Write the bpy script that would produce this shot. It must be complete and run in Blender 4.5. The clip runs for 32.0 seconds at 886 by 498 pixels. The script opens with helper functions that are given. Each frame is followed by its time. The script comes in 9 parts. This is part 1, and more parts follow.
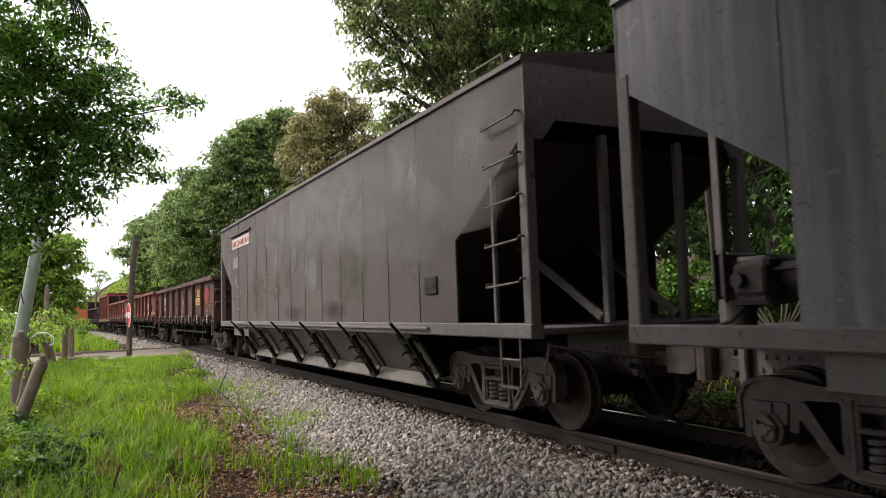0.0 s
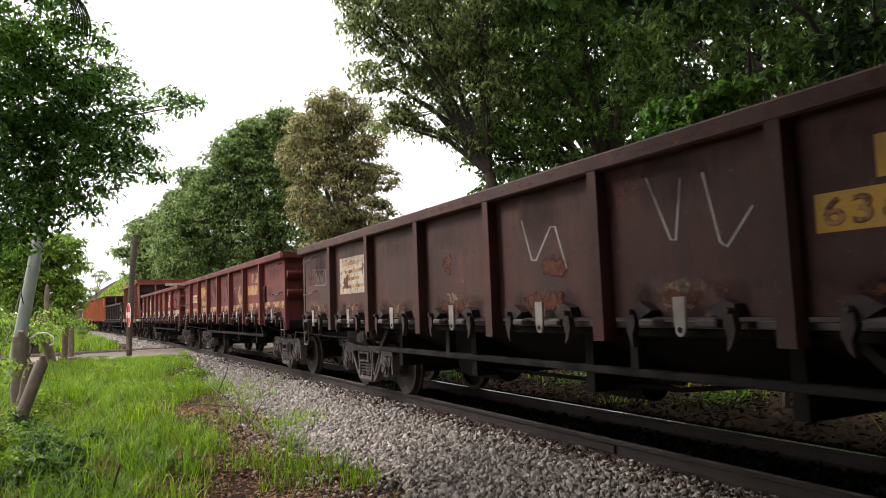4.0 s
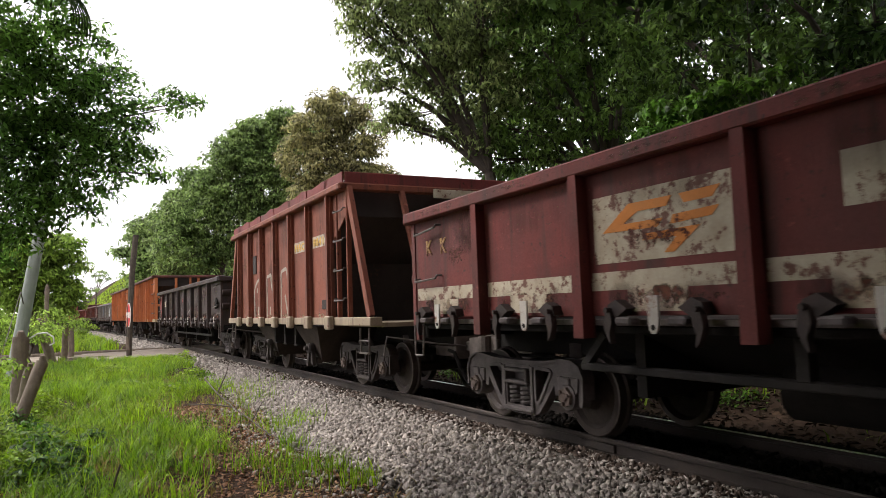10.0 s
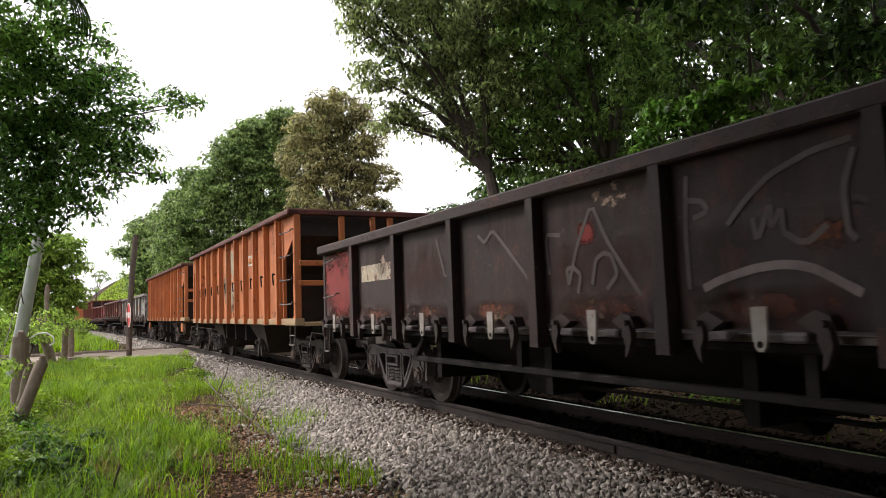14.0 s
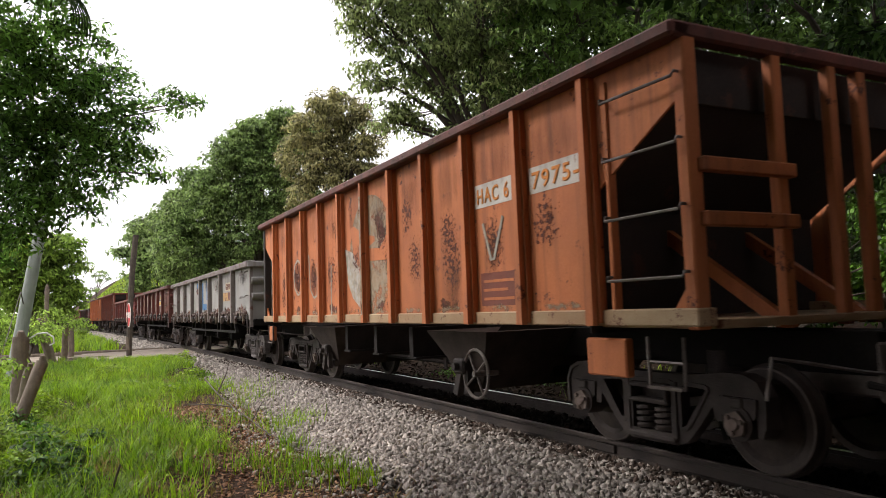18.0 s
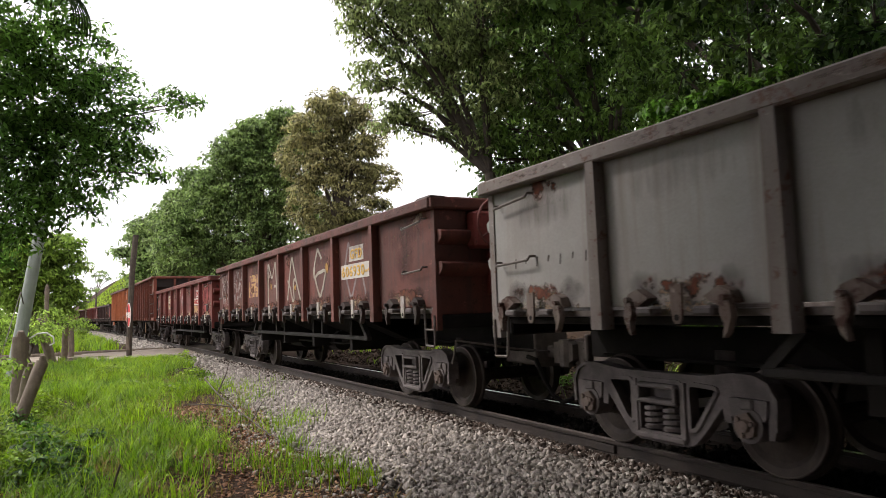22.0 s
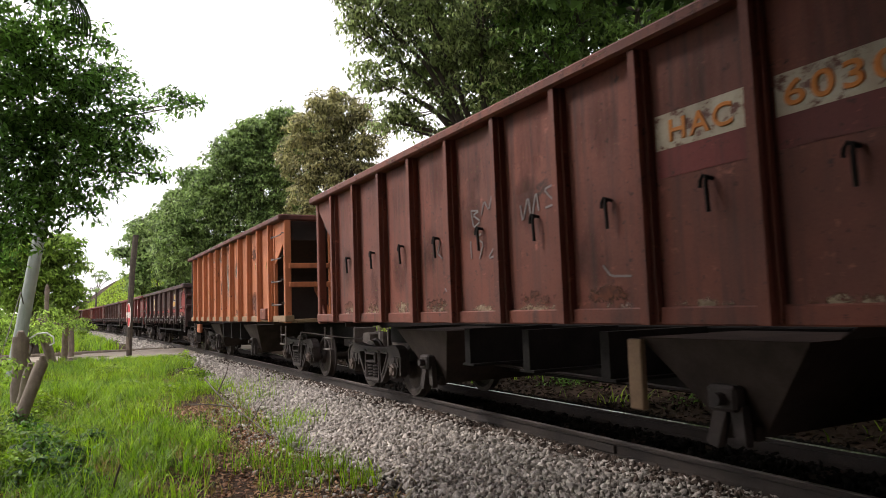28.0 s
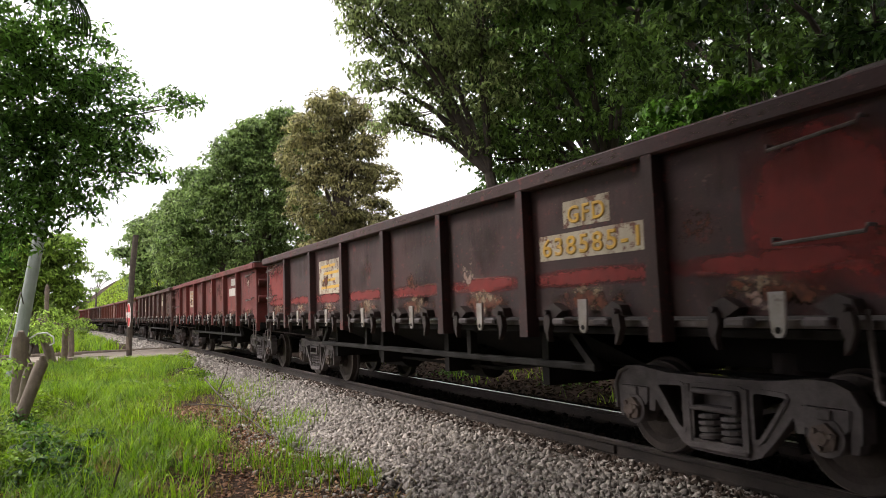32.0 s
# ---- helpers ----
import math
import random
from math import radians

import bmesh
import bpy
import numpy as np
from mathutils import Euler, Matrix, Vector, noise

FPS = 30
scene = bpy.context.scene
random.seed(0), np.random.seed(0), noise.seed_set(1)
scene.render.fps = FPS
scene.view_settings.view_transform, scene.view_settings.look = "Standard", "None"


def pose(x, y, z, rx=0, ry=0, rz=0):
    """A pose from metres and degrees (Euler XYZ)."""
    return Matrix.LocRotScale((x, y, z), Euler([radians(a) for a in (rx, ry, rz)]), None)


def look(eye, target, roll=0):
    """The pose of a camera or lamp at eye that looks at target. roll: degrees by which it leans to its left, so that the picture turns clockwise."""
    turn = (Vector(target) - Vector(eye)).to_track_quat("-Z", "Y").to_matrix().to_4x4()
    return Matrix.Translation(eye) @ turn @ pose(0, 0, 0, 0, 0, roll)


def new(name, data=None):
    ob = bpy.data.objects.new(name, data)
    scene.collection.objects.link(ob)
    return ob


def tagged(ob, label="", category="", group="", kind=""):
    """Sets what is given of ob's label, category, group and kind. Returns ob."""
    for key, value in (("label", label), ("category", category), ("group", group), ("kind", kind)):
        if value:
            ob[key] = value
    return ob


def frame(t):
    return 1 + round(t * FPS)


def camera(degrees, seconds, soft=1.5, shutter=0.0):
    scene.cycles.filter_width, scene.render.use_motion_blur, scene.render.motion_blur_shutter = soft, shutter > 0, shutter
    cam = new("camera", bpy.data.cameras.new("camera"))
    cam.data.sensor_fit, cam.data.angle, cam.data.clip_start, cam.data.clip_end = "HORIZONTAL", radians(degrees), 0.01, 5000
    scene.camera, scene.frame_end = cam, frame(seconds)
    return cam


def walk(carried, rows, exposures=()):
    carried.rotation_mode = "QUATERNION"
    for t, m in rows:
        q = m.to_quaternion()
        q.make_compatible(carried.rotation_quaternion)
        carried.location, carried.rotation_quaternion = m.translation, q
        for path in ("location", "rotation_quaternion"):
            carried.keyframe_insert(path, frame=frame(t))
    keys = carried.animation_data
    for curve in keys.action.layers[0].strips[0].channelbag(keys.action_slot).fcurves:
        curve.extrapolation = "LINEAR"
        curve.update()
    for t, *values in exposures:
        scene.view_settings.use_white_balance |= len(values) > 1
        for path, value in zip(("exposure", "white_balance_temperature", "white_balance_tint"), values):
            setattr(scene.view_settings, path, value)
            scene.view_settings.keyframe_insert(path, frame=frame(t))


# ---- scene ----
# Freight train passing on a single metre-gauge line, seen from the grass verge.
# x runs along the track (the train goes towards +x), z = 0 is the rail top, y = 0 the track's middle.
cam = camera(63.38, 32.0, soft=0.4, shutter=0.12)
EYE, AIM = (0.0, -4.69, 1.19), (-8.8779, -0.1592, 1.9991)
walk(cam, [(0, look(EYE, AIM, -1.894)), (32.0, look(EYE, AIM, -1.894))])

# ---- light: bright overcast sky ----
SUN_EL, SUN_ROT = radians(41), radians(222)
world = bpy.data.worlds.new("sky")
scene.world = world
world.use_nodes = True
wn, wl = world.node_tree.nodes, world.node_tree.links
bg = wn["Background"]
sky = wn.new("ShaderNodeTexSky")
sky.sky_type = "NISHITA"
sky.sun_disc = False
sky.sun_elevation, sky.sun_rotation = SUN_EL, SUN_ROT
sky.dust_density, sky.air_density = 4.0, 1.0
hsv = wn.new("ShaderNodeHueSaturation")
hsv.inputs["Saturation"].default_value = 0.18
cloud = wn.new("ShaderNodeMix")
cloud.data_type = "RGBA"
cloud.inputs[0].default_value = 0.7
cloud.inputs[7].default_value = (11.9, 11.35, 11.9, 1)
wl.new(sky.outputs[0], hsv.inputs["Color"])
wl.new(hsv.outputs[0], cloud.inputs[6])
wl.new(cloud.outputs[2], bg.inputs["Color"])
bg.inputs["Strength"].default_value = 0.1
sun = new("sun", bpy.data.lights.new("sun", "SUN"))
sun.data.energy, sun.data.angle, sun.data.color = 1.5, radians(14), (1, 0.93, 0.89)
sun.matrix_world = look((0, 0, 0), (math.sin(SUN_ROT) * -math.cos(SUN_EL), -math.cos(SUN_ROT) * math.cos(SUN_EL), -math.sin(SUN_EL)))
scene.view_settings.exposure = 1.0


from mathutils.geometry import tessellate_polygon

# ---- geometry helpers ----
class Geo:
    """Collects vertices and faces of one mesh."""

    def __init__(self):
        self.v, self.f = [], []

    def add(self, vs, fs):
        n = len(self.v)
        self.v += [tuple(p) for p in vs]
        self.f += [tuple(i + n for i in q) for q in fs]
        return self

    def box(self, x0, x1, y0, y1, z0, z1, c=0.0):
        """A box with its edges chamfered by c."""
        x0, x1, y0, y1, z0, z1 = min(x0, x1), max(x0, x1), min(y0, y1), max(y0, y1), min(z0, z1), max(z0, z1)
        c = min(c, (x1 - x0) * 0.4, (y1 - y0) * 0.4, (z1 - z0) * 0.4)
        if c <= 0:
            vs = [(x, y, z) for x in (x0, x1) for y in (y0, y1) for z in (z0, z1)]
            return self.add(vs, [(0, 1, 3, 2), (4, 6, 7, 5), (0, 4, 5, 1), (2, 3, 7, 6), (0, 2, 6, 4), (1, 5, 7, 3)])
        vs, idx = [], {}
        for i, x in enumerate((x0, x1)):
            for j, y in enumerate((y0, y1)):
                for k, z in enumerate((z0, z1)):
                    sx, sy, sz = c * (1 - 2 * i), c * (1 - 2 * j), c * (1 - 2 * k)
                    for a, p in enumerate(((x, y + sy, z + sz), (x + sx, y, z + sz), (x + sx, y + sy, z))):
                        idx[i, j, k, a] = len(vs)
                        vs.append(p)
        fs = []
        q = ((0, 0), (1, 0), (1, 1), (0, 1))
        for s in (0, 1):
            fs.append([idx[s, a, b, 0] for a, b in (q if s else q[::-1])])
            fs.append([idx[a, s, b, 1] for a, b in (q[::-1] if s else q)])
            fs.append([idx[a, b, s, 2] for a, b in (q if s else q[::-1])])
        for a in (0, 1):
            for b in (0, 1):
                e = (idx[0, a, b, 1], idx[1, a, b, 1], idx[1, a, b, 2], idx[0, a, b, 2])
                fs.append(e if (a == b) else e[::-1])
                e = (idx[a, 0, b, 0], idx[a, 1, b, 0], idx[a, 1, b, 2], idx[a, 0, b, 2])
                fs.append(e[::-1] if (a == b) else e)
                e = (idx[a, b, 0, 0], idx[a, b, 1, 0], idx[a, b, 1, 1], idx[a, b, 0, 1])
                fs.append(e if (a == b) else e[::-1])
                for k in (0, 1):
                    t = (idx[a, b, k, 0], idx[a, b, k, 1], idx[a, b, k, 2])
                    fs.append(t if (a + b + k) % 2 else t[::-1])
        return self.add(vs, fs)

    def prism(self, poly, y0, y1):
        """A polygon in x, z drawn out from y0 to y1."""
        n = len(poly)
        vs = [(x, y0, z) for x, z in poly] + [(x, y1, z) for x, z in poly]
        return self.add(vs, [tuple(range(n)), tuple(range(2 * n - 1, n - 1, -1))] + [(i, i + n, (i + 1) % n + n, (i + 1) % n) for i in range(n)])

    def strip(self, pts, w, y0, y1):
        """A bar of width w that follows points in x, z, from y0 to y1."""
        L, R = [], []
        for i, (x, z) in enumerate(pts):
            a, b = pts[max(i - 1, 0)], pts[min(i + 1, len(pts) - 1)]
            dx, dz = b[0] - a[0], b[1] - a[1]
            d = math.hypot(dx, dz) or 1
            L.append((x - dz / d * w / 2, z + dx / d * w / 2))
            R.append((x + dz / d * w / 2, z - dx / d * w / 2))
        vs, fs = [], []
        for a, b in zip(L, R):
            vs += [(a[0], y0, a[1]), (b[0], y0, b[1]), (b[0], y1, b[1]), (a[0], y1, a[1])]
        for i in range(len(pts) - 1):
            fs += [(4 * i + k, 4 * i + 4 + k, 4 * i + 4 + (k + 1) % 4, 4 * i + (k + 1) % 4) for k in range(4)]
        m = 4 * len(pts)
        return self.add(vs, fs + [(0, 1, 2, 3), (m - 1, m - 2, m - 3, m - 4)])

    def cyl(self, p0, p1, r, n=10, r2=None):
        p0, p1 = Vector(p0), Vector(p1)
        d = (p1 - p0).normalized()
        a = d.orthogonal().normalized()
        b = d.cross(a)
        r2 = r if r2 is None else r2
        ring = [(math.cos(2 * math.pi * i / n), math.sin(2 * math.pi * i / n)) for i in range(n)]
        vs = [p0 + (a * u + b * w) * r for u, w in ring] + [p1 + (a * u + b * w) * r2 for u, w in ring]
        return self.add(vs, [tuple(range(n - 1, -1, -1)), tuple(range(n, 2 * n))] + [(i, (i + 1) % n, (i + 1) % n + n, i + n) for i in range(n)])

    def tube(self, pts, r, n=6):
        """A round bar bent along points."""
        pts = [Vector(p) for p in pts]
        up = None
        rows = []
        for i, p in enumerate(pts):
            d = (pts[min(i + 1, len(pts) - 1)] - pts[max(i - 1, 0)]).normalized()
            a = d.orthogonal().normalized() if up is None else (up - d * up.dot(d)).normalized()
            up = a
            b = d.cross(a)
            rows.append([p + (a * math.cos(2 * math.pi * k / n) + b * math.sin(2 * math.pi * k / n)) * r for k in range(n)])
        vs = [q for row in rows for q in row]
        fs = [tuple(range(n - 1, -1, -1)), tuple(range((len(pts) - 1) * n, len(pts) * n))]
        for i in range(len(pts) - 1):
            fs += [(i * n + k, i * n + (k + 1) % n, (i + 1) * n + (k + 1) % n, (i + 1) * n + k) for k in range(n)]
        return self.add(vs, fs)

    def lathe(self, prof, n=28):
        """A profile of (radius, y) turned round the y axis."""
        vs = [(r * math.cos(2 * math.pi * i / n), y, r * math.sin(2 * math.pi * i / n)) for i in range(n) for r, y in prof]
        m = len(prof)
        return self.add(vs, [(i * m + k, i * m + k + 1, (i + 1) % n * m + k + 1, (i + 1) % n * m + k) for i in range(n) for k in range(m - 1)])

    def ring(self, c, r, t, n=20, axis="x"):
        """A thin round hoop about the point c."""
        pts = []
        for i in range(n + 1):
            a = 2 * math.pi * i / n
            u, w = r * math.cos(a), r * math.sin(a)
            pts.append((c[0], c[1] + u, c[2] + w) if axis == "x" else (c[0] + u, c[1], c[2] + w))
        return self.tube(pts, t, 6)

    def mesh(self, name):
        me = bpy.data.meshes.new(name)
        me.from_pydata(self.v, [], self.f)
        me.polygons.foreach_set("use_smooth", [True] * len(me.polygons))
        me.set_sharp_from_angle(angle=radians(32))
        me.update()
        return me


MESHES = {}


def part(name, geo, material, parent, label="", key=None, at=None):
    """One mesh object under a thing or a part. key: alike parts share one mesh; geo may be a function that makes it."""
    if key is not None and key in MESHES:
        me = MESHES[key]
    else:
        me = (geo() if callable(geo) else geo).mesh(name)
        me.materials.append(material)
        if key is not None:
            MESHES[key] = me
    ob = new(name, me)
    if me.materials[0] != material:
        ob.material_slots[0].link = "OBJECT"
        ob.material_slots[0].material = material
    ob.parent = parent
    if at is not None:
        ob.matrix_basis = at if isinstance(at, Matrix) else Matrix.Translation(at)
    return tagged(ob, label)


def from_arrays(name, verts, faces, material, smooth=False):
    """A mesh from numpy arrays of vertices and of faces with equal corner counts."""
    me = bpy.data.meshes.new(name)
    nf, k = faces.shape
    me.vertices.add(len(verts))
    me.vertices.foreach_set("co", np.ascontiguousarray(verts, dtype=np.float32).ravel())
    me.loops.add(nf * k)
    me.loops.foreach_set("vertex_index", np.ascontiguousarray(faces, dtype=np.int32).ravel())
    me.polygons.add(nf)
    me.polygons.foreach_set("loop_start", np.arange(0, nf * k, k, dtype=np.int32))
    if smooth:
        me.polygons.foreach_set("use_smooth", np.ones(nf, dtype=bool))
    me.update(calc_edges=True)
    me.materials.append(material)
    return new(name, me)


# ---- materials ----
def material(name, col, col2=None, rough=0.75, metal=0.0, scale=3.0, bump=0.15, grain=70.0, rust=0.0, rust_col=(0.06, 0.025, 0.014),
             streak=0.0, streak_col=(0.04, 0.033, 0.028), island=0.0, spec=0.4, dent=0.0, shift=True, transl=0.0, rust_scale=2.2, chips=0.0):
    """A weathered surface: two tones in patches, rust in spots, run-down streaks, fine grain."""
    m = bpy.data.materials.new(name)
    m.use_nodes = True
    n, l = m.node_tree.nodes, m.node_tree.links
    b = n["Principled BSDF"]
    tc = n.new("ShaderNodeTexCoord")
    co = tc.outputs["Object"]
    if shift:
        oi = n.new("ShaderNodeObjectInfo")
        mul = n.new("ShaderNodeVectorMath")
        mul.operation = "MULTIPLY_ADD"
        comb = n.new("ShaderNodeCombineXYZ")
        for i in range(3):
            l.new(oi.outputs["Random"], comb.inputs[i])
        l.new(comb.outputs[0], mul.inputs[0])
        mul.inputs[1].default_value = (13.0, 7.0, 3.0)
        l.new(co, mul.inputs[2])
        co = mul.outputs[0]

    def noise_at(sc, detail=5, stretch=None, rough_=0.6):
        x = n.new("ShaderNodeTexNoise")
        x.inputs["Scale"].default_value, x.inputs["Detail"].default_value, x.inputs["Roughness"].default_value = sc, detail, rough_
        if stretch:
            mp = n.new("ShaderNodeMapping")
            mp.inputs["Scale"].default_value = stretch
            l.new(co, mp.inputs[0])
            l.new(mp.outputs[0], x.inputs["Vector"])
        else:
            l.new(co, x.inputs["Vector"])
        return x.outputs["Fac"]

    def ramp(src, a, c):
        x = n.new("ShaderNodeMapRange")
        x.inputs[1].default_value, x.inputs[2].default_value = a, c
        l.new(src, x.inputs[0])
        return x.outputs[0]

    def mix(f, a, c):
        x = n.new("ShaderNodeMix")
        x.data_type = "RGBA"
        for sock, val in ((0, f), (6, a), (7, c)):
            if isinstance(val, (tuple, float)):
                x.inputs[sock].default_value = (*val, 1) if isinstance(val, tuple) else val
            else:
                l.new(val, x.inputs[sock])
        return x.outputs[2]

    col2 = col2 or tuple(c * 0.6 for c in col)
    out = mix(ramp(noise_at(scale), 0.35, 0.65), col, col2)
    fine = noise_at(grain, 3)
    out = mix(ramp(fine, 0.2, 1.2), out, mix(0.5, out, tuple(c * 0.5 for c in col2)))
    if island:
        ge = n.new("ShaderNodeNewGeometry")
        hs = n.new("ShaderNodeHueSaturation")
        val = n.new("ShaderNodeMapRange")
        val.inputs[3].default_value, val.inputs[4].default_value = 1 - island, 1 + island
        l.new(ge.outputs["Random Per Island"], val.inputs[0])
        l.new(val.outputs[0], hs.inputs["Value"])
        l.new(out, hs.inputs["Color"])
        out = hs.outputs[0]
    if streak:
        f = ramp(noise_at(1.0, 6, (9, 9, 0.5)), 0.60 - 0.25 * streak, 0.78)
        out = mix(f, out, streak_col)
        grime = ramp(noise_at(0.8, 4, (1, 1, 0.6)), 0.42, 0.72)
        out = mix(grime, out, mix(0.55, out, streak_col))
    if chips:
        f = ramp(noise_at(chips, 6, None, 0.7), 0.60, 0.66)
        out = mix(f, out, rust_col)
        f = ramp(noise_at(chips * 0.45, 7, (1, 1, 1.6), 0.7), 0.62, 0.72)
        out = mix(f, out, mix(0.6, out, tuple(min(1.0, c * 1.9 + 0.03) for c in col)))
    if rust:
        f = ramp(noise_at(rust_scale, 10, None, 0.75), 0.66 - 0.22 * rust, 0.70 - 0.2 * rust)
        out = mix(f, out, rust_col)
    l.new(out, b.inputs["Base Color"])
    b.inputs["Metallic"].default_value = metal
    b.inputs["Specular IOR Level"].default_value = spec
    r = n.new("ShaderNodeMapRange")
    r.inputs[3].default_value, r.inputs[4].default_value = max(rough - 0.12, 0.05), min(rough + 0.12, 1)
    l.new(fine, r.inputs[0])
    l.new(r.outputs[0], b.inputs["Roughness"])
    if bump:
        bp = n.new("ShaderNodeBump")
        bp.inputs["Strength"].default_value, bp.inputs["Distance"].default_value = bump, 0.01
        l.new(fine, bp.inputs["Height"])
        if dent:
            bp2 = n.new("ShaderNodeBump")
            bp2.inputs["Strength"].default_value, bp2.inputs["Distance"].default_value = dent, 0.05
            l.new(noise_at(1.3, 2), bp2.inputs["Height"])
            l.new(bp2.outputs[0], bp.inputs["Normal"])
        l.new(bp.outputs[0], b.inputs["Normal"])
    if transl:
        tr = n.new("ShaderNodeBsdfTranslucent")
        l.new(out, tr.inputs["Color"])
        ms = n.new("ShaderNodeMixShader")
        ms.inputs[0].default_value = transl
        l.new(b.outputs[0], ms.inputs[1])
        l.new(tr.outputs[0], ms.inputs[2])
        l.new(ms.outputs[0], n["Material Output"].inputs["Surface"])
    return m


CASTGREY = material("dust_grey_cast_steel", (0.1, 0.088, 0.083), (0.055, 0.047, 0.044), 0.8, 0.0, 6, 0.3, 60, spec=0.25)
STEEL = material("grimy_cast_steel", (0.043, 0.032, 0.028), (0.021, 0.016, 0.0145), 0.75, 0.0, 6, 0.3, 60, spec=0.25)
# near-black base that takes in the deep shade under the wagons
DARK = material("near_black_underframe", (0.016, 0.013, 0.012), (0.008, 0.007, 0.006), 0.9, 0.0, 4, 0.3, 50, spec=0.15)
RIM = material("dusty_wheel_rim", (0.17, 0.145, 0.13), (0.1, 0.08, 0.07), 0.6, 0.3, 7, 0.15, 50, shift=False, spec=0.25)
WHEEL = material("wheel_steel", (0.062, 0.047, 0.04), (0.034, 0.026, 0.023), 0.65, 0.2, 7, 0.2, 50, shift=False, spec=0.25)
TREAD = material("bright_rail_head", (0.82, 0.8, 0.78), (0.7, 0.68, 0.66), 0.28, 1.0, 5, 0.05, 90)
DULLTREAD = material("dulled_rail_head", (0.15, 0.125, 0.11), (0.1, 0.08, 0.07), 0.6, 0.3, 5, 0.05, 90, spec=0.2)
RAILRUST = material("rusty_rail", (0.04, 0.028, 0.022), (0.022, 0.016, 0.0135), 0.8, 0.1, 5, 0.3, 80)
IRON = material("bare_iron_rod", (0.16, 0.14, 0.13), (0.08, 0.06, 0.05), 0.6, 0.4, 8, 0.15, 60)
CREAM = material("flaking_cream_paint", (0.5, 0.44, 0.33), (0.38, 0.31, 0.22), 0.7, 0, 5, 0.15, 60, rust=0.6, rust_col=(0.13, 0.055, 0.038), rust_scale=9.0)
SILLDIRTY = material("dirty_olive_sill_paint", (0.25, 0.18, 0.105), (0.2, 0.115, 0.06), 0.8, 0, 2.5, 0.15, 60, rust=0.35, rust_col=(0.1, 0.04, 0.022), rust_scale=6.0)
SILLORANGE = material("dirty_orange_sill_paint", (0.36, 0.26, 0.15), (0.31, 0.19, 0.1), 0.75, 0, 2.5, 0.15, 60, rust=0.4, rust_col=(0.12, 0.045, 0.025), rust_scale=7.0)
WHITE = material("dusty_white_paint", (0.55, 0.52, 0.47), (0.42, 0.38, 0.33), 0.65, 0, 4, 0.1, 60, rust=0.35, rust_col=(0.2, 0.09, 0.06))
TAG = material("pale_door_tag", (0.36, 0.33, 0.30), (0.24, 0.2, 0.17), 0.6, 0, 6, 0.1, 60, rust=0.25)
GIRDER = material("sooty_girder_steel", (0.024, 0.02, 0.018), (0.013, 0.011, 0.01), 0.8, 0.1, 4, 0.3, 50, spec=0.3)
OCHRE = material("ochre_paint", (0.46, 0.27, 0.09), (0.36, 0.2, 0.08), 0.7, 0, 5, 0.15, 60, rust=0.8, rust_col=(0.11, 0.035, 0.025), rust_scale=4.0)
YELLOW = material("stencil_yellow", (0.62, 0.36, 0.04), (0.55, 0.33, 0.08), 0.7, 0, 5, 0.1, 60, rust=0.2)
ORANGE_INK = material("stencil_orange", (0.6, 0.2, 0.025), (0.5, 0.18, 0.03), 0.7, 0, 5, 0.1, 60, rust=0.15)
RED_INK = material("stencil_red", (0.4, 0.03, 0.03), (0.35, 0.05, 0.04), 0.7, 0, 5, 0.1, 60, rust=0.15)
BLUE_INK = material("faded_blue_paint", (0.03, 0.13, 0.31), (0.045, 0.14, 0.28), 0.7, 0, 4, 0.1, 60)
CHALK = material("chalky_spray", (0.5, 0.47, 0.44), (0.33, 0.3, 0.28), 0.9, 0, 6, 0.05, 60)
FAINT = material("faint_spray", (0.125, 0.105, 0.1), (0.085, 0.07, 0.066), 0.9, 0, 4, 0.05, 60)
DULL_CHALK = material("worn_spray", (0.24, 0.2, 0.19), (0.15, 0.12, 0.115), 0.9, 0, 4, 0.05, 60)
BLACK_INK = material("black_spray", (0.025, 0.022, 0.022), (0.05, 0.03, 0.02), 0.85, 0, 5, 0.05, 60)
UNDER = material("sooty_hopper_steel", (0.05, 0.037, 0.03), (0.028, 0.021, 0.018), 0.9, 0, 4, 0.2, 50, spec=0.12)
# soot and the shade of the end recesses, both in one dark colour
SOOT_SHADE = material("soot_and_shade_steel", (0.035, 0.024, 0.02), (0.022, 0.016, 0.014), 0.8, 0, 3, 0.2, 50, rust=0.3, rust_col=(0.06, 0.025, 0.016))


SILLCREAM = material("dirty_cream_sill_paint", (0.36, 0.29, 0.2), (0.27, 0.21, 0.14), 0.75, 0, 3, 0.15, 60, rust=0.3, rust_col=(0.14, 0.06, 0.04), rust_scale=7.0, streak=0.3, streak_col=(0.12, 0.08, 0.06))


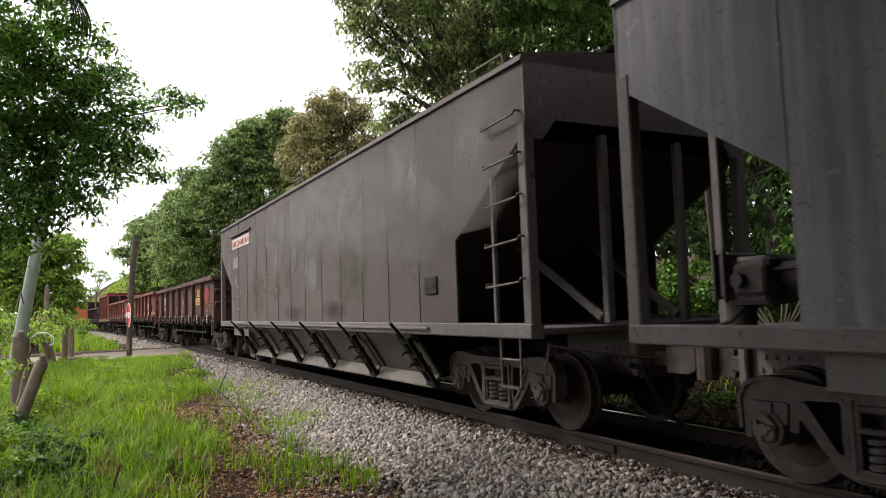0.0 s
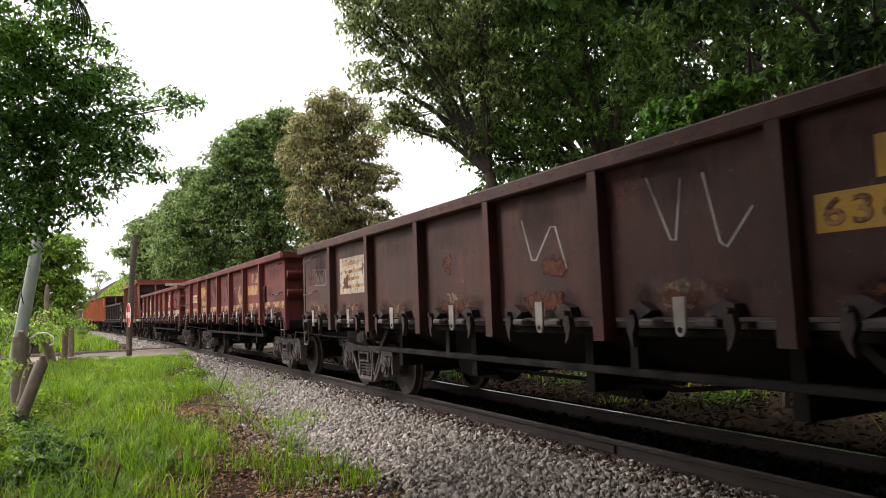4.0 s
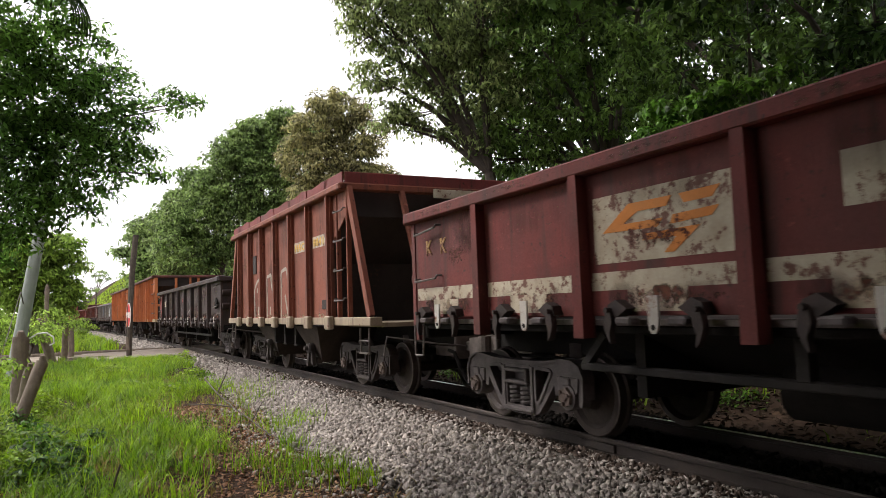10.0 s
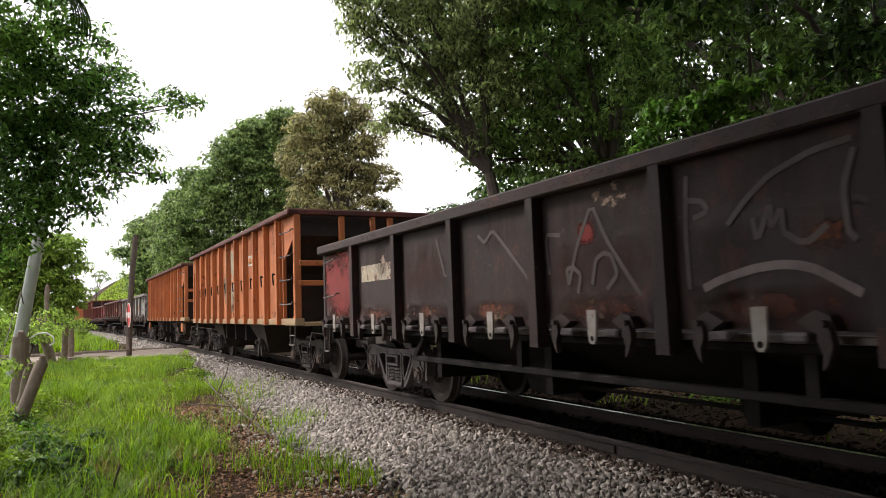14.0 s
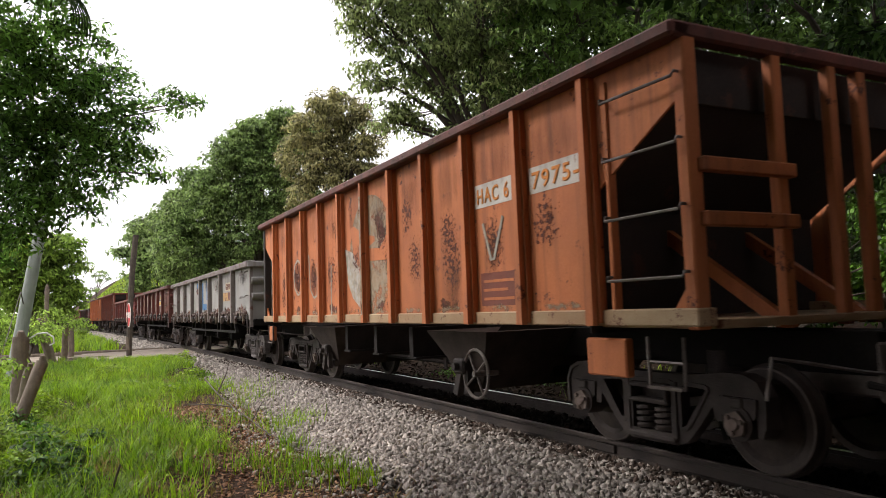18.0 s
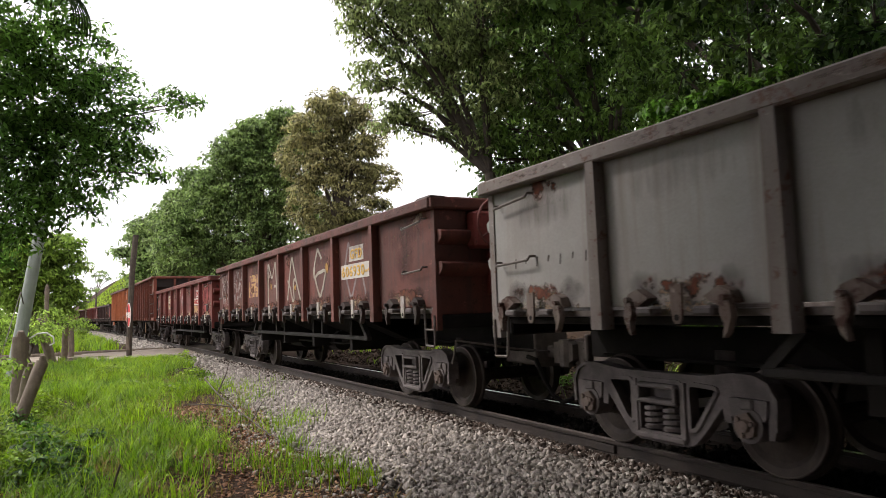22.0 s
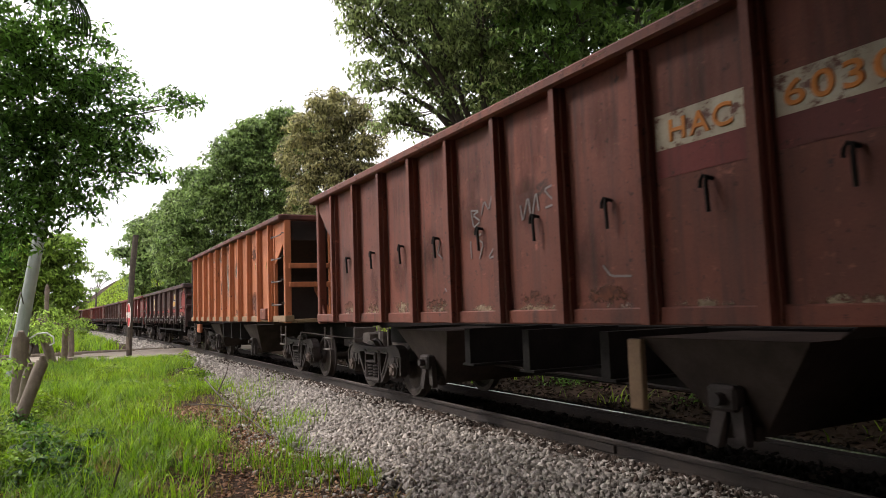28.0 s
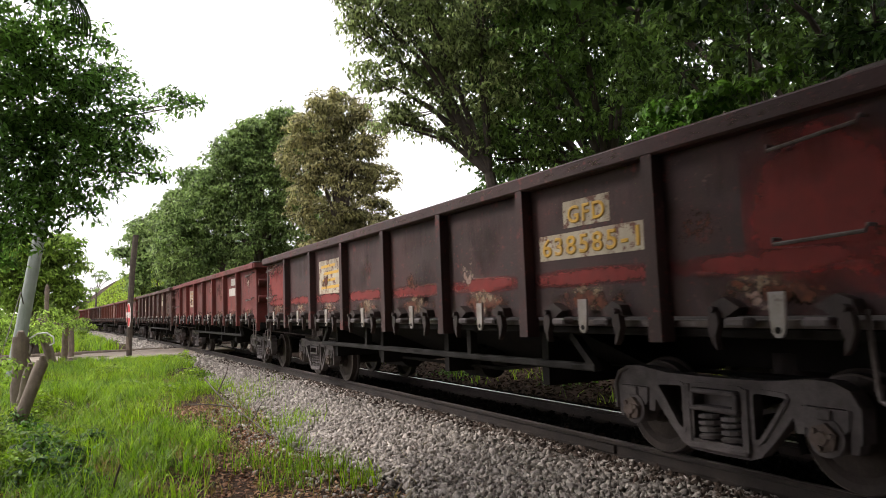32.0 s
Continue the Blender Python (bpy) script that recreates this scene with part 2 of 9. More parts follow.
def stain_material(name, col, col2, scale=6.0, lo=0.42, hi=0.52, fall=0.5, stretch=(1, 1, 1), rough=0.8, detail=9, most=1.0):
    """A stain, scuff or flaking coat: ragged and thinning out towards its edges."""
    m = bpy.data.materials.new(name)
    m.use_nodes = True
    n, l = m.node_tree.nodes, m.node_tree.links
    b = n["Principled BSDF"]
    tc = n.new("ShaderNodeTexCoord")
    oi = n.new("ShaderNodeObjectInfo")
    off = n.new("ShaderNodeVectorMath")
    off.operation = "MULTIPLY_ADD"
    comb = n.new("ShaderNodeCombineXYZ")
    for i in range(3):
        l.new(oi.outputs["Random"], comb.inputs[i])
    l.new(comb.outputs[0], off.inputs[0])
    off.inputs[1].default_value = (31.0, 17.0, 23.0)
    l.new(tc.outputs["Object"], off.inputs[2])
    mp = n.new("ShaderNodeMapping")
    mp.inputs["Scale"].default_value = stretch
    l.new(off.outputs[0], mp.inputs[0])
    ns = n.new("ShaderNodeTexNoise")
    ns.inputs["Scale"].default_value, ns.inputs["Detail"].default_value, ns.inputs["Roughness"].default_value = scale, detail, 0.68
    l.new(mp.outputs[0], ns.inputs["Vector"])
    # distance from the middle, 0 to 1 at the border
    cen = n.new("ShaderNodeVectorMath")
    cen.operation = "MULTIPLY_ADD"
    l.new(tc.outputs["Generated"], cen.inputs[0])
    cen.inputs[1].default_value, cen.inputs[2].default_value = (2, 0, 2), (-1, 0, -1)
    ln = n.new("ShaderNodeVectorMath")
    ln.operation = "LENGTH"
    l.new(cen.outputs[0], ln.inputs[0])
    pw = n.new("ShaderNodeMath")
    pw.operation = "POWER"
    l.new(ln.outputs["Value"], pw.inputs[0])
    pw.inputs[1].default_value = 2.2
    fa = n.new("ShaderNodeMath")
    fa.operation = "MULTIPLY_ADD"
    l.new(pw.outputs[0], fa.inputs[0])
    fa.inputs[1].default_value = -fall
    l.new(ns.outputs["Fac"], fa.inputs[2])
    mr = n.new("ShaderNodeMapRange")
    mr.inputs[1].default_value, mr.inputs[2].default_value, mr.inputs[4].default_value = lo, hi, most
    l.new(fa.outputs[0], mr.inputs[0])
    n2 = n.new("ShaderNodeTexNoise")
    n2.inputs["Scale"].default_value, n2.inputs["Detail"].default_value = scale * 2.7, 5
    l.new(off.outputs[0], n2.inputs["Vector"])
    cm = n.new("ShaderNodeMix")
    cm.data_type = "RGBA"
    cm.inputs[6].default_value, cm.inputs[7].default_value = (*col, 1), (*col2, 1)
    r2 = n.new("ShaderNodeMapRange")
    r2.inputs[1].default_value, r2.inputs[2].default_value = 0.35, 0.65
    l.new(n2.outputs["Fac"], r2.inputs[0])
    l.new(r2.outputs[0], cm.inputs[0])
    l.new(cm.outputs[2], b.inputs["Base Color"])
    b.inputs["Roughness"].default_value = rough
    b.inputs["Specular IOR Level"].default_value = 0.25
    l.new(mr.outputs[0], b.inputs["Alpha"])
    return m


CREAM_STAIN = stain_material("flaked_cream_coat", (0.36, 0.28, 0.19), (0.2, 0.13, 0.085), 11.0, 0.40, 0.52, 0.3, most=0.7)
PALE_STAIN = stain_material("pale_scuffs", (0.32, 0.24, 0.2), (0.22, 0.14, 0.11), 8.0, 0.46, 0.56, 0.25)
CHORD_STAIN = stain_material("scratched_edge", (0.2, 0.12, 0.1), (0.12, 0.06, 0.045), 20.0, 0.46, 0.66, 0.22, (0.5, 1, 1.5), most=0.7)
RUST_STAIN = stain_material("rust_bloom", (0.13, 0.042, 0.02), (0.06, 0.022, 0.014), 7.0, 0.40, 0.50, 0.4)
RUST_FLECK = stain_material("dark_rust_flecks", (0.11, 0.034, 0.02), (0.065, 0.022, 0.016), 24.0, 0.46, 0.53, 0.34, detail=7, most=0.9)
BROWN_STAIN = stain_material("brown_repaint", (0.12, 0.045, 0.03), (0.09, 0.035, 0.025), 3.0, 0.05, 0.4, 0.3, most=0.85)
SOOT_STAIN = stain_material("sooty_smears", (0.025, 0.017, 0.015), (0.04, 0.022, 0.018), 2.6, 0.25, 0.7, 0.42, (1.6, 1.6, 0.8), most=0.6)
RUN_STAIN = stain_material("dark_runs", (0.035, 0.02, 0.017), (0.06, 0.028, 0.021), 3.0, 0.32, 0.85, 0.36, (3, 3, 0.4), most=0.6)
RED_STAIN = stain_material("fresh_red_coat", (0.2, 0.03, 0.026), (0.16, 0.03, 0.026), 3.0, 0.02, 0.42, 0.3)
GREYBLUE_STAIN = stain_material("worn_grey_blue_coat", (0.2, 0.2, 0.17), (0.15, 0.14, 0.12), 4.0, 0.22, 0.62, 0.35, (2, 2, 0.6))
DUST_STAIN = stain_material("cement_dust_cloud", (0.22, 0.205, 0.19), (0.14, 0.13, 0.115), 2.6, 0.30, 0.85, 0.4)
OLIVE_STAIN = stain_material("faded_olive_coat", (0.115, 0.11, 0.06), (0.085, 0.085, 0.055), 2.6, 0.18, 0.85, 0.4)
YELLOW_STAIN = stain_material("worn_yellow_coat", (0.34, 0.19, 0.05), (0.2, 0.11, 0.04), 6.0, 0.3, 0.5, 0.36)
OLD_RED = stain_material("worn_red_brown_coat", (0.085, 0.03, 0.022), (0.05, 0.022, 0.018), 3.2, 0.2, 0.75, 0.35, (1, 1, 0.7), most=0.75)
COUPLER = material("dusty_coupler_iron", (0.14, 0.115, 0.1), (0.075, 0.06, 0.052), 0.75, 0.1, 6, 0.3, 50)
INK_BLOT = stain_material("sooty_ink_blotch", (0.045, 0.035, 0.033), (0.08, 0.045, 0.03), 5.0, 0.2, 0.75, 0.45, (1.4, 1.4, 0.8), most=0.8)
GREASE = material("greasy_dark_iron", (0.045, 0.026, 0.021), (0.022, 0.014, 0.012), 0.65, 0.2, 8, 0.3, 50)


def paint(name, col, col2=None, rust=0.3, streak=0.5, streak_col=(0.045, 0.024, 0.019), rust_col=(0.05, 0.02, 0.013), rough=0.7, rust_scale=2.2, chips=17.0):
    return material(name, col, col2, rough, 0, 1.6, 0.12, 55, rust=rust, streak=streak, streak_col=streak_col, rust_col=rust_col, dent=0.45, spec=0.3, rust_scale=rust_scale, chips=chips)
# ---- the train's run: one distance for all wagons ----
SPEED = ((0, 5.115), (3, 5.10), (5, 5.14), (8, 5.19), (10, 5.25), (13, 5.33), (15, 5.41), (16.5, 5.47), (18.5, 5.54), (20.5, 5.52), (23.5, 5.59), (26.5, 5.66), (29.5, 5.75), (32.5, 5.79))
_t = np.linspace(0, 32.5, 1301)
_v = np.interp(_t, [a for a, _ in SPEED], [b for _, b in SPEED])
_d = np.concatenate([[0], np.cumsum((_v[1:] + _v[:-1]) * 0.0125)])
BEND = -0.000711  # the line bends gently towards the far end


def run(t):
    return float(np.interp(t, _t, _d))


def line_y(s):
    return BEND * min(s, 0) ** 2 / 2


def on_line(s):
    return pose(s, line_y(s), 0, 0, 0, math.degrees(math.atan(BEND * min(s, 0))))


MOVING, WHEELSETS, STAINS = [], [], []
WEAR = random.Random(11)
SIDE = 1.33  # half width of the wagon bodies
R_WHEEL = 0.361


RUSTCAP = material("rusty_bearing_cap", (0.13, 0.098, 0.082), (0.075, 0.05, 0.04), 0.8, 0.1, 12, 0.2, 60)


# ---- trucks ----
def cast_plate(g, outer, holes, y0, y1, lip=0.0):
    """A plate in x, z with holes, drawn out from y0 to y1; lip: a raised bead round the holes on the face at y0."""
    loops = [outer] + holes
    flat = [p for lp in loops for p in lp]
    tris = tessellate_polygon([[Vector((x, z, 0)) for x, z in lp] for lp in loops])
    n = len(flat)
    fs = []
    for a, b, c in tris:
        (ax, az), (bx, bz), (cx, cz) = flat[a], flat[b], flat[c]
        if (bx - ax) * (cz - az) - (bz - az) * (cx - ax) < 0:
            b, c = c, b
        fs += [(a, b, c), (a + n, c + n, b + n)]
    o = 0
    for lp in loops:
        m = len(lp)
        fs += [(o + k, o + k + n, o + (k + 1) % m + n, o + (k + 1) % m) for k in range(m)]
        o += m
    g.add([(x, y0, z) for x, z in flat] + [(x, y1, z) for x, z in flat], fs)
    if lip:
        for lp in holes:
            g.strip(lp + lp[:2], 0.03, y0 - lip, y0 + 0.01)
    return g


def rounded(pts, r, n=3):
    """A polygon with its corners rounded by about r."""
    out = []
    m = len(pts)
    for k in range(m):
        p, a, b = Vector(pts[k]), Vector(pts[k - 1]), Vector(pts[(k + 1) % m])
        u, v = (a - p), (b - p)
        q = min(r, u.length * 0.45, v.length * 0.45)
        u, v = p + u.normalized() * q, p + v.normalized() * q
        out += [tuple(u * (1 - t) ** 2 + p * 2 * t * (1 - t) + v * t * t) for t in (i / n for i in range(n + 1))]
    return out


def side_frame_geo(s):
    """Cast truck side frame: pedestal jaws at the ends, two rounded windows and the spring opening; s: -1 near side, 1 far side."""
    half = [(0.0, 0.655), (0.42, 0.66), (0.70, 0.695), (0.86, 0.69), (0.96, 0.645), (1.015, 0.56), (1.0, 0.43), (0.965, 0.30), (0.925, 0.30), (0.93, 0.47), (0.90, 0.545),
            (0.67, 0.545), (0.65, 0.50), (0.645, 0.37), (0.59, 0.37), (0.575, 0.46), (0.44, 0.30), (0.33, 0.185), (0.24, 0.15), (0.0, 0.145)]
    outer = half + [(-x, z) for x, z in half[-2:0:-1]]
    win = rounded([(0.56, 0.585), (0.285, 0.60), (0.285, 0.27), (0.345, 0.285)], 0.05)
    mid = rounded([(-0.215, 0.215), (0.215, 0.215), (0.215, 0.60), (-0.215, 0.60)], 0.03)
    g = Geo()
    cast_plate(g, outer[::-1], [win, [(-x, z) for x, z in win], mid], -0.93, -0.84, 0.014)
    g.box(-0.25, 0.25, -0.965, -0.80, 0.165, 0.212, 0.012)
    for k in (-1, 1):
        g.strip([(k * 0.24, 0.2), (k * 0.245, 0.60)], 0.035, -0.955, -0.91)
        g.strip([(k * 0.99, 0.36), (k * 1.0, 0.55), (k * 0.945, 0.64), (k * 0.85, 0.68), (k * 0.70, 0.685), (k * 0.42, 0.65), (0.0, 0.645)], 0.028, -0.948, -0.82)
    if s > 0:
        g.v = [(-x, -y, z) for x, y, z in g.v]
    return g


def spring_geo():
    g = Geo()
    n, turns = 50, 4.5
    return g.tube([(0.072 * math.cos(a), 0.072 * math.sin(a), 0.225 + 0.2 * i / n) for i in range(n + 1) for a in (2 * math.pi * turns * i / n,)], 0.021, 5)


def bolster_end_geo(s):
    """Hollow end of the bolster above the springs."""
    g = Geo()
    a, b = s * 0.86, s * 0.985
    g.box(-0.205, 0.205, a, b, 0.43, 0.465, 0.012).box(-0.19, 0.19, a, b, 0.545, 0.58, 0.012)
    for k in (-1, 1):
        g.box(k * 0.165, k * 0.2, a, b, 0.455, 0.56, 0.008)
    return g.box(-0.17, 0.17, s * 0.80, s * 0.87, 0.45, 0.56)


def axlebox_geo(s):
    g = Geo()
    g.prism([(-0.15, 0.54), (-0.14, 0.43), (-0.105, 0.40), (0.105, 0.40), (0.14, 0.43), (0.15, 0.54)], s * 0.80, s * 0.945)
    g.cyl((0, s * 0.80, 0.375), (0, s * 0.955, 0.375), 0.115, 16)
    g.box(-0.05, 0.05, s * 0.94, s * 0.965, 0.47, 0.54, 0.01)
    return g


def end_cap_geo():
    """Bearing end cap: a stepped six-sided plate with three bolts."""
    g = Geo()
    hexa = [(0.088 * math.cos(a), 0.088 * math.sin(a)) for a in (math.pi / 3 * k + 0.3 for k in range(6))]
    g.prism(hexa, -0.985, -0.95)
    g.lathe([(0.0, -1.0), (0.035, -1.0), (0.045, -0.985)], 10)
    for k in range(3):
        a = 2 * math.pi * k / 3 + 0.3
        g.cyl((0.06 * math.cos(a), -0.985, 0.06 * math.sin(a)), (0.06 * math.cos(a), -1.005, 0.06 * math.sin(a)), 0.017, 6)
    return g


def wheelset_geo():
    g = Geo()
    for s in (-1, 1):
        prof = [(0.075, 0.66), (0.11, 0.66), (0.125, 0.60), (0.255, 0.57), (0.29, 0.60), (0.342, 0.60), (0.354, 0.592), (0.359, 0.52), (0.380, 0.505), (0.378, 0.478), (0.32, 0.47), (0.29, 0.53), (0.13, 0.54), (0.1, 0.49), (0.075, 0.49)]
        g.lathe([(r, s * y) for r, y in prof], 40)
    g.cyl((0, -0.9, 0), (0, 0.9, 0), 0.072, 10)
    return g


def truck(wagon, x, paint_frame):
    bolster = part("truck", lambda: Geo().box(-0.16, 0.16, -0.79, 0.79, 0.46, 0.57, 0.03).cyl((0, 0, 0.57), (0, 0, 0.78), 0.2, 14).box(-0.05, 0.05, -0.6, 0.6, 0.28, 0.36, 0.01), STEEL, wagon, "dark grey three-piece cast truck", "bolster", (x, 0, 0))
    for s in (-1, 1):
        inset = -s * 0.07
        part("side_frame", lambda s=s: side_frame_geo(s), paint_frame, bolster, "", ("frame", s), (0, inset, 0))
        for k in (-0.095, 0.095):
            part("coil_spring", spring_geo, paint_frame, bolster, "", "spring", (k, s * 0.88 + inset, 0))
        part("bolster_end", lambda s=s: bolster_end_geo(s), paint_frame, bolster, "", ("bend", s), (0, inset, 0))
        for k in (-0.79, 0.79):
            part("axle_box", lambda s=s: axlebox_geo(s), paint_frame, bolster, "", ("abox", s), (k, inset, 0))
            if s < 0:
                part("bearing_cap", end_cap_geo, RUSTCAP, bolster, "", "bcap", (k, inset, 0.375))
            part("brake_shoe", lambda s=s: Geo().strip([(0.41 * math.cos(a), 0.41 * math.sin(a)) for a in (-0.45, -0.15, 0.15, 0.45)], 0.05, s * 0.50, s * 0.58), DARK, bolster, "", ("shoe", s), Matrix.Translation((k, 0, 0.363)) @ (pose(0, 0, 0) if k < 0 else pose(0, 0, 0, 0, 0, 180)))
    for k in (-0.79, 0.79):
        fresh = "wheelset" not in MESHES
        w = part("wheelset", wheelset_geo, WHEEL, bolster, "worn steel wheels on an axle", "wheelset", (k, 0, 0.363))
        if fresh:
            w.data.materials.append(RIM)
            for q in w.data.polygons:
                if 0.342 < math.hypot(q.center.x, q.center.z) < 0.354:
                    q.material_index = 1
        WHEELSETS.append((w, wagon, x + k))
    return bolster


def coupler_geo(s):
    """Draft gear and knuckle beyond the end; drawn for the +x end, turned for the other."""
    g = Geo()
    g.box(-0.55, 0.12, -0.16, 0.16, 0.52, 0.86, 0.02)
    g.box(0.12, 0.17, -0.22, 0.22, 0.50, 0.88, 0.015)
    g.box(0.15, 0.42, -0.065, 0.065, 0.60, 0.73, 0.02)
    g.prism([(0.38, 0.56), (0.62, 0.56), (0.70, 0.60), (0.70, 0.76), (0.62, 0.80), (0.38, 0.78)], -0.13, 0.05)
    g.cyl((0.62, 0.09, 0.53), (0.62, 0.09, 0.81), 0.085, 10)
    return g


def hose_geo(length):
    pts = [(0.1, -0.28, 0.62), (0.28, -0.30, 0.60)] + [(0.28 + length * a, -0.30 + 0.3 * a, 0.60 - 1.35 * a * (1.15 - a)) for a in (0.15, 0.35, 0.55, 0.75, 0.9)]
    return Geo().tube(pts, 0.026, 7)


def running_gear(w, half, truck_x, reach, frame_mat):
    """Trucks, centre sill, couplers, hoses and cut levers. half: half the body; reach: how far the sill goes beyond it."""
    part("centre_sill", lambda: Geo().box(-half - reach + 0.5, half + reach - 0.5, -0.17, 0.17, 0.66, 0.95, 0.01), DARK, w, "", ("sill", half, reach))
    for x in truck_x:
        truck(w, x, frame_mat)
    for s in (-1, 1):
        turn = pose(s * (half + reach - 0.62), 0, 0, 0, 0, 0 if s > 0 else 180)
        c = part("coupler", lambda: coupler_geo(1), COUPLER, w, "rusty knuckle coupler", "coupler", turn)
        part("brake_hose", lambda: hose_geo(0.42), DARK, c, "", "hose")
        part("uncoupling_lever", lambda: Geo().tube([(0.2, 0.0, 0.66), (0.22, -0.5, 0.72), (0.16, -0.95, 0.80), (0.12, -1.18, 0.84), (0.10, -1.22, 0.60)], 0.012, 5), IRON, c, "", "lever")


def text_mesh(s, h):
    """Lettering in the x, z plane, h high, left end at the origin."""
    key = ("text", s, h)
    if key not in MESHES:
        cu = bpy.data.curves.new("lettering", "FONT")
        cu.body, cu.size, cu.extrude = s, h * 1.38, 0.001
        cu.bevel_depth, cu.bevel_resolution = 0.035 * h, 0
        cu.space_character = 1.2
        ob = bpy.data.objects.new("lettering", cu)
        scene.collection.objects.link(ob)
        me = bpy.data.meshes.new_from_object(ob.evaluated_get(bpy.context.evaluated_depsgraph_get()))
        bpy.data.objects.remove(ob)
        bpy.data.curves.remove(cu)
        me.transform(Matrix.Rotation(math.pi / 2, 4, "X"))
        MESHES[key] = me
    return MESHES[key]


def letters(s, x, y, z, h, mat, parent, width=None, name="lettering"):
    """Writing on the side that faces -y; its left end is at x."""
    me = text_mesh(s, h).copy()
    if width:
        w = max(v.co.x for v in me.vertices) - min(v.co.x for v in me.vertices)
        me.transform(Matrix.Diagonal((width / w, 1, 1, 1)))
    me.materials.clear()
    me.materials.append(mat)
    ob = new(name, me)
    ob.parent = parent
    ob.location = (x, y, z)
    return ob


SOFT_EDGED = {("worn_cream_patch", CREAM): CREAM_STAIN, ("worn_cream_patch", DULL_CHALK): PALE_STAIN, ("rust_scar", CREAM): CREAM_STAIN, ("rusted_edge", CREAM): CREAM_STAIN}


def patch(name, x0, x1, z0, z1, y, mat, parent, label="", slant=0.0):
    if (name, mat) in SOFT_EDGED:
        return stain(parent, x0 - 0.06, x1 + 0.06, z0 - 0.03, z1 + 0.03, SOFT_EDGED[name, mat], y, name, label)
    return part(name, Geo().prism([(x0, z0), (x1, z0 + slant), (x1, z1 + slant), (x0, z1)], y - 0.003, y + 0.001), mat, parent, label)


def stain(w, x0, x1, z0, z1, mat, y=-SIDE, name="stain", label=""):
    """A ragged stain on the side that faces -y."""
    k = len(STAINS) % 7
    STAINS.append(name)
    a, c = (x1 - x0) / 2, (z1 - z0) / 2
    return part(name, lambda: Geo().add([(-a, 0, -c), (a, 0, -c), (a, 0, c), (-a, 0, c)], [(0, 1, 2, 3)]), mat, w, label, ("stain", round(a, 3), round(c, 3)), ((x0 + x1) / 2, y - 0.0036 - 0.0003 * k, (z0 + z1) / 2))


def scrawl(strokes, y, w, mat, parent, label="sprayed graffiti"):
    """Sprayed lines: thin ribbons of paint along points in x, z."""
    for k, pts in enumerate(strokes):
        if len(pts) > 2:  # the moving can rounds the corners
            cut = [(a[0] + (b[0] - a[0]) * f, a[1] + (b[1] - a[1]) * f) for a, b in zip(pts, pts[1:]) for f in (0.14, 0.86)]
            pts = [pts[0]] + cut[1:-1] + [pts[-1]]
        part("graffiti", Geo().strip(pts, w, y - 0.0024 - 0.0004 * (k % 4), y + 0.0005), mat, parent, label)


def random_scrawl(rng, x0, x1, z0, z1, n):
    out = []
    for i in range(n):
        cx = x0 + (x1 - x0) * (i + 0.5) / n
        w, h = (x1 - x0) / n * 0.5, (z1 - z0) * 0.5
        cz = (z0 + z1) / 2 + rng.uniform(-0.15, 0.15) * h
        a0, ph, k = rng.uniform(0, 6.28), rng.uniform(0, 6.28), rng.choice((1, 2, 3))
        out.append([(cx + w * math.cos(a0 + 0.7 * q) * (1 - 0.03 * q), cz + h * math.sin(ph + 0.7 * k * q * 0.6)) for q in range(rng.randint(5, 10))])
    return out


def grab_iron(w, x0, x1, z, y, mat, rise=0.0):
    s = 1 if y > 0 else -1
    o = y + s * 0.07
    part("grab_iron", lambda: Geo().tube([(0, 0, 0), (0, s * 0.06, 0), (0.01, s * 0.07, -0.03), (x1 - x0 - 0.01, s * 0.07, -0.03 + rise), (x1 - x0, s * 0.06, rise), (x1 - x0, 0, rise)], 0.011, 6), mat, w, "", ("grab", round(x1 - x0, 3), s, rise), (x0, y, z))


def stirrup(w, x, y, mat, top=0.95, drop=0.33):
    part("stirrup_step", lambda: Geo().tube([(-0.16, 0, top), (-0.15, 0, top - drop), (0.15, 0, top - drop), (0.16, 0, top)], 0.014, 5).box(-0.15, 0.15, -0.03, 0.03, top - drop - 0.008, top - drop + 0.012).cyl((-0.15, 0, top - drop * 0.5), (0.15, 0, top - drop * 0.5), 0.011, 5), mat, w, "", ("stirrup", top, drop), (x, y, 0))


def hand_wheel(w, x, y, z, r, axis, mat):
    def make():
        g = Geo().ring((0, 0, 0), r, 0.016, 22, axis)
        for k in range(4):
            a = math.pi / 2 * k + 0.6
            e = (0, r * math.cos(a), r * math.sin(a)) if axis == "x" else (r * math.cos(a), 0, r * math.sin(a))
            g.cyl((0, 0, 0), e, 0.012, 5)
        back = (-0.25, 0, 0) if axis == "x" else (0, 0.25, 0)
        return g.cyl((0.03, 0, 0) if axis == "x" else (0, -0.03, 0), back, 0.03, 8)
    return part("hand_brake_wheel", make, mat, w, "spoked hand brake wheel", ("hwheel", r, axis), (x, y, z))


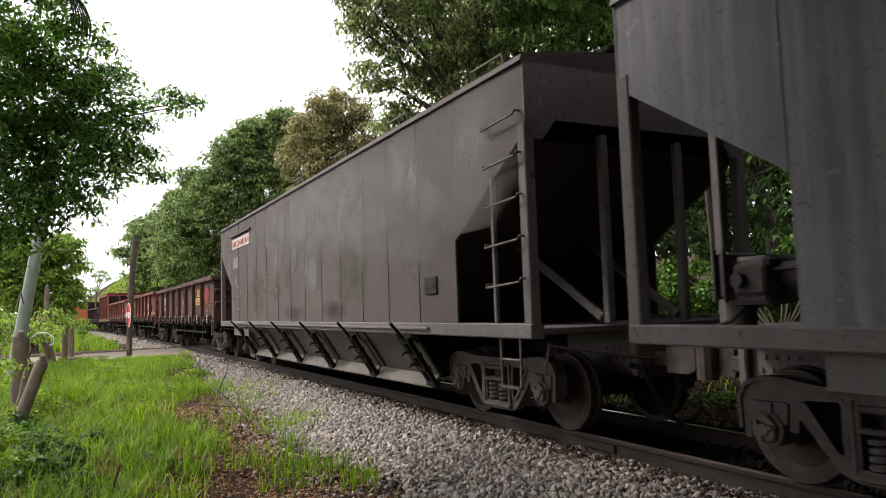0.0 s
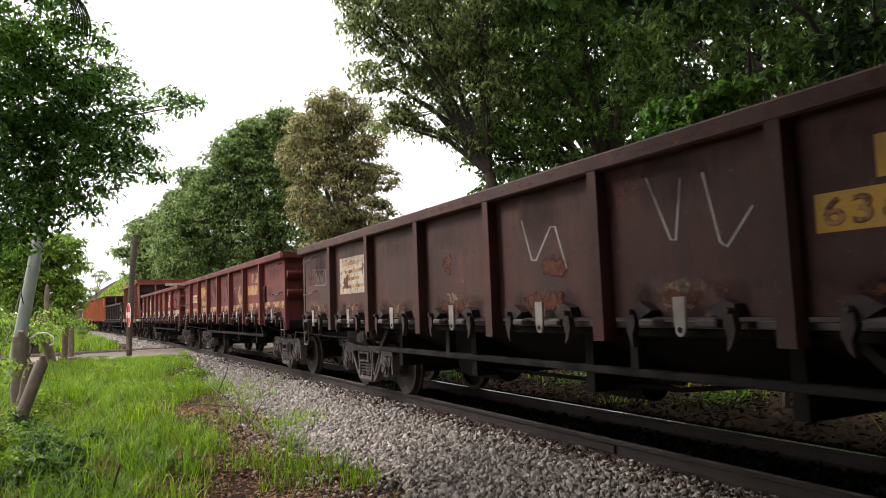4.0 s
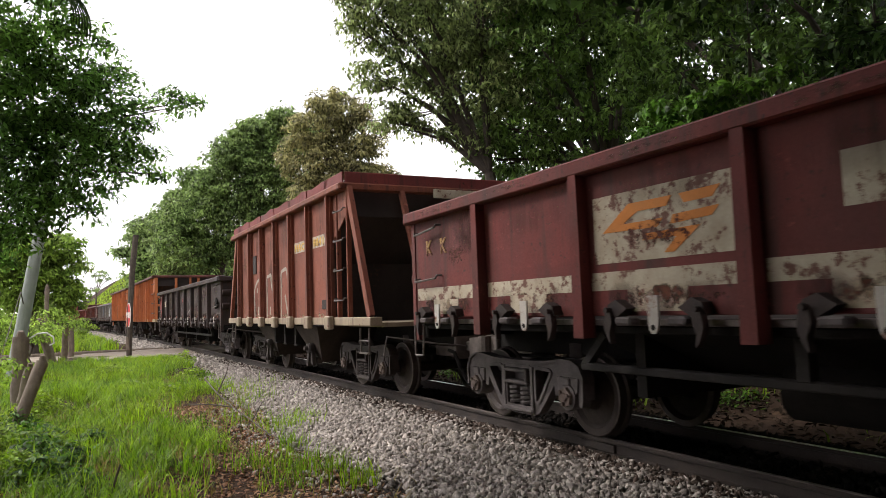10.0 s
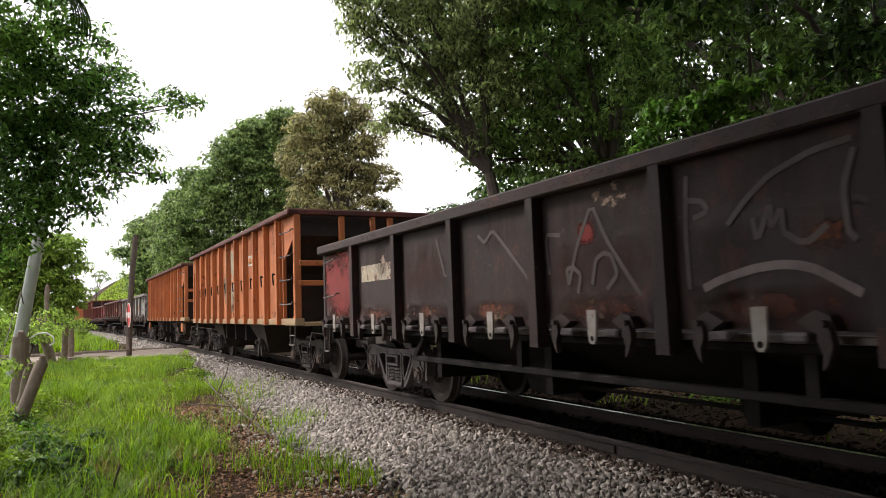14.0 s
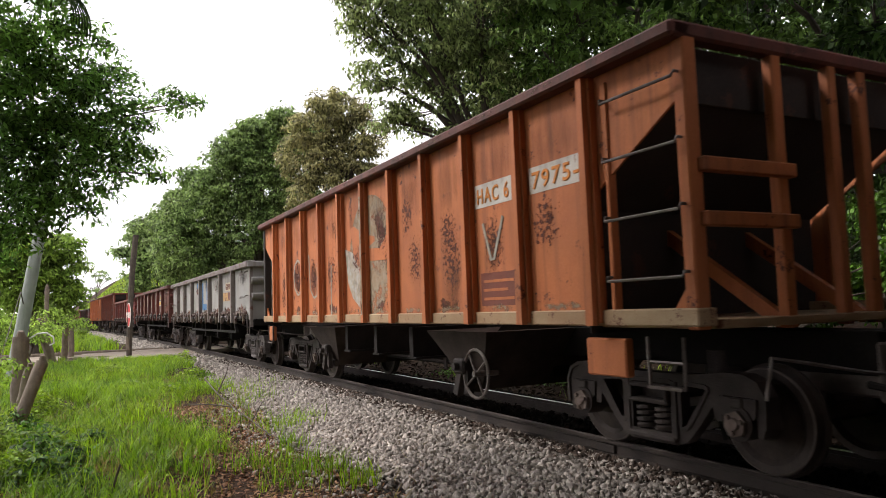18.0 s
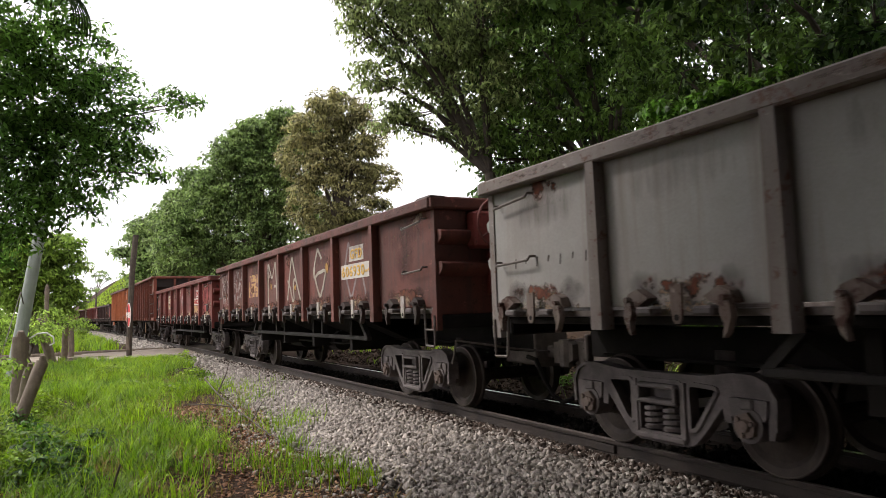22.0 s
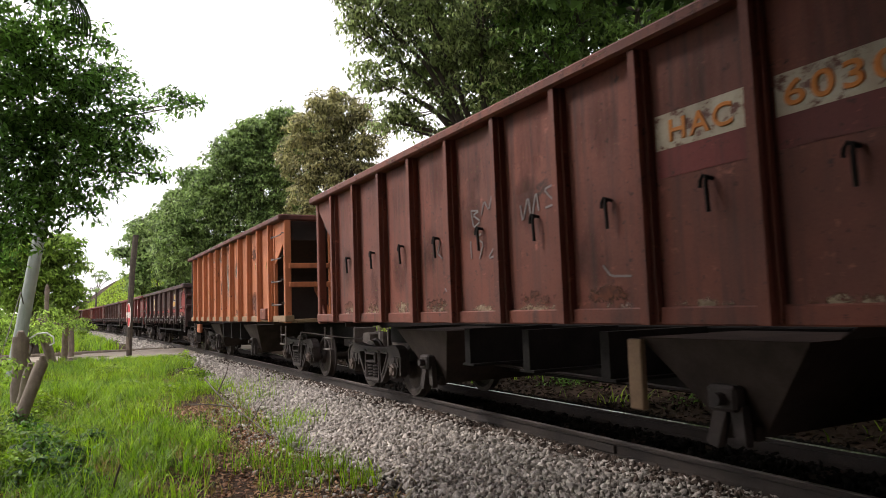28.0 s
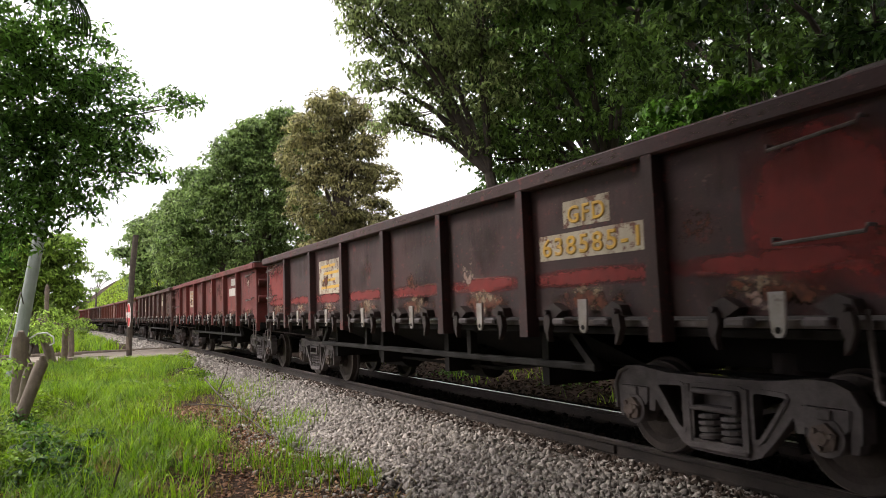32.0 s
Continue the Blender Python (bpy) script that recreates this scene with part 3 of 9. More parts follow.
# ---- gondola ----
def hook_geo(m):
    """Drop-door latch: a bracket and a curved claw; m mirrors it."""
    g = Geo()
    g.prism([(m * a, b) for a, b in ((-0.13, 1.14), (-0.02, 1.20), (0.06, 1.17), (0.09, 1.10), (-0.02, 1.08))][::m], -SIDE - 0.085, -SIDE + 0.01)
    g.prism([(m * a, b) for a, b in ((0.01, 1.12), (0.07, 1.11), (0.085, 1.02), (0.05, 0.93), (0.02, 0.90), (0.03, 0.98), (0.0, 1.05))][::m], -SIDE - 0.11, -SIDE - 0.06)
    g.cyl((m * 0.04, -SIDE - 0.13, 1.13), (m * 0.04, -SIDE - 0.03, 1.13), 0.02, 7)
    return g


def gondola(lead, body, length=12.14, posts=7, label="", frame_mat=None, tag=None, stripe=None, latch=None, brake=False, end_mat=None, tags=True, post_mat=None, top=2.24, first=1.60, rear=1.5):
    """Drop-door gondola: lead is its front end along the train at the start."""
    end_mat, post_mat, frame_mat, tag, latch = end_mat or body, post_mat or body, frame_mat or PALEFRAME, tag or TAG, latch or GREASE
    w = tagged(new("gondola_wagon"), label, "freight wagon", "wagons of the train")
    h = length / 2
    lift, top = top - 2.245, 2.245  # some wagons ride higher on their springs
    MOVING.append((w, lead - h))
    xs = [h - first - (length - 2 * first + 0.06) * i / (posts - 1) for i in range(posts)]
    bays = [h - 0.03] + xs + [-h + 0.03]
    key = (length, posts, top)
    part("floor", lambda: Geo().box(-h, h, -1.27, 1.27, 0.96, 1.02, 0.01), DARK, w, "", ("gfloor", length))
    for s in (-1, 1):
        for i in range(posts + 1):
            a, b = bays[i + 1], bays[i]
            part("side_panel", lambda: Geo().box(a, b, s * (SIDE - 0.03), s * SIDE, 1.09, top - 0.1, 0.004), body, w, "", ("gpan", key, s, i))
        for i, x in enumerate(xs):
            part("side_post", lambda: Geo().prism([(-0.058, 0.93), (0.058, 0.93), (0.047, top - 0.11), (-0.047, top - 0.11)], s * (SIDE - 0.02), s * (SIDE + 0.095)), post_mat, w, "", ("gpost", s, top), (x, 0, 0))
        part("top_chord", lambda: Geo().box(-h - 0.05, h + 0.05, s * (SIDE - 0.06), s * (SIDE + 0.10), top - 0.12, top, 0.014), post_mat, w, "", ("gchord", length, s, top))
        part("side_sill", lambda: Geo().box(-h + 0.05, h - 0.05, s * (SIDE - 0.12), s * (SIDE - 0.02), 1.02, 1.065, 0.006), IRON, w, "", ("gsill", length, s))
        part("side_girder", lambda: Geo().box(-h + 2.62, h - 2.62, s * 1.02, s * 1.10, 0.655, 0.715, 0.01).strip([(-h + 2.64, 0.68), (-h + 2.92, 0.94)], 0.06, s * 1.025, s * 1.095).strip([(h - 2.64, 0.68), (h - 2.92, 0.94)], 0.06, s * 1.025, s * 1.095).box(-1.5, -1.42, s * 1.02, s * 1.1, 0.71, 0.97).box(1.42, 1.5, s * 1.02, s * 1.1, 0.71, 0.97), GIRDER, w, "", ("ggirder", length, s))
        part("end_wall", lambda: Geo().box(s * (h - 0.04), s * h, -SIDE + 0.03, SIDE - 0.03, 0.98, top - 0.1, 0.004), end_mat, w, "", ("gend", length, s, top))
        part("end_chord", lambda: Geo().box(s * (h - 0.06), s * (h + 0.11), -SIDE - 0.08, SIDE + 0.08, top - 0.125, top + 0.004, 0.02), end_mat, w, "", ("gendch", length, s, top))
        for z in (1.50, 1.84):
            part("end_rib", lambda: Geo().prism([(h - 0.01, z - 0.10), (h + 0.03, z - 0.085), (h + 0.10, z - 0.03), (h + 0.115, z + 0.005), (h + 0.115, z + 0.04), (h + 0.09, z + 0.06), (h - 0.01, z + 0.075)], -SIDE + 0.02, SIDE - 0.02), end_mat, w, "", ("grib", length, z), pose(0, 0, 0, 0, 0, 0 if s > 0 else 180))
        part("end_sill", lambda: Geo().box(s * (h - 0.2), s * (h + 0.05), -SIDE + 0.05, SIDE - 0.05, 0.86, 1.0, 0.015), DARK, w, "", ("gesill", length, s))
        for t in (-1, 1):
            part("corner_post", lambda: Geo().prism([(s * (h - 0.11), 0.84), (s * (h + 0.02), 0.84), (s * (h + 0.02), top - 0.11), (s * (h - 0.06), top - 0.11), (s * (h - 0.06), 1.1), (s * (h - 0.11), 1.0)][::s], t * (SIDE - 0.05), t * (SIDE + 0.012)), post_mat, w, "", ("gcorner", length, s, t, top))
            part("stirrup_step", lambda: Geo().tube([(-0.13, 0, 1.12), (-0.125, 0, 1.0), (-0.1, 0, 0.69), (-0.085, 0, 0.68), (0.085, 0, 0.675), (0.1, 0, 0.685), (0.105, 0, 1.0)], 0.013, 6), IRON, w, "bent rod step", "gstir", pose(s * (h - 0.13), t * (SIDE + 0.02), 0, 0, 0, 0 if s > 0 else 180))
            if brake and s > 0:
                part("step_rung", lambda: Geo().cyl((-0.11, 0, 0.85), (0.1, 0, 0.845), 0.012, 6), IRON, w, "", "grung", pose(s * (h - 0.13), t * (SIDE + 0.02), 0))
    for s in (-1, 1):
        part("corner_cap", lambda: Geo().prism([(-0.16, top - 0.003), (0.22, top - 0.003), (0.23, top + 0.006), (0.2, top + 0.014), (-0.1, top + 0.014)], -SIDE - 0.09, -SIDE + 0.08), IRON, w, "worn grey corner cap", ("gcap", top), pose(s * (h - 0.12), 0, 0, 0, 0, 0 if s > 0 else 180))
        for z, up in ((top - 0.24, 0.04), (1.50, 0.02)):
            x0 = h - 0.72 if s > 0 else -h + 0.16
            grab_iron(w, x0, x0 + 0.52, z, -SIDE, IRON, up)
            grab_iron(w, x0, x0 + 0.52, z, SIDE, IRON, up)
    if tags:
        for s in (-1, 1):
            flip = pose(0, 0, 0, 0, 0, 0 if s < 0 else 180)
            for i in range(posts + 1):
                x = (bays[i] + bays[i + 1]) / 2 + (0.1 if i == 0 else -0.1 if i == posts else 0)
                k = -s
                part("door_tag", lambda: Geo().prism([(-0.05, 1.22), (0.05, 1.22), (0.046, 1.05), (0.036, 1.0), (0.015, 0.975), (-0.015, 0.975), (-0.036, 1.0), (-0.046, 1.05)][::-1], -SIDE - 0.075, -SIDE - 0.058), tag, w, "pale rounded door tag", "gtag", Matrix.Translation((x, 0, 0)) @ flip)
                # dark disc in place of a shaded hole
                part("tag_hole", lambda: Geo().cyl((0, -SIDE - 0.078, 1.015), (0, -SIDE - 0.06, 1.015), 0.02, 9), DARK, w, "", "gtaghole", Matrix.Translation((x, 0, 0)) @ flip)
                for m in (-1, 1):
                    part("door_latch", lambda: hook_geo(m), latch, w, "", ("glatch", m), Matrix.Translation((x + (0.36 * m if s < 0 else -0.36 * m), 0, 0)) @ flip)
                    if s < 0:
                        part("latch_pin", lambda: Geo().box(m * -0.19, m * -0.04, -SIDE - 0.125, -SIDE - 0.02, 1.03, 1.085, 0.014), PALEFRAME, w, "", ("gpin", m), (x + 0.36 * m, 0, 0))
    if stripe:
        for i in range(posts + 1):
            a, b = bays[i + 1] + 0.07, bays[i] - 0.07
            patch("stripe", a, b, 1.27, 1.40, -SIDE, stripe, w, "band of flaking paint")
    # doors kept near black, with the underbody's shade in their colour
    for s in (-1, 1):
        part("drop_door", lambda: Geo().add([(-h + 2.75, s * 1.2, 1.0), (h - 2.75, s * 1.2, 1.0), (h - 2.75, s * 0.3, 0.6), (-h + 2.75, s * 0.3, 0.6), (-h + 2.75, s * 1.2, 1.02), (h - 2.75, s * 1.2, 1.02), (h - 2.75, s * 0.3, 0.63), (-h + 2.75, s * 0.3, 0.63)], [(0, 1, 2, 3), (7, 6, 5, 4), (0, 4, 5, 1), (3, 2, 6, 7), (0, 3, 7, 4), (1, 5, 6, 2)]), DARK, w, "near-black sloping drop door", ("gdoor", length, s))
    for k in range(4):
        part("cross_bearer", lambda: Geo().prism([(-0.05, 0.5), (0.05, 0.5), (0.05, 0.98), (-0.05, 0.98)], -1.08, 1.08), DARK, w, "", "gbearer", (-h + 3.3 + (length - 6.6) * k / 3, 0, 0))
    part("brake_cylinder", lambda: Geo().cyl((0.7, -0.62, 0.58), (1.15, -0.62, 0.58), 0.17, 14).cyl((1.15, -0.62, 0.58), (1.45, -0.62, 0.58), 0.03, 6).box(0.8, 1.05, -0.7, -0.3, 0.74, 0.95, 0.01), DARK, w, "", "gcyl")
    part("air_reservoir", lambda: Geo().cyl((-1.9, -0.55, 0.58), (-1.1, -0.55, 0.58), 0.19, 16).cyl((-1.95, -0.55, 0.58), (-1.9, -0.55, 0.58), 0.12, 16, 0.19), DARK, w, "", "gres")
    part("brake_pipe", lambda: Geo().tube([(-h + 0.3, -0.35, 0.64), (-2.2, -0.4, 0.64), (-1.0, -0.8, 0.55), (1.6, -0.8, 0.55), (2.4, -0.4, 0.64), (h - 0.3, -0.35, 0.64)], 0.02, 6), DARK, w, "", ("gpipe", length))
    running_gear(w, h, (h - first - 0.05, -h + rear + 0.03), 0.62, frame_mat)
    for i in range(posts + 1):
        a, b = bays[i + 1] + 0.06, bays[i] - 0.06
        q = WEAR.uniform(0, 1)
        m = (a + b) / 2
        stain(w, a, b, 1.10, 1.34, RUST_STAIN, name="rust_stain")
        stain(w, a - 0.1, b + 0.1, top - 0.11, top - 0.01, CHORD_STAIN, -SIDE - 0.0975, name="worn_chord_edge")
        for k in (-0.36, 0.36):
            stain(w, m + k - 0.2, m + k + 0.2, 1.08, 1.36, SOOT_STAIN, name="grease_stain")
        stain(w, m - 0.32, m + 0.32, 1.09, 1.31, CREAM_STAIN if WEAR.random() < 0.4 else PALE_STAIN, name="scuffed_edge")
        stain(w, a, b, 1.7, top - 0.11, RUN_STAIN, name="dark_streak")
        if i in (1, 5, 6):
            continue
        if WEAR.random() < 0.75:
            x = WEAR.uniform(a + 0.2, b - 0.2)
            z = WEAR.uniform(1.4, 2.0)
            stain(w, x - 0.35, x + 0.35, z - 0.3, z + 0.3, SOOT_STAIN, name="sooty_smear")
        x, z = WEAR.uniform(a + 0.2, b - 0.2), WEAR.uniform(1.45, 2.1)
        stain(w, x - 0.3, x + 0.3, z - 0.18, z + 0.18, WEAR.choice((RUST_STAIN, PALE_STAIN, RUST_FLECK)), name="rust_stain")
    if brake:
        hand_wheel(w, h + 0.33, -0.72, 1.95, 0.27, "x", brake)
        part("brake_housing", lambda: Geo().box(h, h + 0.2, -0.95, -0.5, 1.70, 2.1, 0.03).box(h, h + 0.12, -0.72, -0.5, 1.2, 1.7, 0.02), brake, w, "", ("ghouse", length))
        part("brake_chain", lambda: Geo().tube([(h + 0.2, -0.66, 1.7), (h + 0.21, -0.67, 1.4), (h + 0.2, -0.66, 1.1)], 0.016, 5), OCHRE, w, "", ("gchain", length))
    for ob in w.children:
        if ob.name.split(".")[0] not in ("truck", "coupler", "centre_sill", "stripe"):
            ob.location.z += lift
    return w, bays


# ---- open hopper ----
def outlet_geo(x, wide=0.65):
    """Pyramid outlet below the sill with its gate lever."""
    g = Geo()
    t, b = 0.94, 0.34
    g.add([(x - wide, -1.22, t), (x + wide, -1.22, t), (x + wide, 1.22, t), (x - wide, 1.22, t), (x - 0.13, -0.98, b), (x + 0.13, -0.98, b), (x + 0.13, 0.98, b), (x - 0.13, 0.98, b)],
          [(0, 1, 5, 4), (1, 2, 6, 5), (2, 3, 7, 6), (3, 0, 4, 7), (4, 5, 6, 7), (3, 2, 1, 0)])
    for s in (-1, 1):
        g.box(x - 0.14, x + 0.14, s * 0.98, s * 1.06, 0.32, 0.42, 0.01)
    return g


def gate_geo(x):
    g = Geo()
    g.box(x - 0.12, x + 0.1, -1.19, -1.08, 0.50, 0.66, 0.02)
    g.prism([(x - 0.16, 0.30), (x - 0.07, 0.27), (x + 0.02, 0.52), (x - 0.07, 0.54)], -1.17, -1.1)
    g.prism([(x + 0.05, 0.34), (x + 0.13, 0.30), (x + 0.12, 0.54), (x + 0.03, 0.52)], -1.15, -1.09)
    return g.cyl((x, -1.25, 0.58), (x, -1.0, 0.58), 0.04, 8)


def hopper(lead, body, length, post_u, top, label, rim=None, sill_mat=None, cut=0.0, corner=0.1, trucks=(0.97, 1.05), outlets=(3.4, 7.85), hooks=False, frame_mat=None, ladder=True, bars=True, reach=0.85, end_mat=None, slope=1.3, over=0.0, cream=False, sz=1.0, post_mat=None, tail=0.0, rear_cut=None):
    """Ribbed open hopper. post_u: rib places from the front; slope: how far the end sheets cut into the side."""
    rim, sill_mat, frame_mat, end_mat = rim or body, sill_mat or body, frame_mat or STEEL, end_mat or SOOT_SHADE
    w = tagged(new("hopper_wagon"), label, "freight wagon", "wagons of the train")
    h = length / 2
    MOVING.append((w, lead - h))
    xs = [h - u for u in post_u]
    hh = h - over  # half of the upper body
    z_cut = top - 0.37 - (hh - 0.2 - xs[0]) / 2.2 * (top - 1.33)
    for s in (-1, 1):
        ends = [hh - 0.05] + xs + [-hh - tail + 0.05]
        for i in range(len(ends) - 1):
            a, b = ends[i + 1], ends[i]
            if i == 0:
                poly = [(a, z_cut), (b, top - 0.37), (b, top), (a, top)]
            elif i == len(ends) - 2:
                drop = rear_cut or (0.37, 0.37 + (b + hh - 0.2) / 2.2 * (top - 1.33))
                poly = [(b, top - drop[1]), (b, top), (a, top), (a, top - drop[0])]
            else:
                poly = [(a, sz + 0.05), (b, sz + 0.05), (b, top), (a, top)]
            y = sorted((s * (SIDE - 0.02), s * SIDE))
            part("side_panel", Geo().prism(poly, *y), body, w)
        for x in xs:
            part("side_rib", lambda: Geo().prism([(-0.075, sz + 0.02), (0.075, sz + 0.02), (0.055, top - 0.01), (-0.055, top - 0.01)], s * (SIDE - 0.01), s * (SIDE + 0.05)).prism([(-0.042, sz + 0.004), (0.042, sz + 0.004), (0.03, top - 0.02), (-0.03, top - 0.02)], s * (SIDE + 0.045), s * (SIDE + 0.10)), body, w, "", ("hrib", s, top, sz), (x, 0, 0))
        part("top_chord", lambda: Geo().box(-hh - tail, hh, s * (SIDE - 0.05), s * (SIDE + 0.13), top - 0.03, top + 0.07, 0.02), rim, w, "", ("hchord", length, s, top, over))
        part("side_sill", lambda: Geo().box(-h - tail, h, s * (SIDE - 0.14), s * (SIDE + 0.03), sz, sz + 0.115, 0.01), sill_mat, w, "", ("hsill", length, s, sz))
        # ends
        e = h + (tail if s < 0 else 0)
        ee = e - over
        # sheet's dark end colour includes the shade of the recess
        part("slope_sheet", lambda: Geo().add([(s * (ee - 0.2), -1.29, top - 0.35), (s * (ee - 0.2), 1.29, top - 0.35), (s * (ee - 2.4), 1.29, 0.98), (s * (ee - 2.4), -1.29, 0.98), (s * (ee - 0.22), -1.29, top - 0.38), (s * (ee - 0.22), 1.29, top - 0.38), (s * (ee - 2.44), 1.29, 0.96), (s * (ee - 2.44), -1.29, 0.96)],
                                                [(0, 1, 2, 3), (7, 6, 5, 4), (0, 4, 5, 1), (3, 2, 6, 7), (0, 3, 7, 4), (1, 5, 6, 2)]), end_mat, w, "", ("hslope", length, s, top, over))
        # added dark sheet that stands for the shade below the slope
        part("end_bulkhead", lambda: Geo().box(s * (ee - 1.12), s * (ee - 1.1), -1.29, 1.29, 0.96, z_cut + 0.02), end_mat, w, "", ("hshade", length, s, top, over))
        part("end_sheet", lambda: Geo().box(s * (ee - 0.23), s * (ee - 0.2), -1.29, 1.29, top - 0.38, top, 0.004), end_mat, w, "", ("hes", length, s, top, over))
        part("end_chord", lambda: Geo().box(s * (ee - 0.13), s * ee, -SIDE - 0.1, SIDE + 0.1, top - 0.035, top + 0.075, 0.02), rim, w, "", ("hech", length, s, top, over))
        part("end_deck", lambda: Geo().box(s * (e - 1.3), s * e, -SIDE + 0.15, SIDE - 0.15, sz - 0.02, sz + 0.04, 0.006), sill_mat, w, "", ("hdeck", length, s, sz))
        for t in (-1, 1):
            if slope:
                part("corner_post", lambda: Geo().box(s * (e - 0.11), s * (e - 0.01), t * (SIDE - 0.1), t * (SIDE + 0.02), 1.0, top, 0.012), (post_mat or body) if s < 0 else body, w, "", ("hcorner", length, s, t, top))
                part("gusset", lambda: Geo().prism([(s * (e - 0.1), 1.05), (s * (e - 0.3), 1.05), (s * (e - 0.1), 1.3)][::-s], t * (SIDE - 0.045), t * (SIDE - 0.02)), body, w, "", ("hgus", length, s, t))
                part("end_post", lambda: Geo().box(s * (e - 0.1), s * (e - 0.02), t * 0.42, t * 0.52, 0.98, top, 0.01), (post_mat or body) if s < 0 else body, w, "", ("hepost", length, s, t, top))
                part("end_brace", lambda: Geo().strip([(s * (e - 0.12), 1.02), (s * (e - 1.3), 1.82)], 0.1, *sorted((t * 0.42, t * 0.48))), body, w, "", ("hebr", length, s, t))
            else:
                part("end_strut", lambda: Geo().strip([(s * (ee - 0.02), top), (s * (e - 0.1), 1.1)], 0.12, t * (SIDE - 0.06), t * (SIDE + 0.01)), body, w, "", ("hstrut", length, s, t, top))
                part("inner_strut", lambda: Geo().strip([(s * (ee - 0.05), top), (s * (e - 0.1), 1.1)], 0.08, t * 0.45, t * 0.52), body, w, "", ("histrut", length, s, t, top))
            stirrup(w, s * (e - 0.35), t * (SIDE - 0.03), IRON)
    if slope:
        part("end_post", lambda: Geo().box(h - 0.1, h - 0.02, 0.08, 0.17, 0.98, top, 0.01), body, w, "", ("hepost3", length, top))
    if bars:
        for z in (1.68, 2.02):
            part("end_bar", lambda: Geo().box(h - 0.02, h + 0.05, -SIDE + 0.05, -0.42, z - 0.045, z + 0.05, 0.01), body, w, "", ("hbar", length, z))
    if ladder:
        for s, ux in ((-1, 0.55),):
            x0 = hh - ux - 0.2 if slope else hh - 0.42
            x1 = h - 0.06 if slope else hh - 0.04
            if not slope:
                part("ladder_stile", lambda: Geo().box(x1 - 0.0, x1 + 0.045, -SIDE - 0.02, -SIDE + 0.05, 1.05, top - 0.02, 0.008), body, w, "", ("hstile2", length, top))
            part("ladder_stile", lambda: Geo().box(x0 - 0.045, x0 + 0.0, -SIDE - 0.02, -SIDE + 0.05, 1.05, top - 0.1 if slope else top - 0.02, 0.008), body, w, "", ("hstile", length, ux, top))
            for k in range(4):
                grab_iron(w, x0 - 0.02, x1, 1.36 + 0.42 * k, -SIDE, IRON, 0.0)
    for u in outlets:
        o = part("outlet", lambda: outlet_geo(h - u), UNDER, w, "sooty pyramid outlet", ("hout", length, u))
        part("outlet_gate", lambda: gate_geo(h - u), STEEL, o, "", ("hgate", length, u))
    if hooks:
        for i in range(len(xs) - 1):
            x = (xs[i] + xs[i + 1]) / 2 + 0.08
            part("side_hook", lambda: Geo().tube([(0, -SIDE, 1.9), (0, -SIDE - 0.05, 1.91), (0.0, -SIDE - 0.06, 1.87), (0.0, -SIDE - 0.05, 1.70)], 0.014, 5).tube([(0, -SIDE - 0.03, 1.9), (-0.03, -SIDE - 0.05, 1.92), (-0.05, -SIDE - 0.05, 1.89), (-0.055, -SIDE - 0.05, 1.85)], 0.013, 5), DARK, w, "", "hhook", (x, 0, 0))
    o0, o1 = h - outlets[0], h - outlets[1]
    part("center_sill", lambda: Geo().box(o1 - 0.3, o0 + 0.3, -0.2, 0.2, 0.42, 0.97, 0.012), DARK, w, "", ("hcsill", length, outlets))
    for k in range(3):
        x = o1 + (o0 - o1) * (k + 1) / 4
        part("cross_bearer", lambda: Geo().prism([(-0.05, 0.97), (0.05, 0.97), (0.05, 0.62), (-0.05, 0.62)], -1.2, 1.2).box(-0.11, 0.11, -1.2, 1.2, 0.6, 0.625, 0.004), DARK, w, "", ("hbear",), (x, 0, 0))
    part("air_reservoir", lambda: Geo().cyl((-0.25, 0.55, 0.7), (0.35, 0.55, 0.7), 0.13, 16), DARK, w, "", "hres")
    part("brake_rod", lambda: Geo().cyl((o1 + 0.2, -0.42, 0.52), (o0 - 0.2, -0.42, 0.47), 0.017, 6), STEEL, w, "", ("hrod", length, outlets))
    part("brake_lever", lambda: Geo().prism([(-0.035, 0.86), (0.035, 0.86), (0.06, 0.4), (-0.02, 0.4)], -0.46, -0.44), STEEL, w, "", "hlever", ((o0 + o1) / 2 + 0.5, 0, 0))
    running_gear(w, h, (h - trucks[0], -h - tail + trucks[1]), reach, frame_mat)
    for i in range(len(xs) - 1):
        a, b = xs[i + 1] + 0.08, xs[i] - 0.08
        if WEAR.random() < 0.4:
            stain(w, a, b, sz + 0.1, sz + 0.32, RUST_STAIN, name="rust_stain")
        if sill_mat in (SILLORANGE, SILLCREAM) or cream:
            stain(w, a, b, sz + 0.1, sz + 0.2, CREAM_STAIN, name="worn_cream_strip")
        stain(w, a, b, top - 0.75, top - 0.03, RUN_STAIN, name="dark_streak")
        stain(w, a - 0.05, b + 0.05, top - 0.03, top + 0.065, CHORD_STAIN, -SIDE - 0.128, name="worn_chord_edge")
        if i < 3:
            continue
        x, z = WEAR.uniform(a + 0.2, b - 0.2), WEAR.uniform(1.4, top - 0.5)
        stain(w, x - 0.28, x + 0.28, z - 0.35, z + 0.35, WEAR.choice((RUST_FLECK, RUST_STAIN)) if sill_mat is SILLORANGE or cream else SOOT_STAIN, name="rust_stain")
    return w, xs


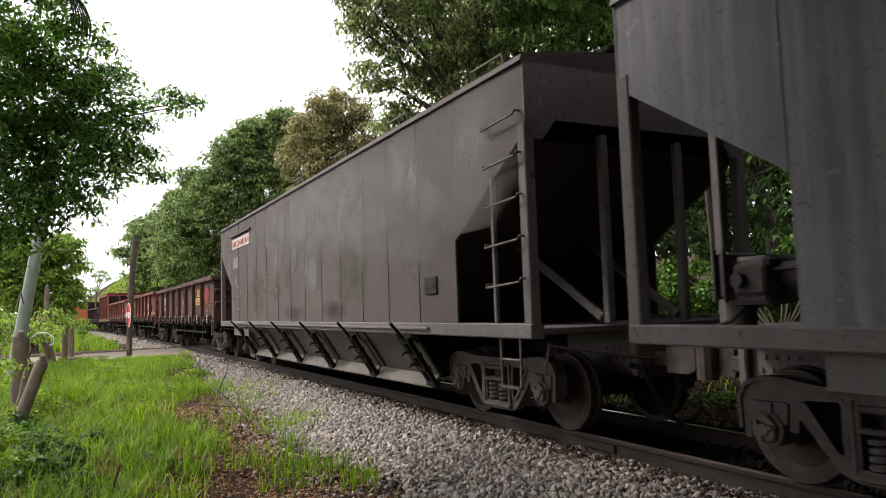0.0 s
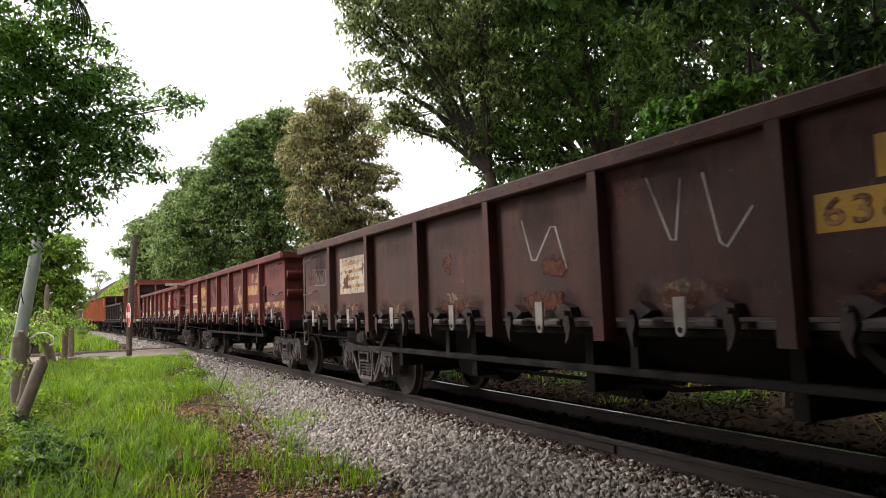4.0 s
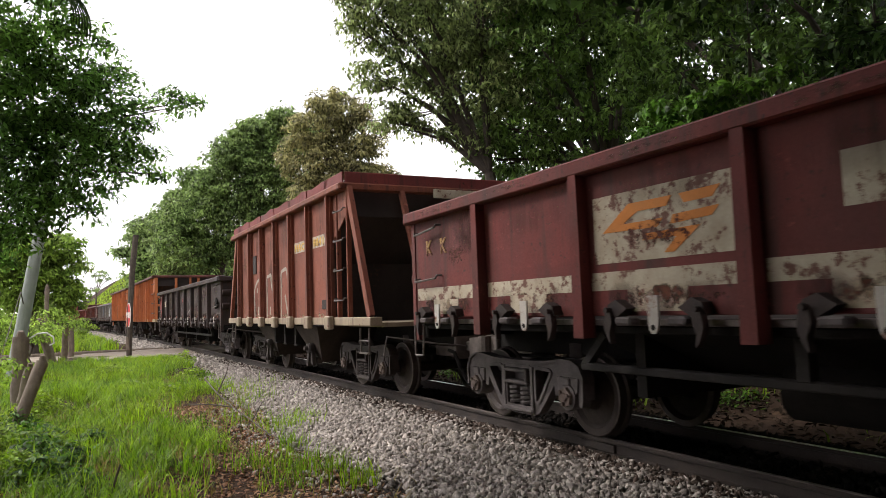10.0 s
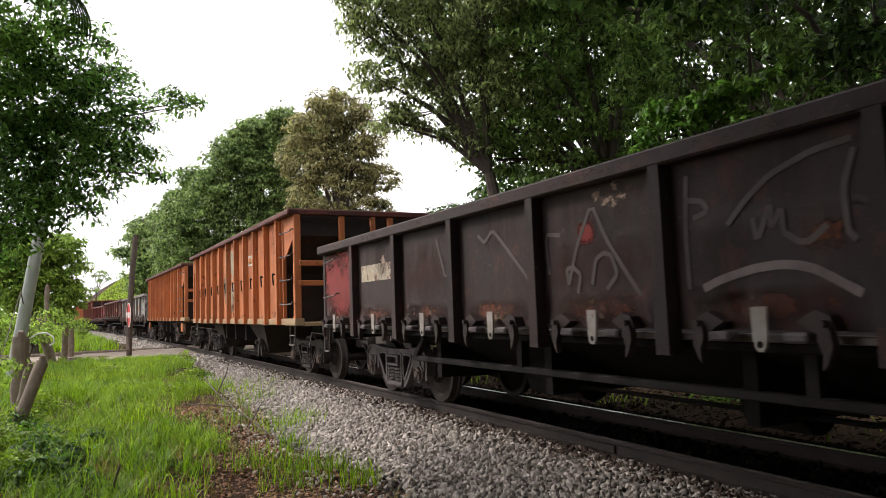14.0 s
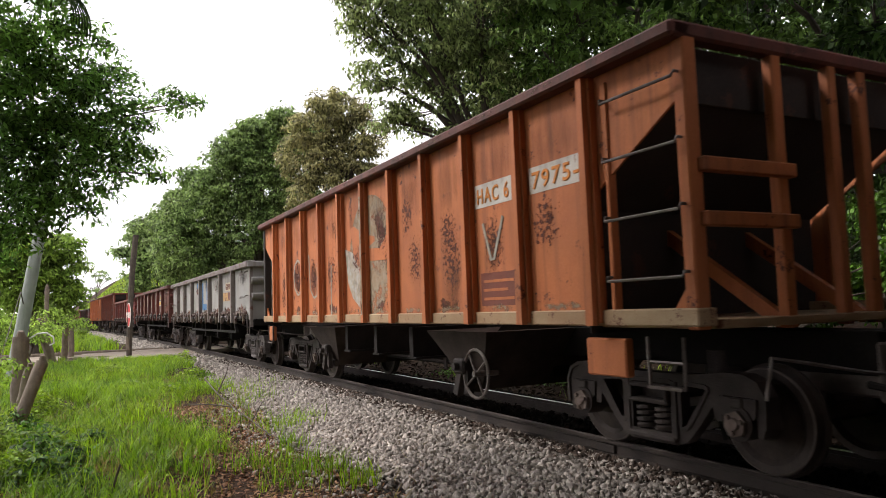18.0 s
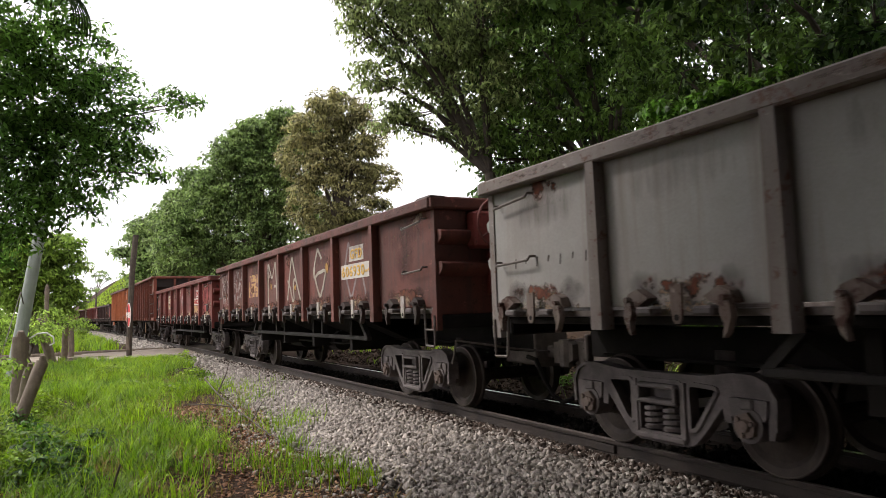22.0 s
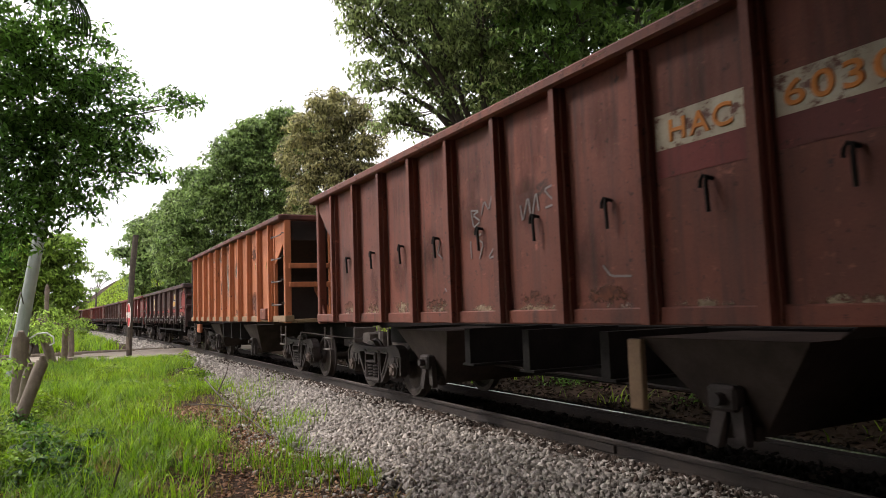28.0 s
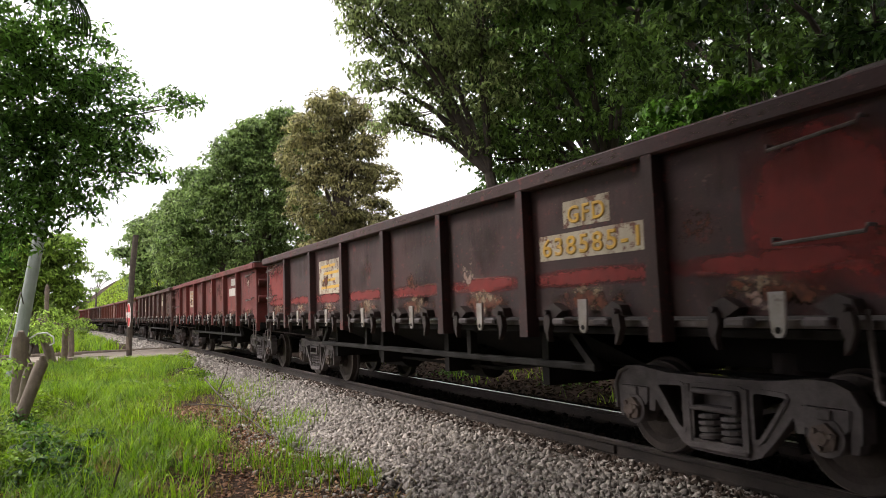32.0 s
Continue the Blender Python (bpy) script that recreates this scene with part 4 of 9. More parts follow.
TROUGH = material("sooty_olive_trough", (0.1, 0.088, 0.066), (0.066, 0.057, 0.044), 0.8, 0, 3, 0.2, 50, rust=0.3, rust_col=(0.03, 0.024, 0.02), streak=0.4, streak_col=(0.03, 0.025, 0.022))


RUSTY_LIP = material("dusty_trough_lip", (0.145, 0.13, 0.108), (0.1, 0.088, 0.072), 0.8, 0, 4, 0.2, 50)
# ---- covered hopper ----
def covered_hopper(lead, length, body, label, end_mat=None):
    end_mat = end_mat or body
    w = tagged(new("covered_hopper_wagon"), label, "freight wagon", "wagons of the train")
    h = length / 2
    MOVING.append((w, lead - h))
    top = 3.30
    n = 13
    cuts = [h - 1.3 - (length - 2.6) * i / n for i in range(n + 1)]
    for s in (-1, 1):
        y = sorted((s * (SIDE - 0.025), s * SIDE))
        for i in range(n):
            part("side_sheet", lambda: Geo().box(cuts[i + 1] + 0.006, cuts[i] - 0.006, *y, 1.0, top, 0.003), body, w, "", ("csheet", length, s, i))
            if i:
                part("seam_strip", lambda: Geo().box(-0.012, 0.012, s * SIDE, s * (SIDE + 0.008), 1.02, top - 0.02, 0.004), body, w, "", ("cseam", s), (cuts[i], 0, 0))
        for e in (-1, 1):
            c, o = e * (h - 1.3), e * (h - 0.02)
            part("end_side_sheet", lambda: Geo().prism([(c, 1.85), (o, 2.66), (o, top), (c, top)][::e], *y), body, w, "", ("cend", length, s, e))
            part("corner_post", lambda: Geo().box(e * (h - 0.12), e * h, s * (SIDE - 0.09), s * (SIDE + 0.01), 1.0, 2.75, 0.01), end_mat, w, "", ("ccorner", length, s, e))
            part("inner_post", lambda: Geo().box(e * (h - 0.1), e * (h - 0.02), s * 0.42, s * 0.5, 1.0, 2.7, 0.01), end_mat, w, "", ("cinner", length, s, e))
            part("diagonal_brace", lambda: Geo().cyl((e * (h - 0.15), s * 0.46, 1.05), (e * (h - 1.5), s * 0.5, 1.85), 0.045, 6), end_mat, w, "", ("cdiag", length, s, e))
            if e > 0:
                stirrup(w, e * (h - 0.42), s * (SIDE - 0.04), IRON, 0.95, 0.48)
            if e < 0:
                part("sill_plate", lambda: Geo().box(e * (h - 2.9), e * (h - 1.4), s * (SIDE - 0.06), s * (SIDE - 0.04), 0.70, 0.92, 0.004), end_mat, w, "", ("csplate", length, s, e))
        part("side_sill", lambda: Geo().box(-h, h, s * (SIDE - 0.12), s * (SIDE + 0.02), 0.90, 1.03, 0.012), end_mat, w, "", ("csill", length, s))
        part("sill_flange", lambda: Geo().box(-h + 1.9, h - 1.9, s * (SIDE - 0.02), s * (SIDE + 0.055), 0.955, 0.985, 0.006), end_mat, w, "", ("cflange", length, s))
        e = s
        # dark colour here includes the shade under the end hood
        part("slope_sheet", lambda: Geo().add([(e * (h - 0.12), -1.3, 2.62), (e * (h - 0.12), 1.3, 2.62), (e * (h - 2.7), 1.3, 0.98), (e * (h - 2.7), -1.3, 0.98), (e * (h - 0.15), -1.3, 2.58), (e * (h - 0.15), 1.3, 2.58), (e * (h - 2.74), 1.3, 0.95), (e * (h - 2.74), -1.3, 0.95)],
                                                [(0, 1, 2, 3), (7, 6, 5, 4), (0, 4, 5, 1), (3, 2, 6, 7), (0, 3, 7, 4), (1, 5, 6, 2)]), SOOT_SHADE, w, "", ("cslope", length, e))
        hood = [(-SIDE, 2.6), (-SIDE + 0.18, 2.6), (-SIDE + 0.32, 2.78), (SIDE - 0.32, 2.78), (SIDE - 0.18, 2.6), (SIDE, 2.6), (SIDE, 3.30), (0.7, 3.42), (0, 3.46), (-0.7, 3.42), (-SIDE, 3.30)]

        def end_plate(e=e):
            g = Geo()
            a, b = e * (h - 0.03), e * h
            m = len(hood)
            g.add([(a, q, z) for q, z in hood] + [(b, q, z) for q, z in hood], [tuple(range(m)), tuple(range(2 * m - 1, m - 1, -1))] + [(i, i + m, (i + 1) % m + m, (i + 1) % m) for i in range(m)])
            return g
        part("end_plate", end_plate, end_mat, w, "", ("cplate", length, e))
        part("end_deck", lambda: Geo().box(e * (h - 1.35), e * h, -SIDE + 0.03, SIDE - 0.03, 0.93, 0.985, 0.006), end_mat, w, "", ("cdeck", length, e))

    def roof():
        g = Geo()
        prof = [(-SIDE - 0.03, 3.27), (-SIDE - 0.01, 3.33), (-1.0, 3.40), (-0.5, 3.46), (0, 3.48), (0.5, 3.46), (1.0, 3.40), (SIDE + 0.01, 3.33), (SIDE + 0.03, 3.27)]
        m = len(prof)
        g.add([(x, q, z) for x in (-h, h) for q, z in prof], [(i, i + 1, i + 1 + m, i + m) for i in range(m - 1)] + [tuple(range(m - 1, -1, -1)), tuple(range(m, 2 * m))])
        return g
    part("roof", roof, body, w, "", ("croof", length))
    part("roof_walkway", lambda: Geo().box(-h + 0.05, h - 0.05, -0.32, 0.32, 3.53, 3.57, 0.005), DARK, w, "", ("cwalk", length))
    for k in range(6):
        x = h - 1.2 - (length - 2.4) * k / 5
        hatch = part("roof_hatch", lambda: Geo().box(-0.42, 0.42, -0.95, -0.38, 3.40, 3.52, 0.03), end_mat, w, "", "chatch", (x, 0, 0))
        part("hatch_rail", lambda: Geo().tube([(-0.3, -0.9, 3.42), (-0.3, -0.95, 3.68), (0.3, -0.95, 3.68), (0.3, -0.9, 3.42)], 0.015, 5), end_mat, hatch, "", "chrail")
    for e in (-1, 1):
        x0 = h - 0.62 if e > 0 else -h + 0.1
        if e > 0:
            part("ladder_stile", lambda: Geo().box(h - 0.60, h - 0.55, -SIDE - 0.01, -SIDE + 0.03, 1.0, 2.35, 0.008), end_mat, w, "", ("cstile", length))
            for k in range(5):
                grab_iron(w, x0, x0 + 0.55, 1.38 + 0.36 * k, -SIDE, IRON, 0.03)
    # discharge troughs
    span = 1.79
    for s in (-1, 1):
        for k in range(5):
            x1 = h - 2.5 - span * k
            x0 = x1 - span + 0.05

            def trough():
                g = Geo()
                slab = [(0, 1, 2, 3), (7, 6, 5, 4), (0, 4, 5, 1), (3, 2, 6, 7), (0, 3, 7, 4), (1, 5, 6, 2)]
                a, b = s * 1.26, s * 0.94
                g.add([(x0, a, 0.90), (x1, a, 0.90), (x1, b, 0.40), (x0, b, 0.40), (x0, a - s * 0.03, 0.90), (x1, a - s * 0.03, 0.90), (x1, b - s * 0.03, 0.40), (x0, b - s * 0.03, 0.40)], slab)
                g.add([(x0 + 0.02, a + s * 0.035, 0.895), (x1 - 0.02, a + s * 0.035, 0.895), (x1 - 0.02, a - s * 0.035, 0.79), (x0 + 0.02, a - s * 0.035, 0.79), (x0 + 0.02, a - s * 0.01, 0.90), (x1 - 0.02, a - s * 0.01, 0.90), (x1 - 0.02, a - s * 0.08, 0.79), (x0 + 0.02, a - s * 0.08, 0.79)], slab)
                return g
            tr = part("discharge_trough", trough, TROUGH, w, "", ("ctrough", length, s, k))
            part("trough_lip", lambda: Geo().add([(x0 + 0.01, s * 0.945, 0.415), (x1 - 0.01, s * 0.945, 0.415), (x1 - 0.01, s * 1.05, 0.29), (x0 + 0.01, s * 1.05, 0.29), (x0 + 0.01, s * 0.925, 0.40), (x1 - 0.01, s * 0.925, 0.40), (x1 - 0.01, s * 1.045, 0.272), (x0 + 0.01, s * 1.045, 0.272)], [(0, 1, 2, 3), (7, 6, 5, 4), (0, 4, 5, 1), (3, 2, 6, 7), (0, 3, 7, 4), (1, 5, 6, 2)]), RUSTY_LIP, tr, "", ("clip", length, s, k))

            def lever():
                g = Geo()
                q = lambda x, y, z: (x, s * y, z)
                a, b = Vector(q(0.0, 1.37, 0.86)), Vector(q(0.02, 1.02, 0.30))
                g.tube([q(0.05, 1.57, 1.03), q(0.02, 1.46, 0.92), q(0.0, 1.37, 0.82)], 0.019, 6)
                for o in (-0.07, 0.06):
                    g.cyl(a + Vector((o, 0, 0)), b + Vector((o, 0, 0)), 0.036, 4)
                for f in (0.06, 0.36, 0.64, 0.95):
                    p = a.lerp(b, f)
                    g.cyl(p - Vector((0.11, 0, 0)), p + Vector((0.1, 0, 0)), 0.042, 6)
                for f in (0.3, 0.55):
                    p = a.lerp(b, f)
                    g.tube([p, p + Vector((-0.05, s * 0.1, 0.0)), p + Vector((-0.12, s * 0.09, -0.03))], 0.016, 6)
                return g
            for x in (x1, x1 - span)[:1 if k < 4 else 2]:
                part("gate_lever", lever, DARK, tr, "black gate lever with its ratchet", ("clever", s), (x, 0, 0))
            for x in (x1 - 0.36, x0 + 0.31):
                part("rack_bar", lambda: Geo().cyl((-0.03, s * 1.31, 0.91), (0.06, s * 1.05, 0.45), 0.026, 4), STEEL, tr, "", ("crack", s), (x, 0, 0))
    part("hopper_bottom", lambda: Geo().prism([(-h + 2.5, 0.95), (-h + 2.8, 0.36), (h - 2.8, 0.36), (h - 2.5, 0.95)], -0.85, 0.85), DARK, w, "", ("cbottom", length))
    v = part("brake_valve", lambda: Geo().box(0.28, 0.66, -0.75, -0.42, 1.14, 1.46, 0.03).box(0.24, 0.4, -0.8, -0.5, 1.18, 1.5, 0.02), SOOTY_GREY, w, "grey cast brake valve", "cvalve", (-h, 0, 0))
    part("valve_cylinder", lambda: Geo().cyl((0.64, -0.58, 1.32), (0.9, -0.58, 1.32), 0.1, 12), CASTGREY, v, "", "cvcyl")
    part("valve_cover", lambda: Geo().box(0.45, 0.7, -0.83, -0.75, 1.2, 1.4, 0.02).cyl((0.52, -0.83, 1.3), (0.52, -0.88, 1.3), 0.05, 8), CASTGREY, v, "", "cvcover")
    part("valve_bolt", lambda: Geo().cyl((0.3, -0.815, 1.16), (0.3, -0.815, 1.52), 0.014, 6).cyl((0.38, -0.815, 1.16), (0.38, -0.815, 1.52), 0.014, 6), STEEL, v, "", "cvbolt")
    part("dirt_collector", lambda: Geo().cyl((0.33, -0.62, 0.985), (0.33, -0.62, 1.14), 0.1, 14), CASTGREY, v, "", "cvdirt")
    part("valve_pipe", lambda: Geo().tube([(0.5, -0.8, 1.12), (0.44, -0.84, 1.04), (0.32, -0.86, 1.0)], 0.014, 5).tube([(0.66, -0.7, 1.36), (0.95, -0.72, 1.37), (1.25, -0.74, 1.3)], 0.016, 5), STEEL, v, "", "cvpipe")
    for e in (-1, 1):
        d = part("draft_sill", lambda: Geo().box(e * (h - 1.05), e * (h + 0.02), -0.2, 0.2, 0.58, 0.93, 0.01).box(e * (h - 0.04), e * (h + 0.04), -0.27, 0.27, 0.52, 0.93, 0.015), SOOTY_GREY, w, "", ("cdraft", length, e))
        for k in range(9):
            part("rivet", lambda: Geo().cyl((0, -0.2, 0), (0, -0.215, 0), 0.018, 6), SOOTY_GREY, d, "", "crivet", (e * (h - 0.12 - 0.09 * (k % 4) - 0.04 * (k // 4)), 0, 0.66 + 0.09 * (k // 4)))
    running_gear(w, h, (h - 1.36, -h + 1.48), 0.5, CASTGREY)
    return w


# ---- wagons of the train, in their order ----
MAROON = paint("maroon_paint", (0.178, 0.029, 0.024), (0.115, 0.024, 0.02), 0.27, 0.3, rust_col=(0.06, 0.02, 0.016))
REDBROWN = paint("red_brown_paint", (0.145, 0.040, 0.028), (0.085, 0.029, 0.022), 0.35, 0.45)
RUSTY = paint("rusty_brown_paint", (0.107, 0.038, 0.028), (0.058, 0.027, 0.022), 0.4, 0.6)
BLACKISH = paint("sooty_brown_paint", (0.036, 0.024, 0.0215), (0.021, 0.0155, 0.0145), 0.45, 0.5, rust_col=(0.062, 0.026, 0.02))
BROWN = paint("brown_hopper_paint", (0.24, 0.07, 0.039), (0.185, 0.055, 0.031), 0.1, 0.4)
DARKMAROON = paint("dark_maroon_paint", (0.19, 0.053, 0.031), (0.14, 0.042, 0.027), 0.15, 0.4)
ORANGE = paint("rusted_orange_paint", (0.52, 0.168, 0.055), (0.43, 0.132, 0.046), 0.3, 0.35, (0.18, 0.065, 0.03), (0.08, 0.025, 0.015), rust_scale=5.0, chips=0.0)
ORANGE2 = paint("dull_orange_paint", (0.47, 0.16, 0.066), (0.39, 0.127, 0.054), 0.3, 0.4, (0.2, 0.07, 0.033), (0.12, 0.04, 0.02), chips=0.0)
GREY = paint("dusty_grey_paint", (0.30, 0.29, 0.275), (0.25, 0.24, 0.225), 0.05, 0.35, (0.2, 0.17, 0.15), (0.16, 0.07, 0.045), chips=0.0)
GREYPOST = paint("grimy_grey_post", (0.21, 0.185, 0.17), (0.15, 0.125, 0.112), 0.35, 0.4, (0.12, 0.09, 0.075), (0.1, 0.05, 0.035), rust_scale=5.0)
CEMENT = material("sooty_hopper_sheet", (0.098, 0.075, 0.068), (0.066, 0.05, 0.046), 0.75, 0, 0.9, 0.12, 55, rust=0.1, rust_col=(0.035, 0.027, 0.025), streak=0.2, streak_col=(0.075, 0.066, 0.062), dent=0.4, spec=0.3)
CEMENT2 = paint("cement_dusted_grey", (0.155, 0.16, 0.168), (0.115, 0.116, 0.125), 0.1, 0.5, (0.25, 0.24, 0.235), (0.1, 0.09, 0.085), 0.8)
SOOTY_GREY = paint("sooty_grey_steel", (0.17, 0.155, 0.15), (0.115, 0.103, 0.1), 0.2, 0.5, (0.11, 0.10, 0.098), (0.05, 0.04, 0.036), 0.8)
RUSTGREY = paint("rusty_grey_iron", (0.22, 0.185, 0.16), (0.13, 0.09, 0.07), 0.7, 0.4, rust_scale=6.0)
PALEFRAME = material("dusty_cast_steel", (0.135, 0.116, 0.112), (0.07, 0.058, 0.057), 0.75, 0.05, 6, 0.3, 60, spec=0.25)
REDPATCH = paint("fresh_red_primer", (0.2, 0.035, 0.03), (0.16, 0.035, 0.03), 0.15, 0.3)
SOFT_EDGED.update({("primer_patch", REDPATCH): RED_STAIN, ("primer_patch", BROWN): BROWN_STAIN, ("primer_patch", REDBROWN): RED_STAIN, ("red_edge", REDPATCH): RED_STAIN})
SPRAYPALE = material("thin_pale_spray", (0.36, 0.34, 0.28), (0.26, 0.22, 0.17), 0.85, 0, 5, 0.05, 60, rust=0.25, rust_col=(0.17, 0.08, 0.05), rust_scale=9.0)
SCRIBBLE = random.Random(5)
YS = -SIDE


def plate(w, bays, i, code, number, ink, back, z=1.50, hcode=0.13, hnum=0.14, xoff=0.0):
    """Stencilled plates on the panel of bay i: the type code above, the number below."""
    c = (bays[i] + bays[i + 1]) / 2 + xoff
    wdt = abs(bays[i] - bays[i + 1]) * 0.40
    a = patch("number_plate_field", c - wdt, c + wdt, z, z + 0.2, YS, back, w, "stencilled number field")
    if number:
        letters(number, c - wdt + 0.04, YS - 0.005, z + 0.035, hnum, ink, w, wdt * 2 - 0.08)
    b = patch("code_field", c - wdt * 0.45, c + wdt * 0.45, z + 0.235, z + 0.44, YS, back, w, "stencilled type code field")
    if code:
        letters(code, c - wdt * 0.36, YS - 0.005, z + 0.27, hcode, ink, w, wdt * 0.72)


def notice(w, bays, i, ink, back, z=1.42, hh=0.5, xoff=0.0):
    """A data panel with unreadable lines."""
    c = (bays[i] + bays[i + 1]) / 2 + xoff
    patch("data_panel", c - 0.5, c + 0.5, z, z + hh, YS, back, w, "pale data panel with worn lines")
    for k in range(4):
        a, b, q = c - 0.4 + 0.06 * (k % 3), c + 0.4 - 0.15 * (k % 2), z + 0.07 + 0.105 * k
        part("data_line", Geo().prism([(a, q), (b, q + 0.01), (b + 0.02, q + 0.05), (a + 0.02, q + 0.04)], YS - 0.006, YS - 0.002), ink, w)
    stain(w, c - 0.5, c + 0.15, z, z + hh * 0.7, RUST_STAIN, YS - 0.004, "rust_stain")


def striped_emblem(w, bays, i, ink, back, z=1.5, hh=0.5):
    """A pale panel with slanting coloured stripes."""
    a, b = at_bay(bays, i, 0.08), at_bay(bays, i, 0.92)
    patch("emblem_panel", a, b, z, z + hh, YS, back, w, "pale panel with slanting worn stripes")
    for shape in ([(0.08, 0.45), (0.30, 0.82), (0.62, 0.82), (0.58, 0.69), (0.37, 0.69), (0.25, 0.54), (0.55, 0.54), (0.51, 0.43)], [(0.67, 0.82), (0.93, 0.84), (0.88, 0.70), (0.70, 0.69)],
                  [(0.62, 0.56), (0.92, 0.59), (0.87, 0.47), (0.60, 0.44)], [(0.42, 0.36), (0.80, 0.38), (0.62, 0.07), (0.55, 0.07), (0.64, 0.27), (0.40, 0.27)]):
        part("emblem_stripe", Geo().prism([(a + (b - a) * u, z + hh * v) for u, v in shape][::-1], YS - 0.006, YS - 0.002), ink, w)
    stain(w, a, b, z, z + hh * 0.7, RUST_FLECK, YS - 0.004, "rust_stain")


def at_bay(bays, i, f):
    return bays[i + 1] + (bays[i] - bays[i + 1]) * f


covered_hopper(10.02, 13.84, CEMENT2, "grey covered hopper wagon dusted with cement", SOOTY_GREY)
w = covered_hopper(-5.01, 13.84, CEMENT, "dark grey covered hopper wagon streaked with cement dust", SOOTY_GREY)
h = 6.92
patch("number_field", h - 12.34, h - 10.52, 2.70, 2.93, YS - 0.012, WHITE, w, "white number field")
letters("HFC 241018-4", h - 12.27, YS - 0.017, 2.74, 0.14, RED_INK, w, 1.68)
part("drip_rail", Geo().box(h - 12.45, h - 10.42, YS - 0.05, YS, 2.985, 3.03, 0.006), CEMENT, w)
patch("data_panel", h - 12.3, h - 11.75, 2.25, 2.5, YS - 0.002, DULL_CHALK, w, "faded data panel")
scrawl([[(-5.02 + 0.13 * math.cos(a / 3) + 0.02 * a / 6, 1.93 + 0.12 * math.sin(a / 3)) for a in range(4, 18)], [(-5.0, 2.0), (-4.9, 1.86), (-4.8, 1.8), (-4.7, 1.82), (-4.66, 1.76), (-4.72, 1.68), (-4.78, 1.6), (-4.7, 1.56), (-4.58, 1.66), (-4.56, 1.72)], [(-4.65, 1.48), (-4.6, 1.44), (-4.63, 1.38)], [(-4.98, 1.32), (-4.9, 1.28), (-4.85, 1.33), (-4.78, 1.27), (-4.72, 1.3)]], YS - 0.006, 0.012, CHALK, w)
part("builder_plate", Geo().box(h - 2.0, h - 1.72, YS - 0.02, YS, 1.33, 1.52, 0.01).box(h - 1.96, h - 1.76, YS - 0.026, YS - 0.018, 1.40, 1.45), STEEL, w)

for x0, x1, z0, z1, m in ((-3.6, -2.2, 1.05, 2.2, OLIVE_STAIN), (-2.5, -1.9, 1.5, 2.2, DUST_STAIN), (-1.75, -0.9, 1.35, 2.0, OLIVE_STAIN), (-0.95, -0.45, 1.55, 2.15, OLIVE_STAIN), (-3.6, -3.1, 1.55, 2.2, DUST_STAIN), (-2.7, -1.2, 1.55, 1.75, DUST_STAIN), (-4.0, -2.8, 2.3, 3.2, DUST_STAIN), (-2.6, -0.8, 2.2, 3.2, DUST_STAIN), (-0.2, 1.2, 1.3, 2.4, DUST_STAIN), (0.4, 1.8, 1.9, 3.1, DUST_STAIN), (1.8, 3.4, 1.2, 2.2, OLIVE_STAIN), (2.2, 4.2, 2.0, 3.1, DUST_STAIN), (4.0, 5.6, 1.3, 2.6, DUST_STAIN), (-5.6, -4.2, 1.1, 2.0, DUST_STAIN), (-6.6, -5.4, 2.2, 3.2, DUST_STAIN), (-1.0, 0.6, 1.0, 1.35, SOOT_STAIN), (1.0, 2.6, 1.0, 1.4, SOOT_STAIN)):
    stain(w, x0, x1, z0, z1, m, YS - 0.006, "dust_stain")
PALE_DUST = stain_material("pale_cement_dust", (0.26, 0.25, 0.245), (0.19, 0.18, 0.175), 1.1, 0.0, 0.8, 0.34, (1, 1, 0.8), detail=3, most=0.75)
for x0, x1, z0, z1 in ((4.9, 6.92, 1.9, 3.35), (3.2, 5.7, 1.7, 3.32), (1.4, 4.2, 1.9, 3.32), (-0.4, 2.6, 2.1, 3.32), (-2.4, 1.0, 2.3, 3.32)):
    stain(w, x0, x1, z0, z1, PALE_DUST, YS - 0.004, "dust_stain")

for k in range(11):
    x, z = 5.9 - 0.7 * k + WEAR.uniform(-0.15, 0.15), WEAR.uniform(1.7, 2.8)
    stain(w, x - WEAR.uniform(0.15, 0.35), x + WEAR.uniform(0.15, 0.35), z - WEAR.uniform(0.15, 0.3), z + WEAR.uniform(0.2, 0.45), PALE_DUST, YS - 0.008, "dust_stain")

# rusty brown gondola with yellow plates
w, b = gondola(-19.87, RUSTY, label="rusty brown gondola wagon with faded yellow plates", frame_mat=PALEFRAME, top=2.233)
plate(w, b, 1, "GFC", "636614-4", OCHRE, YELLOW)
notice(w, b, 6, OCHRE, CREAM)
patch("primer_patch", at_bay(b, 0, 0.05), at_bay(b, 0, 0.62), 1.38, 1.98, YS, REDPATCH, w, "red primer patch")
patch("rust_scar", at_bay(b, 0, 0.12), at_bay(b, 0, 0.5), 1.24, 1.36, YS - 0.001, CREAM, w)
scrawl([[(at_bay(b, 2, 0.3), 2.0), (at_bay(b, 2, 0.45), 1.5), (at_bay(b, 2, 0.5), 1.95)], [(at_bay(b, 2, 0.62), 1.95), (at_bay(b, 2, 0.7), 1.45), (at_bay(b, 2, 0.85), 1.7)], [(at_bay(b, 3, 0.3), 1.9), (at_bay(b, 3, 0.4), 1.5), (at_bay(b, 3, 0.6), 1.85), (at_bay(b, 3, 0.7), 1.45)]], YS, 0.016, CHALK, w)
